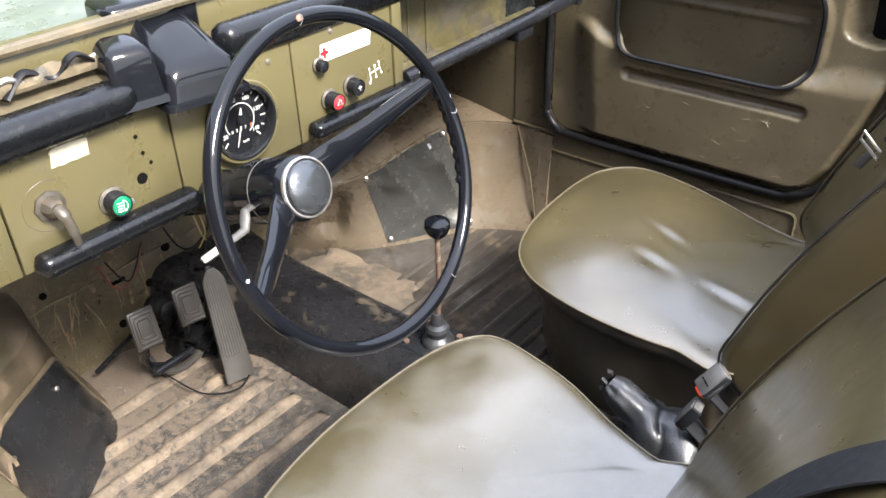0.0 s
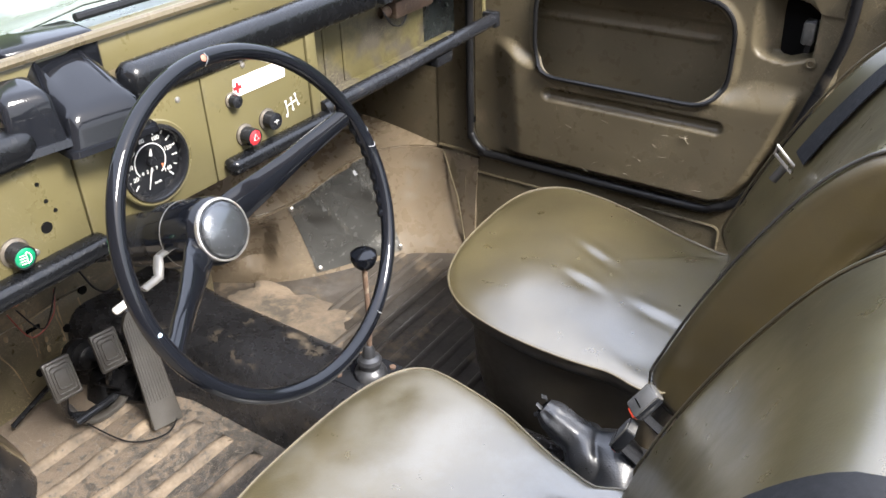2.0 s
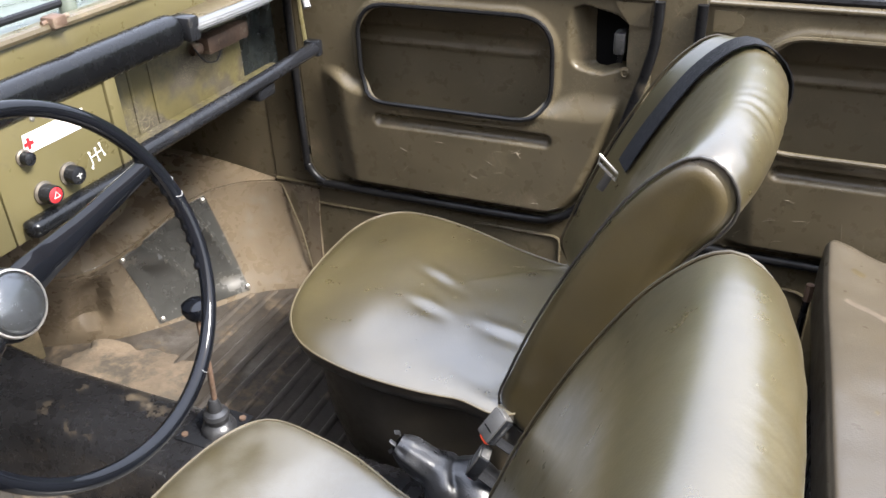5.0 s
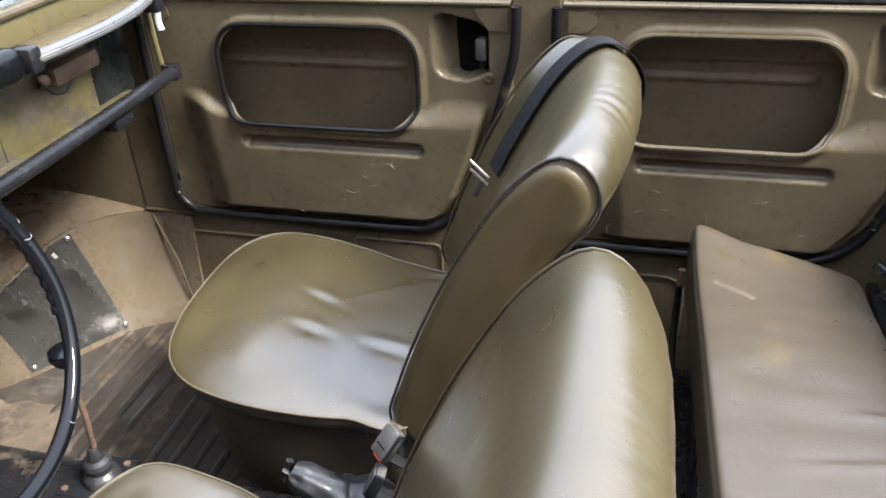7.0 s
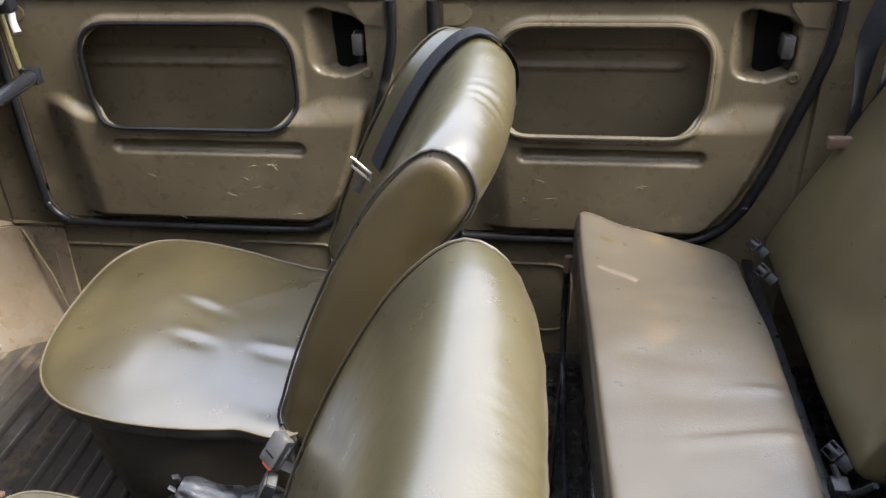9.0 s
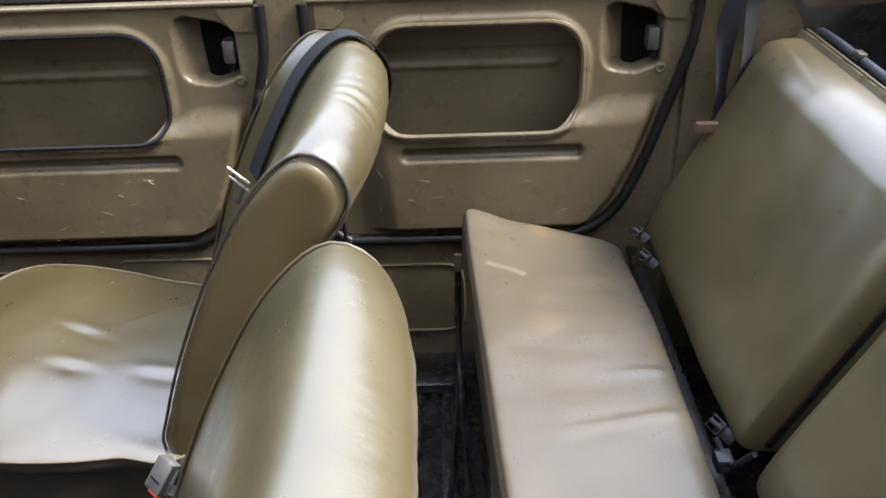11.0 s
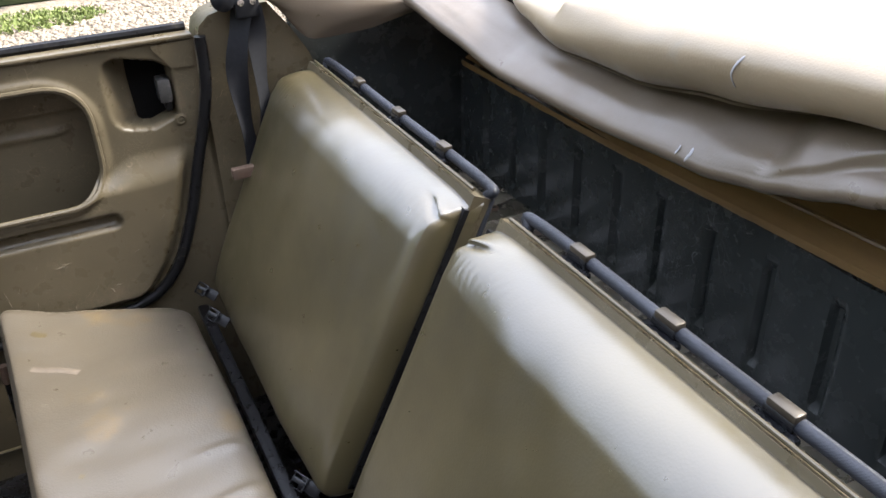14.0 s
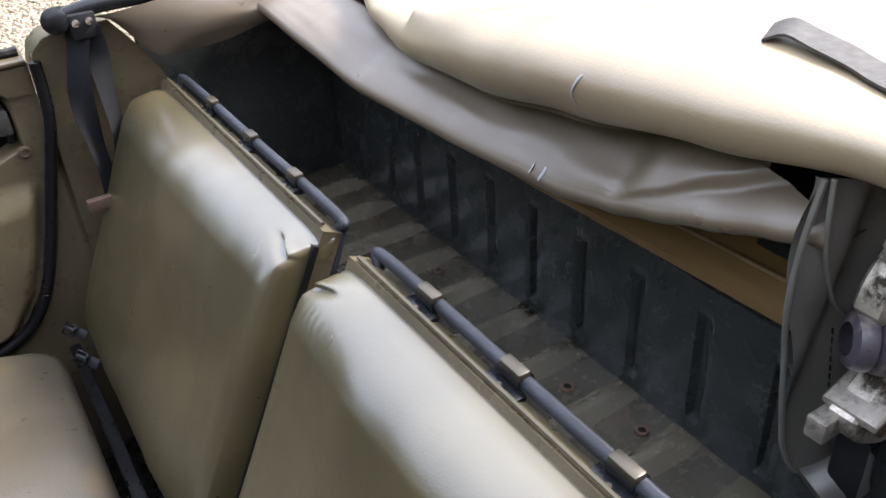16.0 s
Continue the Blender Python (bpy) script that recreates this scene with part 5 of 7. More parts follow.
# passenger side of the dashboard: open tray, rail and grab handle
tray = thing("glove_tray", (-0.78, 0.80, 0.70), "open olive glove tray with a scratched back panel", "glove tray")
part("back", box(-0.795, -0.785, 0.626, 1.075, 0.676, 0.845, 0.002), M_TRAY, tray)
part("shelf", box(-0.79, -0.738, 0.626, 1.18, 0.674, 0.682, 0.002), M_TRAY, tray)
# black instead of olive: the shade of this hollow is painted
part("side", box(-0.85, -0.845, 1.0, 1.29, 0.62, 0.85, 0.001), M_CARGO, tray, "side wall in black for the shade of the hollow beside the panel")
for y in (0.735, 0.790):
    part("rib", box(-0.786, -0.782, y, y + 0.007, 0.684, 0.84, 0.002), M_TRAY, tray)
rail = thing("dash_rail", (DX, 0.93, 0.70), "black tubular rail below the glove tray", "rail")
part("tube", tube([(DX + 0.006, 0.62, 0.700), (DX + 0.006, 0.9, 0.703), (DX + 0.002, 1.225, 0.708)], 0.0155, 14), M_BLACK, rail)
part("bracket", box(-0.735, -0.69, 0.99, 1.05, 0.665, 0.690, 0.004), M_BLACK, rail)
part("end_cap", box(DX - 0.022, DX + 0.016, 1.222, 1.245, 0.690, 0.726, 0.004), M_BLACK, rail)
part("stay", tube([(-0.725, 1.235, 0.72), (-0.735, 1.238, 0.87)], 0.006, 8), M_DASH, rail)
part("hook", tube(spline([(-0.725, 1.262, 0.790), (-0.733, 1.268, 0.81), (-0.733, 1.27, 0.845), (-0.75, 1.27, 0.875)], 6), 0.009, 10), M_GREY, rail, "pale plastic hook")
grab = thing("grab_handle", (DX, 1.0, 0.86), "pale ribbed plastic grab handle with black ends", "grab handle")
bar = spline([(DX + 0.004, 0.825, 0.868), (DX + 0.022, 0.90, 0.872), (DX + 0.026, 1.0, 0.872), (DX + 0.020, 1.10, 0.874), (DX - 0.004, 1.20, 0.876)], 8)
gb = part("bar", tube(bar, 0.017, 16, flat=0.62), M_GREYRIB, grab)
bm = bmesh.new()
for a in (-0.6, -0.2, 0.2, 0.6):
    tube([p + Vector((0.017 * math.cos(a), 0, 0.0107 * math.sin(a) + 0.0006)) for p in bar], 0.0013, 5, bm)
part("ribs", bm, M_GREYRIB, gb)
for y in (0.805, 1.195):
    part("end_block", box(DX - 0.028, DX + 0.022, y, y + 0.032, 0.846, 0.892, 0.008), M_BLACK, grab)
lampo = thing("map_lamp", (-0.765, 0.90, 0.84), "small rusty brown lamp box with loose wires", "lamp box")
part("box", box(-0.790, -0.752, 0.935, 1.075, 0.775, 0.812, 0.009), M_RUST, lampo)
part("wire", tube(spline([(-0.76, 0.90, 0.800), (-0.75, 0.915, 0.772), (-0.752, 0.95, 0.762), (-0.76, 0.98, 0.775)], 6), 0.002, 6), M_RUBBER, lampo)
part("fitting", lathe([(0.012, 0), (0.012, 0.02), (0.006, 0.026), (0.0001, 0.026)], aimed((-0.772, 0.905, 0.795), (0.3, 1, 0)), 12), M_RUST, lampo)

# wiper spindle and arms seen over the scuttle
for y in (0.19, 0.72):
    w = thing("wiper", (-0.86, y, 0.905), "wiper arm on its spindle in front of the windscreen", "wiper")
    part("spindle", lathe([(0.016, 0), (0.016, 0.03), (0.012, 0.045), (0.0001, 0.047)], Matrix.Translation((-0.865, y, 0.893)), 14), M_BONNET, w)
    part("arm", tube([(-0.865, y, 0.935), (-0.88, y + 0.12, 0.945), (-0.875, y + 0.34, 0.940)], 0.007, 8, flat=0.6), M_BONNET, w)
    part("blade", tube([(-0.870, y + 0.10, 0.930), (-0.868, y + 0.55, 0.930)], 0.007, 8), M_RUBBER, w)
cl = thing("scuttle_clip", (-0.775, 0.60, 0.925), "rusty clip on the windscreen foot", "clip")
part("clip", box(-0.785, -0.755, 0.585, 0.615, 0.925, 0.945, 0.005), M_RUST, cl)
part("pin", tube([(-0.77, 0.575, 0.937), (-0.77, 0.63, 0.937)], 0.004, 8), M_RUST, cl)

# ---------------------------------------------------------------- steering wheel
M_CRACK = material("grey_crack", (0.16, 0.16, 0.16), 0.6, vary=0.2, bump=0)
WC, WN = Vector((-0.390, 0.188, 0.766)), Vector((0.932, 0.042, 0.358)).normalized()
WU = Vector((0, 0, 1)).cross(WN).normalized()
WV = WN.cross(WU)


def on_wheel(r, deg, d=0.0):
    return WC + (WU * math.cos(radians(deg)) + WV * math.sin(radians(deg))) * r + WN * d


sw = thing("steering_wheel", WC - WN * 0.10, "glossy black two spoke steering wheel with a chrome hub", "steering wheel")
part("rim", tube([on_wheel(0.2145, 3.75 * k) for k in range(96)], 0.0102, 14, closed=True), M_WHEEL, sw, angle=80)
for deg in (20, 198):
    rings = []
    for k in range(25):
        t = k / 24
        r = 0.016 + (0.211 - 0.016) * t
        d = -0.120 + 0.022 * smooth_step(0.016, 0.075, r) + 0.096 * max(0.0, (r - 0.062) / 0.149)
        w = 0.0245 - 0.0100 * smooth_step(0.03, 0.15, r) - 0.002 * smooth_step(0.15, 0.2, r)
        c = on_wheel(r, deg, d)
        tang = -math.sin(radians(deg)) * WU + math.cos(radians(deg)) * WV
        rings.append([c + tang * w * a + WN * 0.0085 * b for a, b in ((-1, -0.7), (-0.9, -1), (0.9, -1), (1, -0.7), (1, 0.15), (0.9, 0.5), (0.45, 0.95), (0.2, 1.1), (-0.2, 1.1), (-0.45, 0.95), (-0.9, 0.5), (-1, 0.15))])
    part("spoke", loft(rings), M_WHEEL, sw, angle=45)
for a0_ in (-24, 152):
    part("finger_grip", tube([on_wheel(0.2122, a0_ + 0.5 * k, -0.0040) for k in range(100)], [0.0002] + [0.0086 + 0.0011 * math.sin(k * 0.62) for k in range(98)] + [0.0002], 10), M_WHEEL, sw, angle=80)
hubm = aimed(WC, WN)
part("hub", lathe([(0.047, -0.215), (0.0475, -0.205), (0.0475, -0.178), (0.0455, -0.176), (0.0475, -0.174), (0.0475, -0.118), (0.0455, -0.110), (0.042, -0.106), (0.0001, -0.104)], hubm, 40), M_WHEEL, sw, angle=30)
cap = part("hub_cap", lathe([(0.0395, -0.106), (0.0385, -0.099), (0.034, -0.094), (0.022, -0.0905), (0.010, -0.0895), (0.0001, -0.0893)], hubm, 40), material("polished_black_cap", (0.075, 0.08, 0.085), 0.20, metal=0.75, vary=0.25, scale=30, bump=0.01), sw)
part("cap_ring", lathe([(0.0400, -0.107), (0.0428, -0.1055), (0.0434, -0.102), (0.0422, -0.0995), (0.0402, -0.0992), (0.0395, -0.101)], hubm, 40), M_STEEL, cap, "thin worn chrome ring")
part("cap_groove", lathe([(0.0362, -0.0975), (0.0375, -0.0972), (0.0378, -0.0983)], hubm, 40), M_WHEEL, cap)
for deg, a0 in ((-62, 0.2), (5, 0.6), (11, -0.4), (90, 1.0)):
    out_ = (on_wheel(0.2145, deg) - WC).normalized()
    part("crack", tube([on_wheel(0.2145, deg + 0.5 * math.sin(3 * a)) + out_ * 0.0101 * math.cos(a) + WN * 0.0101 * math.sin(a) for a in [a0 + 0.16 * k for k in range(12)]], [0.0002] + [0.0006] * 10 + [0.0002], 5), M_CRACK, sw, "pale crack in the rim")
part("paint_chip", lathe([(0.0001, 0), (0.0042, 0), (0.003, 0.0006), (0.0001, 0.0006)], aimed(on_wheel(0.2145, 91) + WN * 0.0100, WN), 9), material("rust_chip", (0.22, 0.085, 0.055), 0.7, vary=0.3, scale=200, bump=0), sw)
part("paint_spot", lathe([(0.0001, 0), (0.0028, 0), (0.002, 0.0006), (0.0001, 0.0006)], aimed(on_wheel(0.2145, 188.5) + WN * 0.0098, WN), 7), material("pale_blue_spot", (0.45, 0.62, 0.72), 0.6, vary=0.1, bump=0), sw)
col = thing("steering_column", WC - WN * 0.3, "black steering column cover with a signal lever", "steering column")
part("cover", lathe([(0.037, -0.190), (0.037, -0.167), (0.033, -0.165), (0.033, -0.169)], hubm, 28), M_BLACK, col)
part("column", lathe([(0.026, -0.62), (0.026, -0.36), (0.040, -0.30), (0.040, -0.22), (0.036, -0.190), (0.030, -0.186)], hubm, 28), M_BLACK, col)
M_LEVER = material("dull_grey_steel", (0.075, 0.072, 0.066), 0.38, metal=0.5, vary=0.3, scale=50, bump=0.1)
M_LEVERTIP = material("pale_plastic", (0.24, 0.225, 0.20), 0.45, vary=0.15, scale=60, bump=0.05)
sl = [Vector(p) for p in ((-0.555, 0.148, 0.698), (-0.545, 0.118, 0.702), (-0.530, 0.102, 0.684), (-0.525, 0.073, 0.683), (-0.530, 0.028, 0.672))]
lv = part("signal_lever", tube([sl[0], sl[1], sl[1].lerp(sl[2], 0.5), sl[2], sl[3]], [0.009, 0.007, 0.0075, 0.007, 0.006], 8, flat=0.45), M_LEVER, col)
part("lever_tip", tube([sl[3].lerp(sl[4], 0.12), sl[3].lerp(sl[4], 0.2), sl[3].lerp(sl[4], 0.94), sl[4]], [0.005, 0.007, 0.007, 0.005], 10, flat=0.7), M_LEVERTIP, lv, "pale plastic tip")
part("seam_ring", lathe([(0.0472, -0.1775), (0.0479, -0.1766), (0.0479, -0.1759), (0.0472, -0.1752)], hubm, 40), M_LEVER, col, "thin bright seam ring")

# ---------------------------------------------------------------- pedals


def pedal(y, z, x, label, w=0.060, h=0.086, yaw=0.0):
    ob = thing("pedal", (x - 0.03, y, 0.02), label, "pedal", "pedals")
    m = Matrix.Translation((x, y, z)) @ pose(0, 0, 0, -6, -22, yaw)
    pad = part("pad", box(-0.006, 0.006, -w / 2, w / 2, -h / 2, h / 2, 0.005, m=m), M_PEDAL, ob)
    bm = bmesh.new()
    for k in range(3):
        s = 1 - 0.24 * k
        tube([m @ Vector((0.0065, p.x, p.y)) for p in rounded([(-w / 2 * s * .86, -h / 2 * s * .86), (w / 2 * s * .86, -h / 2 * s * .86), (w / 2 * s * .86, h / 2 * s * .86), (-w / 2 * s * .86, h / 2 * s * .86)], 0.006, 3)], 0.0015, 5, bm, closed=True)
    part("tread", bm, M_PEDAL, pad)
    part("arm", tube(spline([m @ Vector((-0.006, 0, -0.01)), m @ Vector((-0.04, 0.005, -0.05)), (x - 0.07, y + 0.02, 0.06), (x - 0.06, y + 0.06, 0.035)], 6), 0.008, 8), M_BLACK, ob)
    return ob


M_PEDAL = material("worn_pedal_rubber", (0.024, 0.021, 0.017), 0.5, vary=0.3, scale=40, bump=0.3, grain=200)
pedal(0.180, 0.208, -1.065, "worn rubber clutch pedal with square ribs")
pedal(0.288, 0.208, -1.062, "worn rubber brake pedal with square ribs")
acc = thing("accelerator_pedal", (-1.0, 0.335, 0.01), "long grey ribbed rubber accelerator pedal hinged at the floor", "pedal", "pedals")
base, tip = Vector((-0.975, 0.325, 0.015)), Vector((-1.075, 0.365, 0.255))
along = (tip - base).normalized()
across = Vector((0.15, 1, 0)).normalized()
across = (across - along * across.dot(along)).normalized()
face = across.cross(along)
rings = []
for k in range(25):
    t = k / 24
    w = 0.034 * (1 - 0.25 * t) * math.sqrt(max(0.12, 1 - max(0.0, (t - 0.86) / 0.14) ** 2))
    c = base.lerp(tip, t)
    rings.append([c + across * a * w + face * b for a, b in ((-1, -0.005), (1, -0.005), (1, 0.004), (0.9, 0.006), (-0.9, 0.006), (-1, 0.004))])
ped = part("pad", loft(rings), M_PEDAL, acc)
for k in range(9):
    a = -0.8 + 0.2 * k
    part("rib", tube([base.lerp(tip, 0.22) + across * a * 0.032 + face * 0.006, base.lerp(tip, 0.955 - 0.07 * a * a) + across * a * 0.026 + face * 0.006], 0.0019, 5), M_PEDAL, ped)
part("link", tube([tip - face * 0.006, tip + Vector((-0.09, 0.02, -0.05))], 0.006, 8), M_BLACK, acc)
pb = thing("pedal_box", (-1.16, 0.24, 0.0), "black pedal linkage on the floor with dusty levers", "pedal linkage")
part("housing", tapered(-1.22, -1.14, 0.285, 0.375, 0.0, 0.075, 0.05, 0.02, 0.012), M_RUBBER, pb)
for k in range(3):
    part("gusset", loft([[Vector(p) for p in ((-1.16 + 0.02 * k, 0.285 + 0.012 * k, 0.075 - 0.022 * k), (-1.08 + 0.015 * k, 0.300 + 0.012 * k, 0.085 - 0.022 * k), (-1.10 + 0.015 * k, 0.355, 0.110 - 0.022 * k))], [Vector(p) for p in ((-1.16 + 0.02 * k, 0.285 + 0.012 * k, 0.069 - 0.022 * k), (-1.08 + 0.015 * k, 0.300 + 0.012 * k, 0.079 - 0.022 * k), (-1.10 + 0.015 * k, 0.355, 0.104 - 0.022 * k))]]), M_RUBBER, pb)
part("shaft", tube([(-1.115, 0.20, 0.045), (-1.115, 0.37, 0.045)], 0.010, 10), M_BLACK, pb)
part("lever", tube(spline([(-1.165, 0.215, 0.055), (-1.135, 0.222, 0.030), (-1.110, 0.245, 0.026), (-1.098, 0.290, 0.034), (-1.105, 0.335, 0.055)], 6), 0.011, 8, flat=0.7), M_PEDAL, pb, "dusty lower lever")
part("rod", tube([(-1.19, 0.205, 0.11), (-1.235, 0.125, 0.035)], 0.006, 8), M_BLACK, pb)
part("cable", tube(spline([(-1.11, 0.22, 0.03), (-1.0, 0.24, 0.018), (-0.95, 0.30, 0.018), (-0.98, 0.36, 0.018)], 6), 0.002, 6), M_RUBBER, pb)
part("boot", lathe([(0.035, 0), (0.036, 0.02), (0.028, 0.03), (0.032, 0.04), (0.022, 0.05), (0.026, 0.06), (0.0001, 0.075)], aimed((-1.225, 0.30, 0.12), (0.9, 0, 0.2)), 18), M_RUBBER, pb)
wires = thing("loose_wires", (-0.85, 0.13, 0.60), "loose dark cables hanging below the dashboard", "cable")
for k, (a, b, c) in enumerate((((-0.74, -0.06, 0.665), (-0.72, 0.0, 0.63), (-0.75, 0.04, 0.665)), ((-0.76, 0.08, 0.665), (-0.78, 0.13, 0.61), (-0.80, 0.19, 0.64)), ((-0.76, 0.11, 0.665), (-0.77, 0.16, 0.625), (-0.80, 0.20, 0.65)))):
    part("wire", tube(spline([a, b, c], 8), 0.0028, 6), M_RUBBER if k else material("brown_wire", (0.25, 0.07, 0.03), 0.5, bump=0), wires)
M_REDWIRE = material("red_wire", (0.20, 0.03, 0.02), 0.5, bump=0)
M_YELLOWWIRE = material("yellow_wire", (0.30, 0.22, 0.07), 0.5, bump=0)
for pts, r, m_ in ((((-1.25, 0.20, 0.28), (-1.22, 0.22, 0.22), (-1.23, 0.28, 0.235), (-1.25, 0.31, 0.28)), 0.0018, M_REDWIRE), (((-1.25, 0.22, 0.28), (-1.22, 0.25, 0.225), (-1.24, 0.31, 0.29)), 0.0018, M_RUBBER),
                   (((-1.24, 0.37, 0.30), (-1.21, 0.38, 0.255), (-1.20, 0.41, 0.24), (-1.20, 0.46, 0.27), (-1.22, 0.47, 0.31)), 0.0026, M_RUBBER), (((-1.22, 0.44, 0.31), (-1.19, 0.435, 0.265), (-1.20, 0.45, 0.24)), 0.0020, M_YELLOWWIRE), (((-1.22, 0.455, 0.31), (-1.19, 0.445, 0.27), (-1.19, 0.42, 0.235)), 0.0020, M_YELLOWWIRE)):
    part("wire", tube(spline(pts, 8), r, 6), m_, wires)
bm = bmesh.new()
for y, z, r in ((0.392, 0.215, 0.011), (0.330, 0.146, 0.010), (0.237, 0.084, 0.010), (0.08, 0.26, 0.008)):
    lathe([(0.0001, 0), (r, 0), (r, 0.004), (0.0001, 0.004)], Matrix.Translation((toe((y + 0.2) / 0.95, (z + 0.01) / 0.70).x + 0.0005, y, z)) @ pose(0, 0, 0, 0, 90, 0), 16, bm)
sx_ = toe(0.479, 0.29).x
box(sx_ - 0.004, sx_ + 0.003, 0.238, 0.272, 0.189, 0.199, 0.003, bm=bm)
solid("bulkhead_holes", bm, M_DARK, "dark round holes in the front bulkhead", kind="structure")

# ---------------------------------------------------------------- gear lever, hand brake, belt buckles
M_BOOT = material("black_wrinkled_leatherette", (0.017, 0.0175, 0.019), 0.36, vary=0.3, scale=20, bump=0.1, leather=0.35, grit=(0.045, 0.045, 0.045), grit_at=0.62, grit_scale=12, grit_rough=0.5)
gl = thing("gear_lever", (-0.590, 0.57, 0.15), "gear lever with a black ball knob on a rusty rod", "gear lever")
part("rod", tube([(-0.592, 0.57, 0.17), (-0.588, 0.575, 0.30), (-0.588, 0.575, 0.425)], 0.0055, 10), M_RUST, gl)
part("knob", lathe([(0.0001, -0.024), (0.011, -0.023), (0.021, -0.013), (0.0265, 0.001), (0.025, 0.011), (0.015, 0.018), (0.0001, 0.020)], Matrix.Translation((-0.588, 0.576, 0.437)), 22), M_WHEEL, gl)
part("boot", lathe([(0.034, 0.0), (0.035, 0.010), (0.031, 0.020), (0.022, 0.026), (0.023, 0.034), (0.026, 0.041), (0.023, 0.049), (0.014, 0.054), (0.012, 0.072), (0.008, 0.080), (0.0001, 0.082)], Matrix.Translation((-0.592, 0.57, 0.148)), 20), M_BOOT, gl)
part("plate", box(-0.66, -0.55, 0.515, 0.625, 0.147, 0.153, 0.002), M_BLACK, gl)
for x, y in ((-0.645, 0.53), (-0.645, 0.61), (-0.565, 0.53), (-0.565, 0.61)):
    part("bolt", lathe([(0.007, 0), (0.007, 0.005), (0.0001, 0.006)], Matrix.Translation((x, y, 0.152)), 6), M_RUST, gl)
hb = thing("hand_brake", (-0.08, 0.54, 0.15), "hand brake lever in a wrinkled grey leather boot", "hand brake")


def boot(u, v):
    a = 2 * math.pi * u
    path = [Vector((-0.178, 0.544, 0.284)), Vector((-0.160, 0.544, 0.272)), Vector((-0.120, 0.546, 0.246)), Vector((-0.080, 0.550, 0.220)), Vector((-0.035, 0.552, 0.188)), Vector((0.01, 0.550, 0.146))]
    rr = [0.019, 0.027, 0.034, 0.052, 0.068, 0.078]
    i = v * 5
    k = min(4, int(i))
    c = path[k].lerp(path[k + 1], i - k)
    r = rr[k] + (rr[k + 1] - rr[k]) * (i - k)
    # deep soft folds that run askew round the lower half
    w = v * 21 + 2.4 * math.sin(a + 0.6) + 1.5 * noise.noise(Vector((math.cos(a), math.sin(a), v * 2)))
    r += 0.015 * (abs(math.sin(w * 0.5)) ** 0.7 - 0.5) * smooth_step(0.32, 0.62, v) + 0.004 * noise.noise(Vector((math.cos(a) * 2, math.sin(a) * 2, v * 5)))
    r *= 1 - 0.16 * math.exp(-((v - 0.42) / 0.06) ** 2) * (0.5 + 0.5 * math.cos(a + 1.8))
    up = Vector((0.5, 0, 0.86))
    return c + (Vector((0, 1, 0)) * math.cos(a) + up * math.sin(a)) * r


part("boot", sheet(boot, 56, 80), M_BOOT, hb, angle=80)
part("grip_end", lathe([(0.018, -0.01), (0.018, 0.000), (0.012, 0.003), (0.0001, 0.002)], aimed((-0.178, 0.544, 0.284), (-0.75, 0, 0.6)), 12), M_DARK, hb, "dark torn opening")
for k, (dy_, dz_) in enumerate(((-0.009, 0.006), (0.004, 0.012), (0.012, 0.002), (-0.012, -0.006))):
    part("torn_scrap", box(-0.006, 0.008, -0.004, 0.004, -0.001, 0.001, 0.0005, m=Matrix.Translation((-0.182, 0.544 + dy_ * 1.3, 0.286 + dz_ * 1.3)) @ pose(0, 0, 0, 40 * k, 35, 60 * k)), M_BOOT, hb)
for at_, yaw, pitch, roll_ in (((-0.004, 0.545, 0.378), 40, -50, 10), ((-0.024, 0.525, 0.312), 20, -62, -12)):
    bk = thing("belt_buckle", (at_[0], at_[1], at_[2] - 0.03), "dusty grey plastic belt buckle with an orange red button", "belt buckle", "front belt buckles")
    m = Matrix.Translation(at_) @ pose(0, 0, 0, roll_, pitch, yaw) @ Matrix.Scale(0.86, 4)
    part("housing", box(-0.028, 0.030, -0.020, 0.020, -0.012, 0.010, 0.004, m=m), M_BLACK, bk)
    part("cover", box(-0.026, 0.031, -0.0185, 0.0185, 0.009, 0.0135, 0.003, m=m), M_BUCKLE, bk)
    part("top_face", box(0.028, 0.0325, -0.017, 0.017, -0.009, 0.009, 0.002, m=m), M_BUCKLE, bk)
    part("button", box(-0.034, -0.027, -0.012, 0.012, -0.009, 0.006, 0.002, m=m), M_REDBELT, bk)
    part("slot", box(-0.008, -0.005, -0.012, 0.012, 0.0128, 0.0140, 0.0003, m=m), M_DARK, bk)
    part("stalk", tube([m @ Vector((-0.02, 0, -0.004)), (at_[0] + 0.035, at_[1] + 0.02, at_[2] - 0.07), (at_[0] + 0.05, at_[1] + 0.02, 0.14)], 0.014, 8, flat=0.4), M_STRAP, bk)

# ---------------------------------------------------------------- front seats


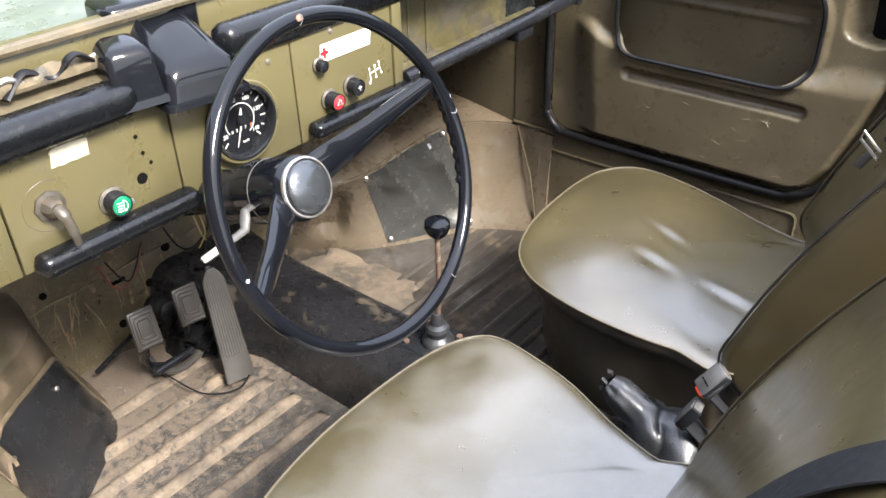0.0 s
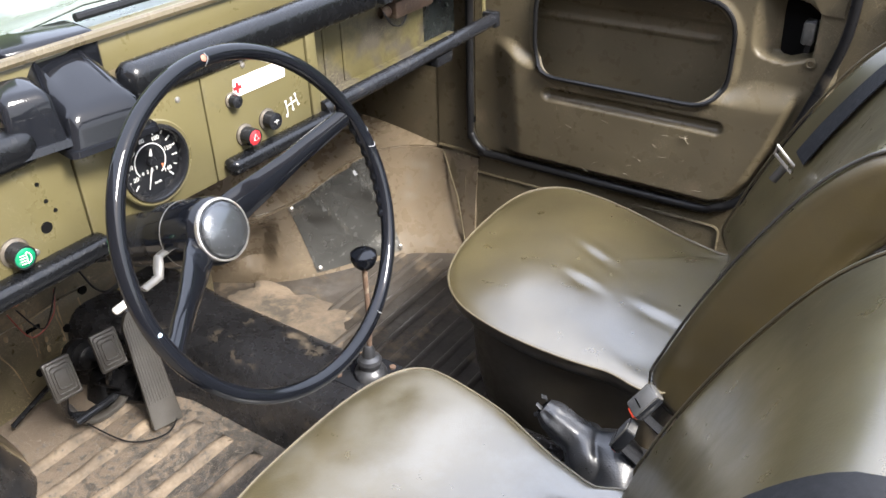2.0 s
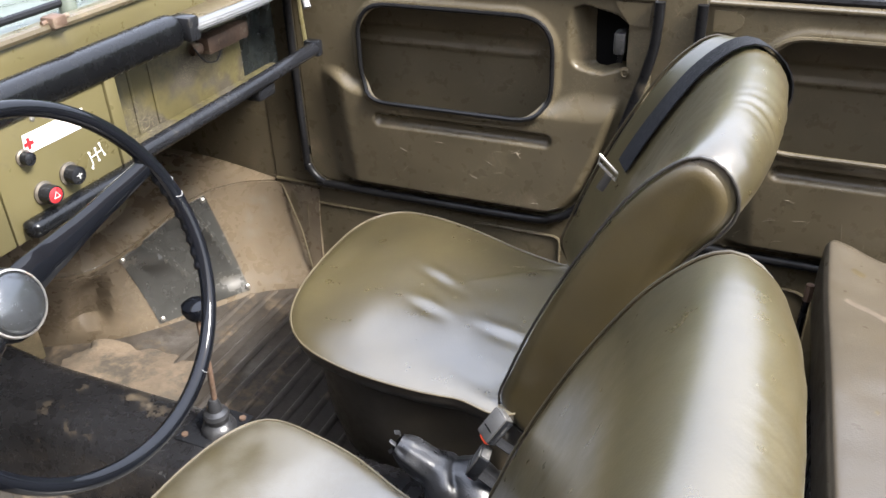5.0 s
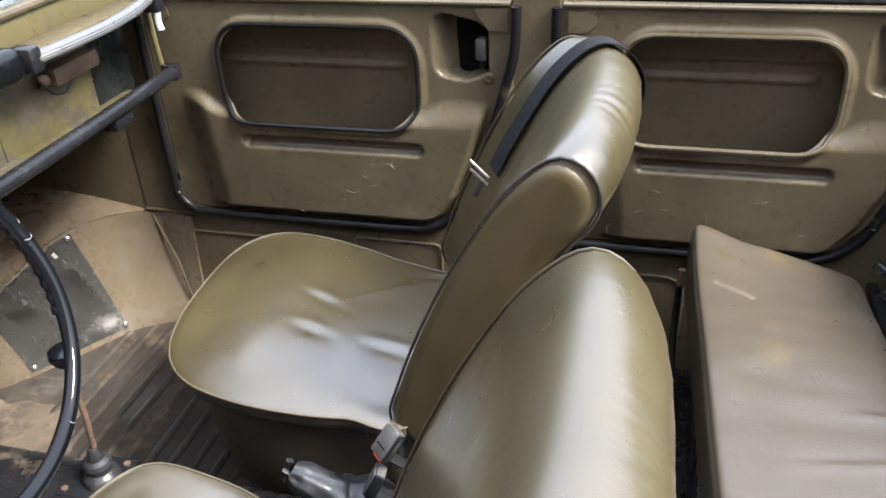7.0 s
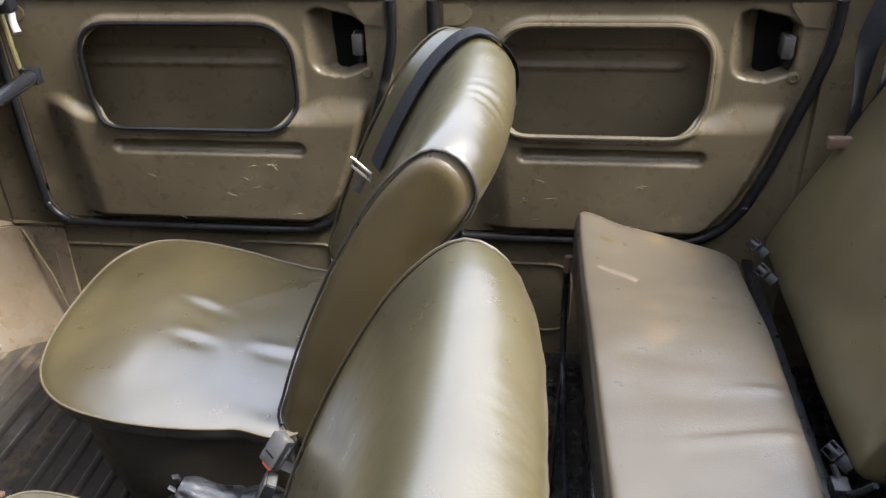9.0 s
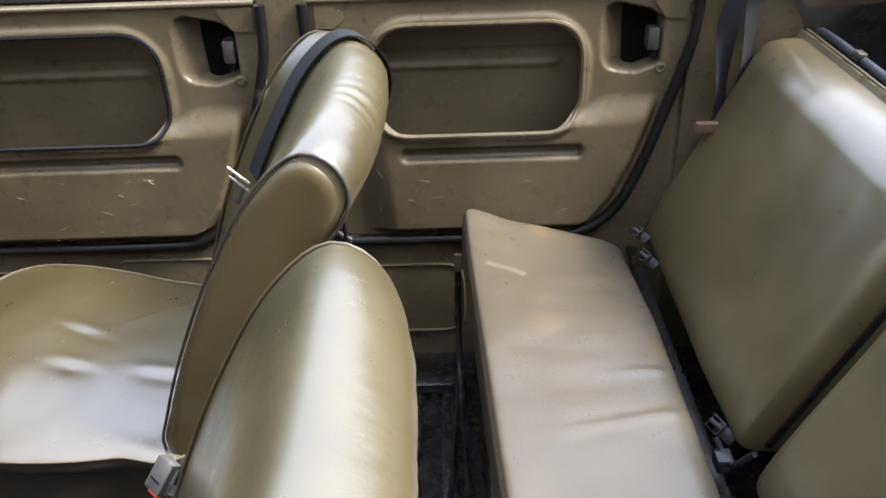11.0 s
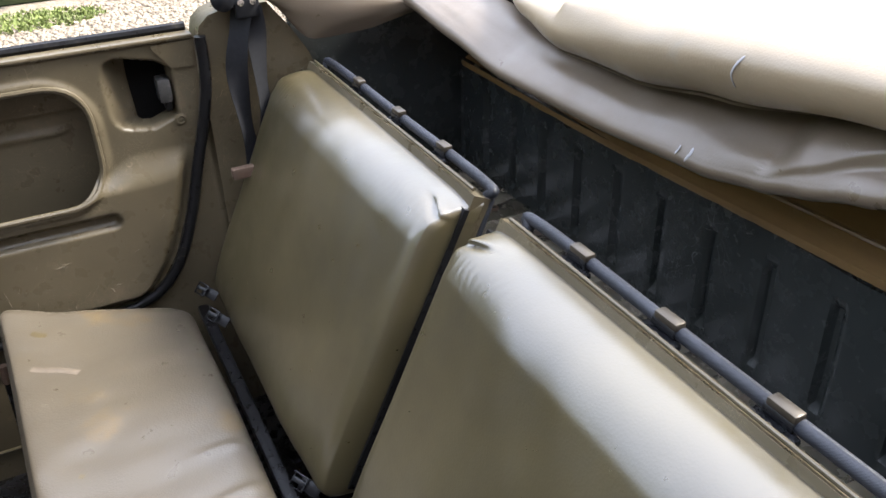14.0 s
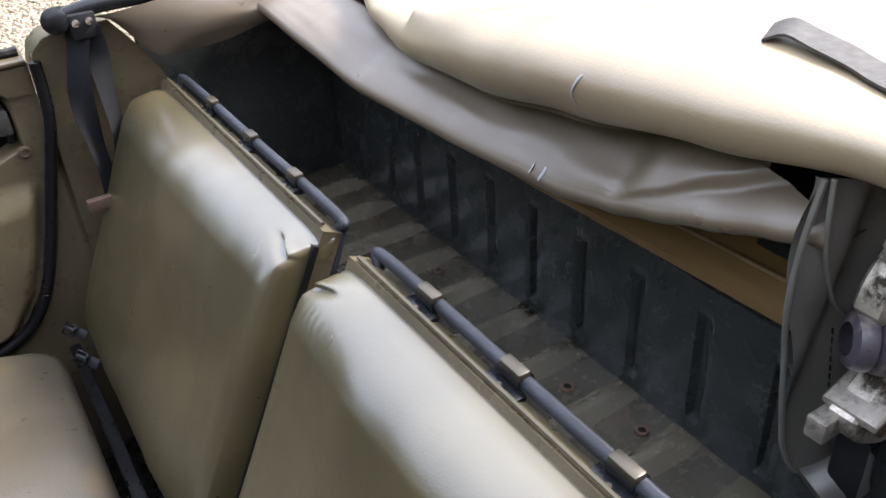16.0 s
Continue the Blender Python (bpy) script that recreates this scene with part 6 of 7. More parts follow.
def front_seat(dx, dy, label, strap, plan_points, wing, half, hollow, fat, dents):
    """A seat on a plan of its cushion; dx moves its back along the car, dy is the back's middle line."""
    ob = thing("front_seat", (dx - 0.22, dy, 0.0), label, "car seat", "front seats")
    edge = even([Vector((p.x, p.y)) for p in spline([(*p, 0) for p in plan_points], 8, closed=True)], 128)
    mid_ = sum(edge, Vector((0, 0))) / 128
    rim_z = 0.359

    def plan(grow):
        return inset(edge, -grow)

    rings = [[Vector((p.x + 0.03, p.y, z)) for p in plan(g)] for g, z in ((-0.07, 0.0), (-0.065, 0.06))]
    part("base", loft(rings), M_TUNNEL, ob, "black seat base")
    rings = []
    for g, z, back in ((-0.060, 0.085, 0.035), (-0.045, 0.09, 0.035), (-0.030, 0.17, 0.030), (-0.026, 0.27, 0.024), (-0.024, 0.325, 0.020)):
        rings.append([Vector((p.x + back * smooth_step(-0.1, -0.45, p.x - dx), p.y, z)) for p in plan(g)])
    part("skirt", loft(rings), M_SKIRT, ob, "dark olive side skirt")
    rings = [[Vector((p.x, p.y, rim_z + h)) for p in plan(g)] for g, h in ((-0.040, -0.042), (-0.016, -0.040), (-0.006, -0.030), (-0.001, -0.014), (-0.001, -0.002))]
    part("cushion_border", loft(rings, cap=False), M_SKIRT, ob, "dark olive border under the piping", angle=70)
    rings = []
    for k in range(40):
        t = k / 39
        f = t * t * 0.35 + t * 0.63
        h = 0.017 * (1 - (1 - min(1.0, f * 1.1)) ** 2) + 0.005 * (1 - math.exp(-f / 0.035)) - 0.001
        ring = []
        for p in edge:
            x, y = p.x + (mid_.x - p.x) * f, p.y + (mid_.y - p.y) * f
            calm = smooth_step(0.0, 0.25, f)
            g = 0.0045 * noise.noise(Vector((x * 6, y * 6, dy))) + 0.0011 * noise.noise(Vector((x * 17, y * 13, dy + 3)))
            # the cover sags in soft dents where one sits, and dips towards the backrest
            g -= 0.012 * smooth_step(-0.22, 0.0, x - dx)
            for cx, cy, long_, lean in dents:
                ax, ay = x - dx - cx, y - dy - cy
                across = ay - lean * ax
                g += 0.0021 * math.exp(-(ax / long_) ** 2) * (math.exp(-((across - 0.012) / 0.013) ** 2) - math.exp(-((across + 0.010) / 0.014) ** 2))
            ring.append(Vector((x, y, rim_z + h + g * calm)))
        rings.append(ring)
    part("cushion", loft(rings), M_VINYL if strap > 0 else M_WORN, ob, angle=80)
    part("piping", tube([Vector((p.x, p.y, rim_z)) for p in plan(0.001)], 0.0020, 8, closed=True), M_PIPING, ob, "pale worn piping")
    # backrest: one leaf-shaped side profile carried across the seat, puffed out behind and over the top
    prof = even([Vector((p.x, p.y)) for p in spline([(a, b, 0) for a, b in BACK_SIDE], 8, closed=True)], 84)

    def section(y, d, drop):
        out = []
        s_ = (y - dy) / half
        puff = max(0.0, 1 - s_ * s_) ** 0.6
        for p in inset(prof, d):
            rear = smooth_step(-0.015, 0.055, p.x - (0.05 + (p.y - 0.31) * 0.415))
            high = smooth_step(0.30, 0.58, p.y)
            out.append(Vector((p.x + dx + wing * max(0.0, (s_ - 0.5) / 0.5) ** 1.6 + fat * rear * puff * high + hollow * (1 - rear) * puff * smooth_step(0.36, 0.5, p.y), y,
                               p.y + 0.010 * puff * smooth_step(0.70, 0.85, p.y) - drop * smooth_step(0.55, 0.86, p.y))))
        return out

    def lift(s):
        return 0.010 * smooth_step(0.965, 1.0, abs(s))
    rings = []
    for s in [-1.0, -0.994, -0.988, -0.98, -0.97, -0.955] + [-0.94 + 1.88 * k / 70 for k in range(71)] + [0.955, 0.97, 0.98, 0.988, 0.994, 1.0]:
        calm = smooth_step(1.0, 0.90, abs(s))
        out = []
        for q in section(dy + half * s, lift(s), 0.012 * abs(s) ** 6):
            g = (0.0035 * noise.noise(q * 7) + 0.0009 * noise.noise(Vector((q.x * 20, q.y * 26, q.z * 20)))) * calm
            # short gathers across the top roll, long drag lines behind
            top_ = math.exp(-((q.z - 0.83) / 0.045) ** 2)
            g += 0.0011 * math.sin(q.y * 260 + 14 * noise.noise(q * 8)) * calm * top_ * max(0.0, 0.2 + 1.6 * noise.noise(Vector((q.y * 9, q.x * 12, 2))))
            g += 0.0006 * math.sin((q.y * 0.8 + q.z) * 95 + 4 * noise.noise(q * 6)) * calm * smooth_step(0.26, 0.33, q.x - dx) * smooth_step(0.5, 0.7, q.z)
            out.append(q + Vector((g, 0, g * 0.7)))
        rings.append(out)
    part("backrest", loft(rings), M_VINYL, ob, angle=80)
    for s in (-0.985, 0.985):
        pts = section(dy + half * s, -0.0015, 0.012)
        part("piping", tube(pts, 0.0024, 8, closed=True), M_PIPEDARK if strap > 0 and s < 0 else M_PIPEOLIVE, ob)
    near = dy - half
    bm = loft([[p + Vector((0, -off, 0)) for p in section(near, d, 0.012)] for d, off in ((0.007, 0.0), (0.011, 0.004), (0.017, 0.007), (0.024, 0.008))], cap=False)
    bm.verts.ensure_lookup_table()
    bm.faces.new([bm.verts[252 + k] for k in range(84)])
    part("side_panel", bm, M_SIDE, ob, "browner vinyl side panel", angle=60)
    part("side_hinge", lathe([(0.035, 0), (0.035, 0.012), (0.028, 0.016), (0.0001, 0.017)], aimed((dx + 0.05, dy + half, 0.33), (0, 1, 0)), 20), M_BLACK, ob)
    st = thing("seat_belt", (dx + 0.10, dy + 0.16 * strap, 0.60), "black webbing belt with a steel tongue hung over the backrest", "seat belt", "front seat belts")
    # the webbing hugs the backrest from its front edge over the top and down behind
    first = min((k for k in range(84) if prof[k].x < 0.12 and prof[k].y > 0.45), key=lambda k: abs(prof[k].y - 0.595))
    last = min((k for k in range(84) if prof[k].x > 0.16 and prof[k].y < 0.80), key=lambda k: abs(prof[k].y - 0.58))
    rings = []
    for k in range(first, last - 1, -1):
        t = (first - k) / (first - last)
        yc = dy + (0.185 - 0.03 * smooth_step(0.0, 0.75, t) if strap > 0 else -0.134)
        edge_ = []
        for e in (-0.024, 0.024):
            s_ = max(-0.995, min(0.995, (yc + e - dy) / half))
            edge_.append([section(dy + half * s_, lift(s_) - d, 0.012 * abs(s_) ** 6)[k] + Vector((0, yc + e - dy - half * s_, 0)) for d in (0.0075, 0.0095)])
        rings.append([edge_[0][0], edge_[1][0], edge_[1][1], edge_[0][1]])
    end_ = list(rings[-1])
    for t in (0.35, 1.0):
        rings.append([p.lerp(Vector((dx + 0.24, p.y, 0.01)), t) for p in end_])
    foot = sum(rings[0], Vector()) / 4 + Vector((-0.010, 0, 0.0))
    part("webbing", loft(rings), M_STRAP, st)
    loop_ = [foot + Vector(p) for p in ((-0.030, -0.016, 0.024), (0.006, -0.022, -0.006), (0.004, -0.020, -0.022), (-0.032, -0.014, 0.006))]
    part("tongue", tube(loop_, 0.0030, 8, closed=True), M_STEEL, st, "worn steel belt tongue")
    part("plate", tube([loop_[2].lerp(loop_[3], 0.35), foot + Vector((-0.026, -0.020, -0.046))], 0.008, 8, flat=0.2, up=(0, 1, 0)), M_LEVER, st)
    return ob


M_PIPEOLIVE = material("olive_piping", (0.040, 0.032, 0.017), 0.4, vary=0.2, scale=60, bump=0.02)
M_WORN = material("worn_olive_vinyl", (0.050, 0.041, 0.021), 0.30, vary=0.3, scale=8, bump=0.06, grain=420, leather=0.12, rough_vary=0.04, coat=0.55, spec=0.95, grit=(0.064, 0.057, 0.040), grit_at=0.50, grit_scale=5, grit_rough=0.36)
M_SIDE = material("brown_side_vinyl", (0.046, 0.035, 0.015), 0.40, vary=0.25, scale=9, bump=0.05, leather=0.12)
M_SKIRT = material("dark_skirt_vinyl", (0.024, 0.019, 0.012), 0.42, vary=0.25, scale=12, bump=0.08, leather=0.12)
BACK_SIDE = [(-0.022, 0.365), (0.02, 0.312), (0.09, 0.315), (0.135, 0.40), (0.162, 0.50), (0.197, 0.62), (0.238, 0.705), (0.271, 0.748), (0.287, 0.785), (0.281, 0.820), (0.260, 0.845), (0.232, 0.852), (0.198, 0.832), (0.151, 0.778), (0.099, 0.687), (0.053, 0.59), (0.015, 0.50), (-0.008, 0.43)]
front_seat(0.0, 0.875, "olive vinyl passenger seat with pale piping", 1,
           [(0.02, 0.632), (-0.10, 0.605), (-0.20, 0.598), (-0.31, 0.607), (-0.41, 0.638), (-0.478, 0.70), (-0.518, 0.80), (-0.534, 0.93), (-0.532, 1.05), (-0.505, 1.125), (-0.45, 1.163), (-0.36, 1.160), (-0.25, 1.13), (-0.15, 1.092), (-0.05, 1.065), (0.02, 1.05)], -0.050, 0.262, 0.034, 0.040, ((-0.255, 0.033, 0.050, -0.45), (-0.240, -0.066, 0.040, -0.33), (-0.075, -0.085, 0.045, -0.05)))
front_seat(0.064, 0.140, "olive vinyl driver's seat, shiny and worn", -1,
           [(0.06, 0.345), (-0.01, 0.362), (-0.09, 0.385), (-0.185, 0.423), (-0.262, 0.441), (-0.335, 0.450), (-0.375, 0.436), (-0.403, 0.392), (-0.421, 0.315), (-0.427, 0.20), (-0.423, 0.085), (-0.40, -0.035), (-0.36, -0.10), (-0.29, -0.13), (-0.20, -0.135), (-0.10, -0.115), (0.06, -0.08)], 0.0, 0.265, 0.024, 0.042, ((-0.10, 0.05, 0.07, 0.6),))

# ---------------------------------------------------------------- rear bench
bench = thing("rear_bench", (0.62, 0.55, 0.12), "brownish olive vinyl rear bench cushion, saggy and worn", "bench seat")


BENCH = spline([(0.470, 0, 0.205), (0.446, 0, 0.225), (0.437, 0, 0.300), (0.438, 0, 0.374), (0.443, 0, 0.396), (0.460, 0, 0.4055), (0.530, 0, 0.407), (0.610, 0, 0.408), (0.700, 0, 0.405), (0.752, 0, 0.398), (0.776, 0, 0.372), (0.778, 0, 0.300), (0.770, 0, 0.210)], 8)


def bench_at(u, v):
    y0, y1 = -0.14, 1.264
    y = y0 + (y1 - y0) * u
    i = v * (len(BENCH) - 1)
    k = min(int(i), len(BENCH) - 2)
    f = BENCH[k].lerp(BENCH[k + 1], i - k)
    e = min(y - y0, y1 - y)
    q = 1 - min(1.0, e / 0.03)
    g = 1 - 0.045 * q ** 2.5
    mid_ = Vector((0.607, 0, 0.30))
    p = mid_ + (f - mid_) * g
    p.x += (y1 - y) * 0.05 * smooth_step(0.62, 0.45, p.x)
    back = min(1.0, max(0.0, (f.x - 0.435) / 0.33))     # the far end tapers and sags towards the hinge
    y -= 0.060 * back * smooth_step(0.55, 1.26, y)
    p.z -= 0.040 * back * smooth_step(0.85, 1.20, y) * smooth_step(0.25, 0.36, f.z)
    top = smooth_step(0.36, 0.40, f.z)
    p.z += top * (0.006 * noise.noise(Vector((p.x * 5, y * 4, 2))) + 0.0022 * noise.noise(Vector((p.x * 13, y * 18, 6))))
    p.z -= 0.014 * top * smooth_step(1.24, 1.0, y) * smooth_step(0.80, 0.5, p.x)
    p.z += 0.016 * top * smooth_step(1.13, 1.25, y) * smooth_step(0.56, 0.45, p.x)
    # two soft cross creases towards the hinge
    p.z += 0.004 * top * math.exp(-((y - 0.60 - 0.15 * (p.x - 0.6)) / 0.010) ** 2) * smooth_step(0.52, 0.70, p.x)
    p.z += 0.003 * top * math.exp(-((y - 0.72) / 0.008) ** 2) * smooth_step(0.64, 0.74, p.x)
    return p + Vector((0, y, 0))


bm = sheet(bench_at, 180, 96)
for u in (0.0, 1.0):
    bm.faces.new([bm.verts.new(bench_at(u, k / 48)) for k in range(49)])
part("cushion", bm, M_BENCH, bench, angle=60)
M_SMEAR = material("pale_pink_smear", (0.088, 0.070, 0.050), 0.5, vary=0.3, scale=80, bump=0)
M_STAIN = material("brown_stain", (0.052, 0.040, 0.018), 0.35, vary=0.3, scale=60, bump=0)


def on_bench(x, y):
    u = (y + 0.14) / 1.404
    v = min((abs(bench_at(u, k / 120).x - x) + 10 * (k < 40 or k > 90), k / 120) for k in range(121))[1]
    return bench_at(u, v) + Vector((0, 0, 0.0004))


for pts, w, mat, label in (((( 0.487, 1.088), (0.505, 1.078), (0.530, 1.073), (0.558, 1.055)), 0.007, M_SMEAR, "pale smear"), (((0.492, 1.192), (0.505, 1.186), (0.520, 1.184)), 0.006, M_STAIN, "brown stain"), (((0.531, 0.776), (0.536, 0.772)), 0.004, M_STAIN, "small dark spot")):
    part("mark", tube(spline([on_bench(*p) for p in pts], 6), w, 8, flat=0.05, up=(0, 0, 1)), mat, bench, label)
part("support", box(0.47, 0.77, -0.1, 1.24, 0.02, 0.205, 0.006), M_TUNNEL, bench, "black bench support")
fr = thing("bench_frame", (0.43, 0.9, 0.02), "thin black tubular frame in front of the bench", "frame")
part("front_tube", tube(spline([(0.428, 1.20, 0.30), (0.425, 1.19, 0.20), (0.428, 1.05, 0.10), (0.436, 0.75, 0.09), (0.448, 0.35, 0.09)], 6), 0.007, 8), M_BLACK, fr)
part("cross_tube", tube([(0.428, 1.16, 0.10), (0.40, 0.80, 0.02)], 0.006, 8), M_BLACK, fr)
part("tip", tube([(0.428, 1.20, 0.298), (0.429, 1.203, 0.335)], 0.0085, 8), M_RUST, fr)

# ---------------------------------------------------------------- rear backrests
M_REARVINYL = material("dusty_olive_vinyl", (0.045, 0.0365, 0.0175), 0.32, vary=0.36, scale=9, bump=0.04, grain=420, leather=0.11, rough_vary=0.05, coat=0.45, spec=0.92)


def rear_back(y0, y1, name_label, pucker):
    ob = thing("folding_seat", (0.83, (y0 + y1) / 2, 0.36), name_label, "folding seat", "folding rear seats")
    prof = spline([(0.895, 0, 0.335), (0.855, 0, 0.338), (0.838, 0, 0.362), (0.872, 0, 0.450), (0.935, 0, 0.580), (0.993, 0, 0.703), (1.011, 0, 0.737), (1.036, 0, 0.760), (1.064, 0, 0.769), (1.092, 0, 0.768), (1.112, 0, 0.764)], 10)
    b0, b1 = Vector((0.905, 0, 0.338)), Vector((1.113, 0, 0.770))
    up = (b1 - b0).normalized()
    nrm = Vector((-up.z, 0, up.x))

    def front(u, v):
        y = y0 + (y1 - y0) * u
        e = min(u, 1 - u) * (y1 - y0)
        i = v * (len(prof) - 1)
        k = min(int(i), len(prof) - 2)
        f = prof[k].lerp(prof[k + 1], i - k)
        s = max(0.0, min((b1 - b0).length, (f - b0).dot(up)))
        b = b0 + up * s
        q = 1 - min(1.0, e / 0.034)
        lift = min(1.0, e / 0.0035) * (0.72 + 0.28 * (1 - q ** 2.4) ** 0.5)     # boxed sides, then a soft roll
        ear = math.exp(-((v - 0.70) / 0.07) ** 2)                                   # the upper corners stay sharp
        p = b + (f - b) * (lift + (min(1.0, e / 0.0035) - lift) * 0.85 * ear)
        p -= up * 0.007 * (1 - min(1.0, e / 0.06)) ** 2 * smooth_step(0.50, 0.72, v) * (1 - smooth_step(0.86, 1.0, v))
        body = smooth_step(0.0, 0.05, e) * smooth_step(0.02, 0.2, v) * (1 - smooth_step(0.85, 1.0, v))
        bulge = 0.012 * smooth_step(0.0, 0.2, e) * math.sin(math.pi * min(1, max(0, v))) + body * (0.005 * noise.noise(Vector((y * 4, s * 5, y0))) + 0.0016 * noise.noise(Vector((y * 16, s * 11, y0))))
        for cu, cv in pucker:
            dy_, ds = (u - cu) * (y1 - y0), (v - cv) * 0.62
            along_, off = dy_ * 0.85 + ds * 0.53, ds * 0.85 - dy_ * 0.53
            if cu > 0.5:
                along_, off = dy_ * 0.85 - ds * 0.53, ds * 0.85 + dy_ * 0.53
            bulge -= 0.009 * math.exp(-(off / 0.012) ** 2) * math.exp(-(along_ / 0.030) ** 2)
            bulge += 0.005 * math.exp(-((off - 0.019) / 0.012) ** 2) * math.exp(-(along_ / 0.028) ** 2)
        # fine gathers along the top roll
        bulge += 0.00016 * math.sin(y * 430 + 6 * noise.noise(Vector((y * 20, v * 9, y0)))) * math.exp(-((v - 0.62 - 0.4 * e) / 0.07) ** 2) * smooth_step(0.20, 0.02, e)
        return p + nrm * bulge + Vector((0, y, 0))
    part("cushion", sheet(front, 280, 84), M_REARVINYL, ob, angle=80)
    board = [[Vector((p.x, y, p.z)) for p in (b0 - nrm * 0.010, b0 + nrm * 0.020, b1 + nrm * 0.018, b1 - nrm * 0.010)] for y in (y0 + 0.002, y1 - 0.002)]
    part("board", loft(board), M_OLIVE, ob, "olive steel back board")
    # black strip drawn in as the shade of the gap behind the cushion
    gap = [[Vector((p.x, y, p.z)) for p in (b0 + nrm * 0.019, b0 + nrm * 0.030, b1 + nrm * 0.027 - up * 0.02, b1 + nrm * 0.019 - up * 0.02)] for y in (y0 - 0.0025, y1 + 0.0025)]
    part("gap_shade", loft(gap), M_RUBBER, ob, "black strip standing for the dark gap between cushion and board")
    part("welt", tube([b1 + Vector((-0.010, y0 + 0.015, 0.010)), b1 + Vector((-0.010, y1 - 0.015, 0.010))], 0.0028, 8), M_PIPEOLIVE, ob)
    c = b1 + Vector((0.016, 0, 0.008))
    ya, yb = y0 + 0.010, y1 - 0.02
    low = b0 - nrm * 0.030
    path = [low + Vector((0, ya, 0)), c + Vector((-0.024, ya, -0.060)), c + Vector((-0.006, ya + 0.004, -0.014)), c + Vector((0, ya + 0.022, 0)), c + Vector((0, (ya + yb) / 2, 0)), c + Vector((0, yb - 0.022, 0)), c + Vector((-0.006, yb - 0.004, -0.014)), c + Vector((-0.024, yb, -0.060)), low + Vector((0, yb, 0))]
    part("frame_tube", tube(spline(path, 8), 0.0078, 12), M_TAPE, ob, "blue black taped tube", angle=80)
    return ob, c


M_TAPE = material("blue_black_tape", (0.016, 0.018, 0.024), 0.45, vary=0.3, scale=60, bump=0.5, grain=500, spec=0.3)
tape = M_TAPE.node_tree
wave = tape.nodes.new("ShaderNodeTexWave")
wave.bands_direction = 'DIAGONAL'
wave.inputs["Scale"].default_value, wave.inputs["Distortion"].default_value = 330.0, 0.3
spiral = tape.nodes.new("ShaderNodeBump")
spiral.inputs["Distance"].default_value, spiral.inputs["Strength"].default_value = 0.0012, 0.35
tape.links.new(tape.nodes["Texture Coordinate"].outputs["Object"], wave.inputs["Vector"])
tape.links.new(wave.outputs["Fac"], spiral.inputs["Height"])
tape.links.new(spiral.outputs[0], tape.nodes["Principled BSDF"].inputs["Normal"])
cl_mat = material("bare_clamp_metal", (0.055, 0.047, 0.036), 0.4, metal=0.6, vary=0.3, scale=60, bump=0.1)


def clamp(c, y, parent, wide=0.036):
    k = part("clamp", tube([(c.x, y - wide * 0.4, c.z), (c.x, y + wide * 0.4, c.z)], 0.0104, 12), M_BLACK, parent, "black clamp on the tube")
    part("clamp_top", box(c.x - 0.009, c.x + 0.005, y - wide * 0.42, y + wide * 0.36, c.z + 0.004, c.z + 0.0135, 0.002), cl_mat, k, "worn metal top of the clamp")
    part("tab", box(c.x - 0.030, c.x - 0.006, y - wide * 0.62, y + wide * 0.62, c.z - 0.014, c.z - 0.005, 0.002), M_BLACK, k)
    part("screw", lathe([(0.0045, 0), (0.0045, 0.003), (0.003, 0.0045), (0.0001, 0.0045)], Matrix.Translation((c.x - 0.020, y, c.z - 0.006)), 8), cl_mat, k)


ob, c = rear_back(0.605, 1.272, "olive vinyl rear backrest with puckered corner seams", ((0.040, 0.74),))
for y in (1.085, 0.915, 0.755):
    clamp(c, y, ob)
ob, c = rear_back(-0.14, 0.540, "olive vinyl rear backrest, creased at the top", ((0.965, 0.74),))
for y in (0.408, 0.258, 0.108):
    clamp(c, y, ob, 0.042)

hing = thing("backrest_hinge", (0.80, 0.6, 0.34), "hinge strip with belt buckles, black for the shaded gap between bench and backrests", "hinge strip")
# kept black: the shade of the gap is put into the strip's colour
part("strip", box(0.794, 0.816, -0.10, 1.25, 0.300, 0.318, 0.004), M_RUBBER, hing)
part("bracket", box(0.795, 0.820, 0.560, 0.590, 0.340, 0.365, 0.004), M_BLACK, hing)
part("link", tube(spline([(0.80, 0.60, 0.375), (0.812, 0.575, 0.355), (0.815, 0.55, 0.37), (0.83, 0.53, 0.41)], 5), 0.005, 8), M_BLACK, hing)
for x, y, z in ((0.806, 1.221, 0.372), (0.805, 1.13, 0.365), (0.818, 0.651, 0.352)):
    b_ = thing("lap_belt_buckle", (x, y, z - 0.02), "small dull steel lap belt buckle on a black strap", "belt buckle", "rear belt buckles")
    m = Matrix.Translation((x, y, z)) @ pose(0, 0, 0, 20, -45, 20)
    part("loop", tube([m @ Vector(p) for p in ((-0.011, -0.011, 0), (0.011, -0.011, 0), (0.011, 0.011, 0), (-0.011, 0.011, 0))], 0.0020, 8, closed=True), M_BLACK, b_)
    part("bar", box(-0.003, 0.005, -0.011, 0.011, -0.003, 0.003, 0.001, m=m), M_BLACK, b_)
    part("strap", box(-0.010, 0.010, -0.035, 0.0, -0.008, -0.005, 0.001, m=m), M_RUBBER, b_)

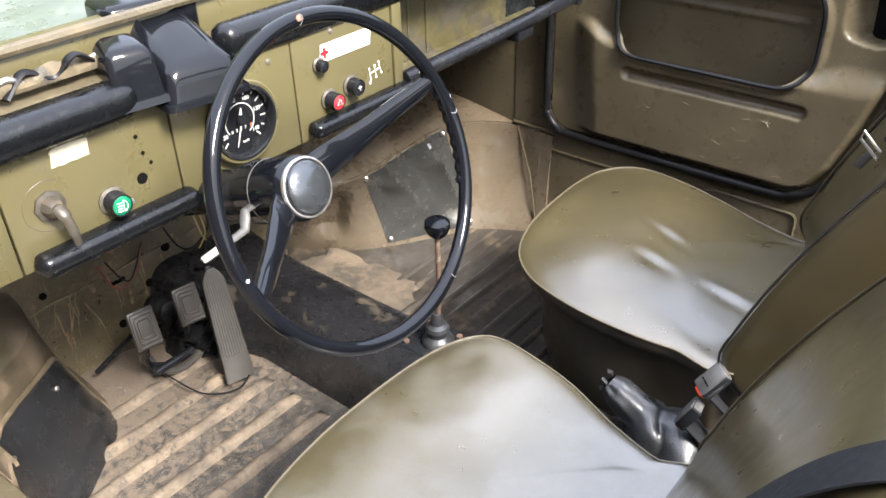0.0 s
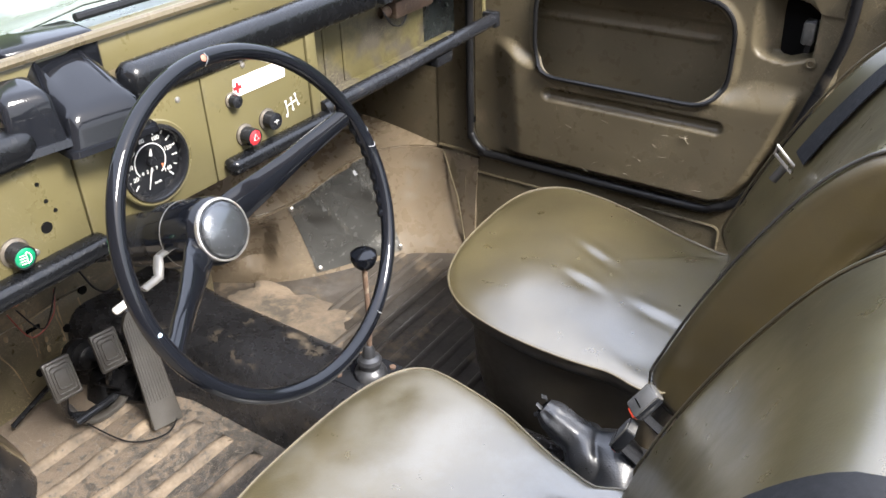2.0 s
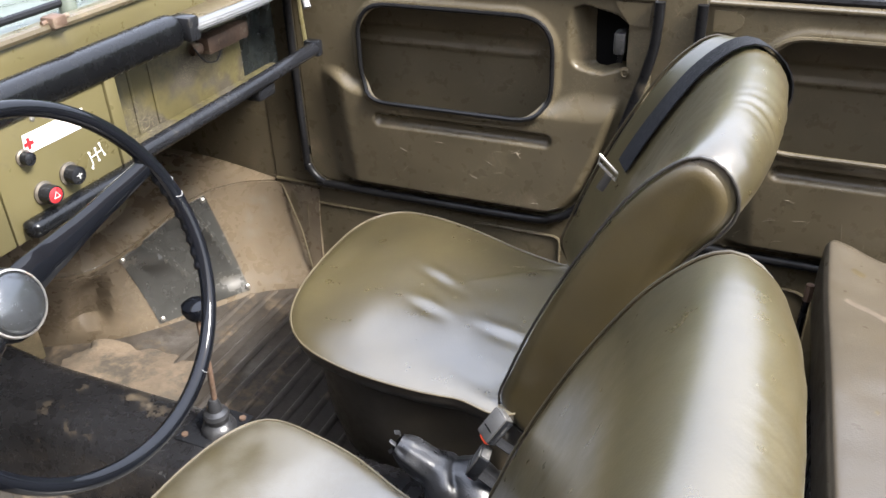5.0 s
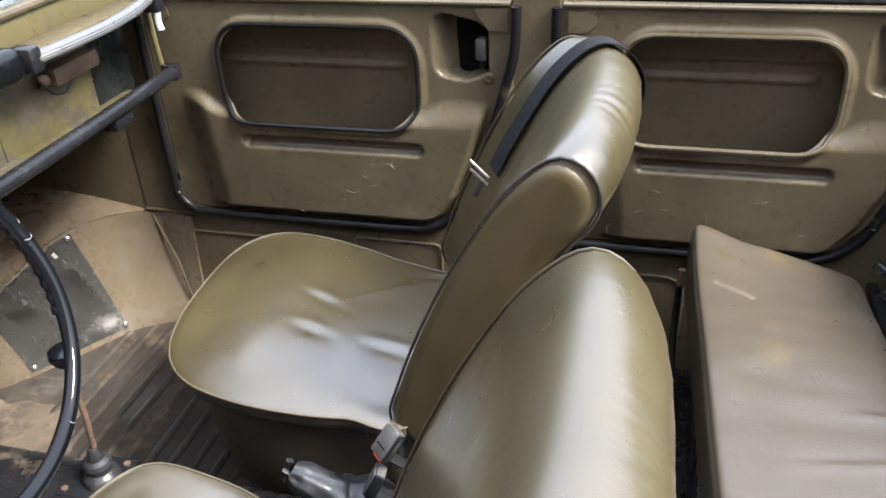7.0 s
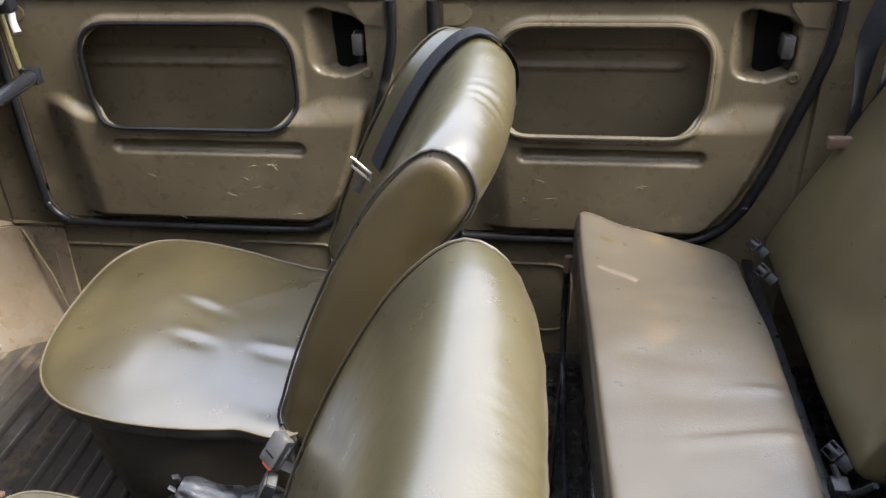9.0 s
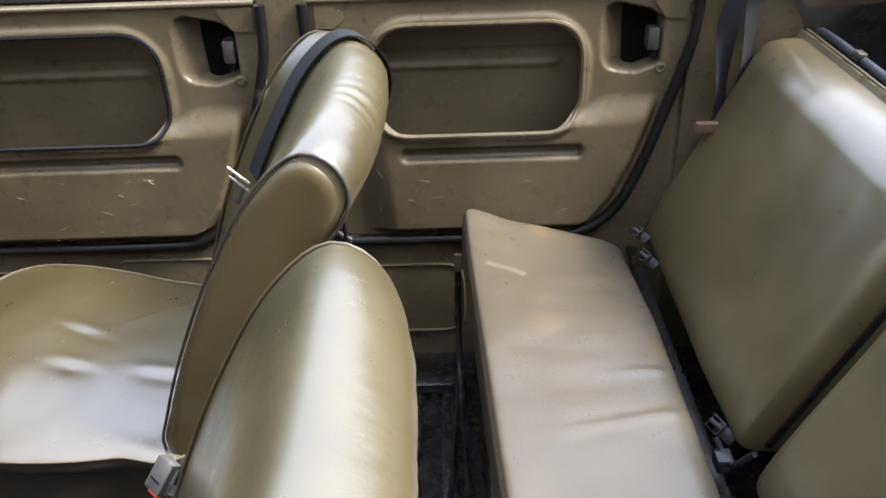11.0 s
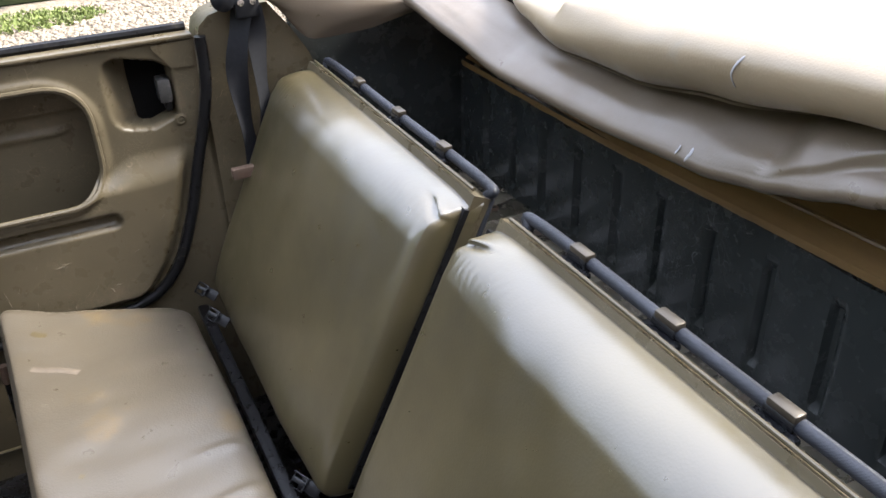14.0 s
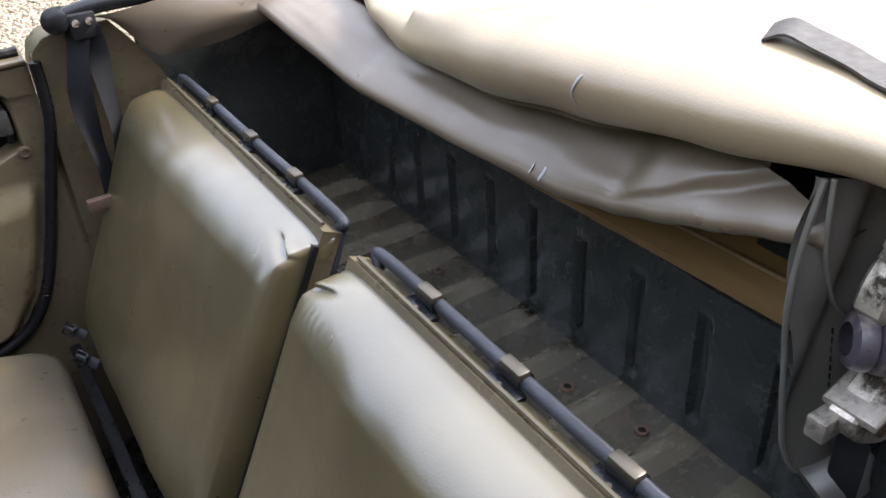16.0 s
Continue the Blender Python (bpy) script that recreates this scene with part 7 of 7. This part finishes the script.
# ---------------------------------------------------------------- belts at the rear pillar
pb_ = thing("pillar_belt", (0.97, 1.27, 0.60), "pair of dusty black webbing belts hanging from the rear pillar", "seat belt")
for k, (pts, w) in enumerate(((((0.985, 1.272, 0.905), (0.972, 1.270, 0.86), (0.955, 1.266, 0.79), (0.955, 1.262, 0.70), (0.958, 1.255, 0.60), (0.955, 1.24, 0.45)), 0.020), (((1.000, 1.268, 0.900), (1.000, 1.266, 0.85), (0.997, 1.262, 0.76), (0.998, 1.258, 0.68), (0.985, 1.25, 0.60), (0.97, 1.235, 0.45)), 0.019))):
    cv = spline(pts, 8)
    rings = []
    for i, cpt in enumerate(cv):
        t = i / (len(cv) - 1)
        tw = 0.75 * math.sin(7 * t + 1.6 * k)
        ww = Vector((math.cos(tw), -math.sin(tw), 0))
        rings.append([cpt + ww * a * w + Vector((0, b, 0)) for a, b in ((-1, -0.001), (1, -0.001), (1, 0.001), (-1, 0.001))])
    part("webbing", loft(rings), M_STRAP, pb_)
mt = part("end_plate", box(0.968, 1.012, 1.258, 1.274, 0.880, 0.922, 0.003), M_STRAP, pb_)
for x in (0.978, 1.000):
    part("rivet", lathe([(0.007, 0), (0.006, 0.002), (0.0001, 0.003)], aimed((x, 1.257, 0.908), (0, -1, 0.1)), 12), M_CHROME, mt)
part("tape", box(0.905, 0.965, 1.215, 1.232, 0.590, 0.612, 0.003, m=Matrix.Translation((0, 0, 0))), M_RUST, pb_, "brown leather keeper")
bw_ = thing("hood_bow", (1.1, 1.27, 0.93), "black hinged bow of the folded soft top", "hood bow")
part("bar", tube(spline([(0.955, 1.285, 0.915), (1.02, 1.28, 0.925), (1.15, 1.275, 0.925), (1.30, 1.25, 0.925), (1.5, 1.2, 0.92)], 6), 0.014, 12), M_BLACK, bw_)
part("pivot", lathe([(0.022, -0.02), (0.022, 0.02), (0.015, 0.026), (0.0001, 0.027)], aimed((0.955, 1.285, 0.912), (-0.3, -0.9, 0.2)), 18), M_BLACK, bw_)

# ---------------------------------------------------------------- folded soft top
ft = thing("soft_top", (1.6, 0.54, 0.75), "folded olive brown vinyl soft top lying over the rear deck", "soft top")


def pick(table, y):
    """Values at y from rows of (y, a, b, ...), smoothly."""
    rows = sorted(table)
    if y <= rows[0][0]:
        return rows[0][1:]
    for a, b in zip(rows, rows[1:]):
        if y <= b[0]:
            t = smooth_step(0, 1, (y - a[0]) / (b[0] - a[0])) * 0.5 + 0.5 * (y - a[0]) / (b[0] - a[0])
            return tuple(p + (q - p) * t for p, q in zip(a[1:], b[1:]))
    return rows[-1][1:]


# y, front x, low z, top z of the lower fold, then of the upper roll
LOWER = [(0.125, 1.340, 0.893, 0.975), (0.17, 1.334, 0.882, 0.968), (0.24, 1.326, 0.862, 0.950), (0.31, 1.320, 0.842, 0.934), (0.36, 1.316, 0.829, 0.922), (0.45, 1.312, 0.814, 0.904), (0.67, 1.303, 0.806, 0.888), (0.90, 1.285, 0.812, 0.885), (1.05, 1.272, 0.842, 0.900), (1.20, 1.265, 0.866, 0.912), (1.36, 1.26, 0.876, 0.92)]
UPPER = [(-0.15, 1.37, 0.985, 1.04), (0.10, 1.355, 0.972, 1.035), (0.25, 1.342, 0.946, 1.03), (0.45, 1.338, 0.908, 1.012), (0.62, 1.342, 0.880, 0.985), (0.80, 1.345, 0.876, 0.955), (0.92, 1.36, 0.898, 0.945), (1.05, 1.40, 0.93, 0.95), (1.20, 1.42, 0.935, 0.955), (1.36, 1.44, 0.935, 0.955)]


def lower_fold(u, v):
    t = max(0.0, (v - 0.24) / 0.76)                  # up the face, from the lip to the hollow under the upper roll
    end_ = 0.118 + 0.120 * smooth_step(0.0, 0.75, t)   # the driver's end is cut askew
    y = end_ + (1.36 - end_) * u
    xf, lo_, hi_ = pick(LOWER, y)
    xf += 0.014
    n = noise.noise(Vector((y * 3.1, t * 2, 1.0))) * 0.007 + noise.noise(Vector((y * 9, t * 5, 5.0))) * 0.0022
    # the crease that fans out from the hanging tip towards the driver's end
    d_ = 0.365 - y
    if d_ > 0:
        c_ = 3.0 * d_
        w_ = 0.06 + 0.8 * d_
        n += 0.015 * smooth_step(0.0, 0.05, d_) * smooth_step(-1.0, 0.25, (t - c_) / w_)
    e_ = y - 0.365                                   # and the softer one away from it
    if e_ > 0:
        n += 0.006 * math.exp(-((t - 0.10 - 1.2 * e_) / (0.12 + 0.6 * e_)) ** 2) * smooth_step(0.30, 0.0, e_)
    r = 0.013
    if v < 0.10:                                     # under side
        k = 1 - v / 0.10
        return Vector((xf + r + 0.16 * k, y, lo_ + 0.010 * k))
    if v < 0.24:                                     # rounded lip
        a = radians(-90 - 130 * (v - 0.10) / 0.14)
        return Vector((xf + r + r * math.cos(a), y, lo_ + r + r * math.sin(a)))
    a = radians(-220)
    x0_, z0_ = xf + r + r * math.cos(a), lo_ + r + r * math.sin(a)
    rise = hi_ + 0.004 - z0_
    return Vector((x0_ + 0.105 * t ** 1.25 - n * 0.8 * math.sin(math.pi * min(1.0, t * 1.1)), y, z0_ + rise * (1.15 * t - 0.15 * t * t) + n * 0.5 * math.sin(math.pi * t)))


def front_x(xf, h, a):
    """Blunt below, a long slope above."""
    return xf - 0.30 * h + (1.05 if a > -math.pi else 2.6) * h * (1 + math.cos(a))


def upper_roll(u, v):
    y = -0.15 + 1.51 * u
    xf, lo_, hi_ = pick(UPPER, y)
    h = (hi_ - lo_) / 2
    n = noise.noise(Vector((y * 3.1, v * 2, 7.0))) * 0.010 + noise.noise(Vector((y * 8, v * 6, 11.0))) * 0.004
    d_ = 0.80 - y
    if 0 < d_ < 0.3:
        n += 0.014 * math.exp(-((v - 0.50 - 0.25 * d_) / (0.03 + 0.4 * d_)) ** 2) * smooth_step(0.3, 0.02, d_)
        n -= 0.010 * math.exp(-((v - 0.58 - 0.5 * d_) / (0.04 + 0.3 * d_)) ** 2) * smooth_step(0.3, 0.02, d_)
    if v < 0.18:                    # under side, running back
        t = v / 0.18
        return Vector((xf + 0.16 * (1 - t) + h * 0.3, y, lo_ + 0.004 * (1 - t) + n * t * 0.5))
    if v < 0.55:                    # the rounded front
        a = radians(-90 - 150 * (v - 0.18) / 0.37)
        return Vector((front_x(xf, h, a), y, lo_ + h + h * math.sin(a) + n))
    t = (v - 0.55) / 0.45           # the top, running back
    a = radians(-240)
    x0_, z0_ = front_x(xf, h, a), lo_ + h + h * math.sin(a)
    return Vector((x0_ + 0.85 * t, y, z0_ + (hi_ - z0_) * smooth_step(0, 0.10, t) - 0.06 * t + n * (1 + t)))


part("lower_fold", sheet(lower_fold, 260, 90), M_HOODSHADE, ft, "lower fold of the hood in the darker, shaded tone", angle=85)
# added dark sheet: makes the open end of the fold read as shade
part("fold_shade", sheet(lambda u, v: Vector((1.50 + 0.03 * math.sin(5 * u), -0.14 + 0.40 * u, 0.79 + 0.17 * v)), 16, 6, thick=0.004), M_STRAP, ft, "dark sheet standing for the shade inside the fold")
part("upper_roll", sheet(upper_roll, 200, 90), M_HOOD, ft, angle=85)
m_ = material("chalky_scuff", (0.26, 0.26, 0.27), 0.6, vary=0.1, bump=0)
for fn, us, vs in ((upper_roll, (0.372, 0.374, 0.366), (0.33, 0.38, 0.44)), (upper_roll, (0.54, 0.545, 0.548), (0.52, 0.58, 0.66)), (lower_fold, (0.285, 0.278), (0.20, 0.33)), (lower_fold, (0.30, 0.296), (0.22, 0.31))):
    pts = spline([(us[k], vs[k], 0) for k in range(len(us))], 6)
    part("scuff", tube([fn(p.x, p.y) + Vector((-0.0008, 0, 0.0006)) for p in pts], [0.0008] + [0.0020] * (len(pts) - 2) + [0.0006], 6, flat=0.35), m_, ft, "white chalky scuff")


def side_web(u, v):
    x = 0.985 + 0.55 * u
    top = Vector((x, 1.275 - 0.06 * u, 0.912 + 0.008 * math.sin(3 * u)))
    low = Vector((1.02 + 0.40 * u, 1.290 - 0.10 * u, 0.905 - 0.085 * smooth_step(0.0, 0.22, u) + 0.050 * smooth_step(0.25, 1, u)))
    p = top.lerp(low, v)
    p.y -= 0.020 * math.sin(math.pi * v) * smooth_step(0, 0.4, u)
    p.z += 0.006 * noise.noise(Vector((u * 5, v * 4, 9)))
    return p


part("side_web", sheet(side_web, 40, 16), M_HOODSHADE, ft, "inner side of the hood in the shaded brown tone")
st = thing("hood_strap", (1.62, 0.34, 0.985), "dark grey brown fabric strap lying on the folded soft top", "strap")
rings = []
for i, cpt in enumerate(spline([(1.470, 0.292, 1.022), (1.475, 0.272, 1.031), (1.468, 0.238, 1.029), (1.456, 0.19, 1.027), (1.440, 0.15, 1.026), (1.41, 0.06, 1.028)], 6)):
    rings.append([cpt + Vector((a * 0.024, a * 0.012, b)) for a, b in ((-1, -0.001), (1, -0.001), (1, 0.002), (-1, 0.002))])
part("strap", loft(rings), material("grey_fabric", (0.022, 0.018, 0.016), 0.7, vary=0.25, scale=30, bump=0.3), st)

# hanging flap, zip edge and folded bow joint at the driver's end
fl = thing("hood_flap", (1.36, 0.11, 0.70), "hanging grey vinyl flap with a piped and stitched edge", "hood flap")
edge = spline([(1.352, 0.128, 0.965), (1.344, 0.131, 0.90), (1.342, 0.131, 0.836), (1.358, 0.132, 0.76), (1.372, 0.130, 0.68), (1.384, 0.128, 0.632), (1.405, 0.122, 0.590), (1.44, 0.112, 0.585), (1.50, 0.095, 0.62)], 8)
M_FLAPEDGE = material("grey_piping", (0.095, 0.091, 0.082), 0.45, vary=0.25, scale=40, bump=0.1)
M_FLAP = material("grey_flap_vinyl", (0.062, 0.059, 0.052), 0.42, vary=0.2, scale=14, bump=0.05, leather=0.1)
bm = bmesh.new()
top_ = [Vector((1.352 + 0.16 * k / (len(edge) - 1), 0.128 - 0.05 * k / (len(edge) - 1), 0.965)) for k in range(len(edge))]
loft([[a.lerp(b, t) + Vector((0.008 * math.sin(3 * t) * math.sin(6 * k / len(edge)), 0.010 * math.sin(2.5 * t + k * 0.2), 0)) for t in [i / 10 for i in range(11)]] for k, (a, b) in enumerate(zip(edge, top_))], bm, closed=False, cap=False)
part("vinyl", bm, M_FLAP, fl, angle=80)
part("piping", tube(edge, 0.0032, 8), M_FLAPEDGE, fl, "pale piped edge")
part("inner_seam", tube(spline([(1.352, 0.120, 0.968), (1.358, 0.117, 0.898), (1.380, 0.114, 0.84), (1.408, 0.112, 0.80), (1.420, 0.110, 0.74)], 8), 0.0028, 8, flat=0.6), M_FLAPEDGE, fl, "pale folded seam")
for k in range(16):
    z = 0.80 - 0.013 * k
    x = 1.392 + 0.0031 * k
    part("stitch", tube([(x, 0.112, z), (x + 0.0016, 0.112, z - 0.007)], 0.0011, 5), M_BLACK, fl)
M_VIOLET = material("violet_plastic", (0.046, 0.040, 0.050), 0.36, vary=0.25, scale=30, bump=0.05, grit=(0.16, 0.13, 0.12), grit_at=0.6, grit_scale=40)
jt = thing("bow_joint", (1.44, 0.07, 0.66), "scratched cast metal bow joint with a violet plastic roller", "hinge joint")
JY = 0.085


def flat_bar(outline_, y0, y1, r=0.004):
    """A plate in the plane of the car's side with softened edges."""
    pts = even(rounded(outline_, 0.010, 4), 48)
    rings = []
    for y, d in ((y0, r), (y0 + r, 0.0), (y1 - r, 0.0), (y1, r)):
        rings.append([Vector((p.x, y, p.y)) for p in inset(pts, d)])
    return loft(rings)


part("lower_arm", flat_bar([(1.380, 0.700), (1.365, 0.728), (1.400, 0.748), (1.430, 0.775), (1.500, 0.752), (1.640, 0.700), (1.640, 0.600), (1.520, 0.640), (1.420, 0.672)], JY - 0.028, JY + 0.004), M_CAST, jt)
part("lower_flange", flat_bar([(1.372, 0.728), (1.372, 0.736), (1.430, 0.758), (1.520, 0.738), (1.640, 0.690), (1.640, 0.680), (1.430, 0.748)], JY - 0.045, JY + 0.012, 0.002), M_CAST, jt)
part("upper_arm", flat_bar([(1.388, 0.830), (1.395, 0.862), (1.415, 0.885), (1.455, 0.905), (1.640, 0.905), (1.640, 0.835), (1.480, 0.820), (1.455, 0.800), (1.430, 0.805)], JY - 0.016, JY + 0.016), M_CAST, jt)
part("rib", tube(spline([(1.405, JY - 0.018, 0.868), (1.43, JY - 0.020, 0.868), (1.455, JY - 0.020, 0.850), (1.50, JY - 0.020, 0.852), (1.62, JY - 0.020, 0.862)], 6), 0.008, 8), M_CAST, jt)
part("hook_end", tube(spline([(1.402, JY - 0.010, 0.893), (1.388, JY - 0.010, 0.898), (1.384, JY - 0.010, 0.912), (1.396, JY - 0.010, 0.922), (1.43, JY - 0.012, 0.925), (1.54, JY - 0.014, 0.930)], 6), [0.006] * 12 + [0.008] * 19, 10), M_CAST, jt)
rm = aimed((1.402, JY - 0.005, 0.800), (0.75, -0.62, -0.12))
ro = part("roller", lathe([(0.016, -0.022), (0.026, -0.019), (0.029, -0.012), (0.029, -0.004), (0.025, 0.0)], rm, 28), M_VIOLET, jt, "violet plastic roller")
part("roller_ring", lathe([(0.024, 0.0), (0.030, 0.003), (0.031, 0.012), (0.028, 0.019), (0.020, 0.022), (0.0185, 0.017)], rm, 28), M_VIOLET, ro)
part("roller_core", lathe([(0.020, 0.014), (0.016, 0.020), (0.009, 0.026), (0.0001, 0.027)], rm, 18), material("amber_bush", (0.22, 0.15, 0.085), 0.4, vary=0.4, scale=80, bump=0.1), ro)
part("bolt", lathe([(0.008, 0), (0.008, 0.006), (0.0001, 0.008)], aimed((1.412, JY - 0.030, 0.705), (-0.1, -1, 0.1)), 6), M_RUST, jt)
part("tab", box(1.352, 1.384, JY - 0.012, JY + 0.010, 0.700, 0.726, 0.003), M_CAST, jt)
part("strap", tube(spline([(1.415, JY - 0.01, 0.675), (1.412, JY - 0.012, 0.645), (1.416, JY - 0.010, 0.615), (1.426, JY - 0.006, 0.585)], 6), 0.018, 8, flat=0.2), M_STRAP, jt)
rl = thing("rolled_hood_edge", (1.5, 0.05, 0.6), "rolled grey hood fabric with black woven trim", "fabric roll")
part("roll", tube(spline([(1.42, 0.105, 0.565), (1.48, 0.085, 0.60), (1.56, 0.06, 0.625), (1.68, 0.03, 0.64)], 8), 0.035, 14), M_FLAP, rl)
part("trim", tube(spline([(1.44, 0.06, 0.545), (1.52, 0.03, 0.58), (1.62, 0.0, 0.59), (1.7, -0.03, 0.6)], 8), 0.03, 12), M_STRAP, rl)
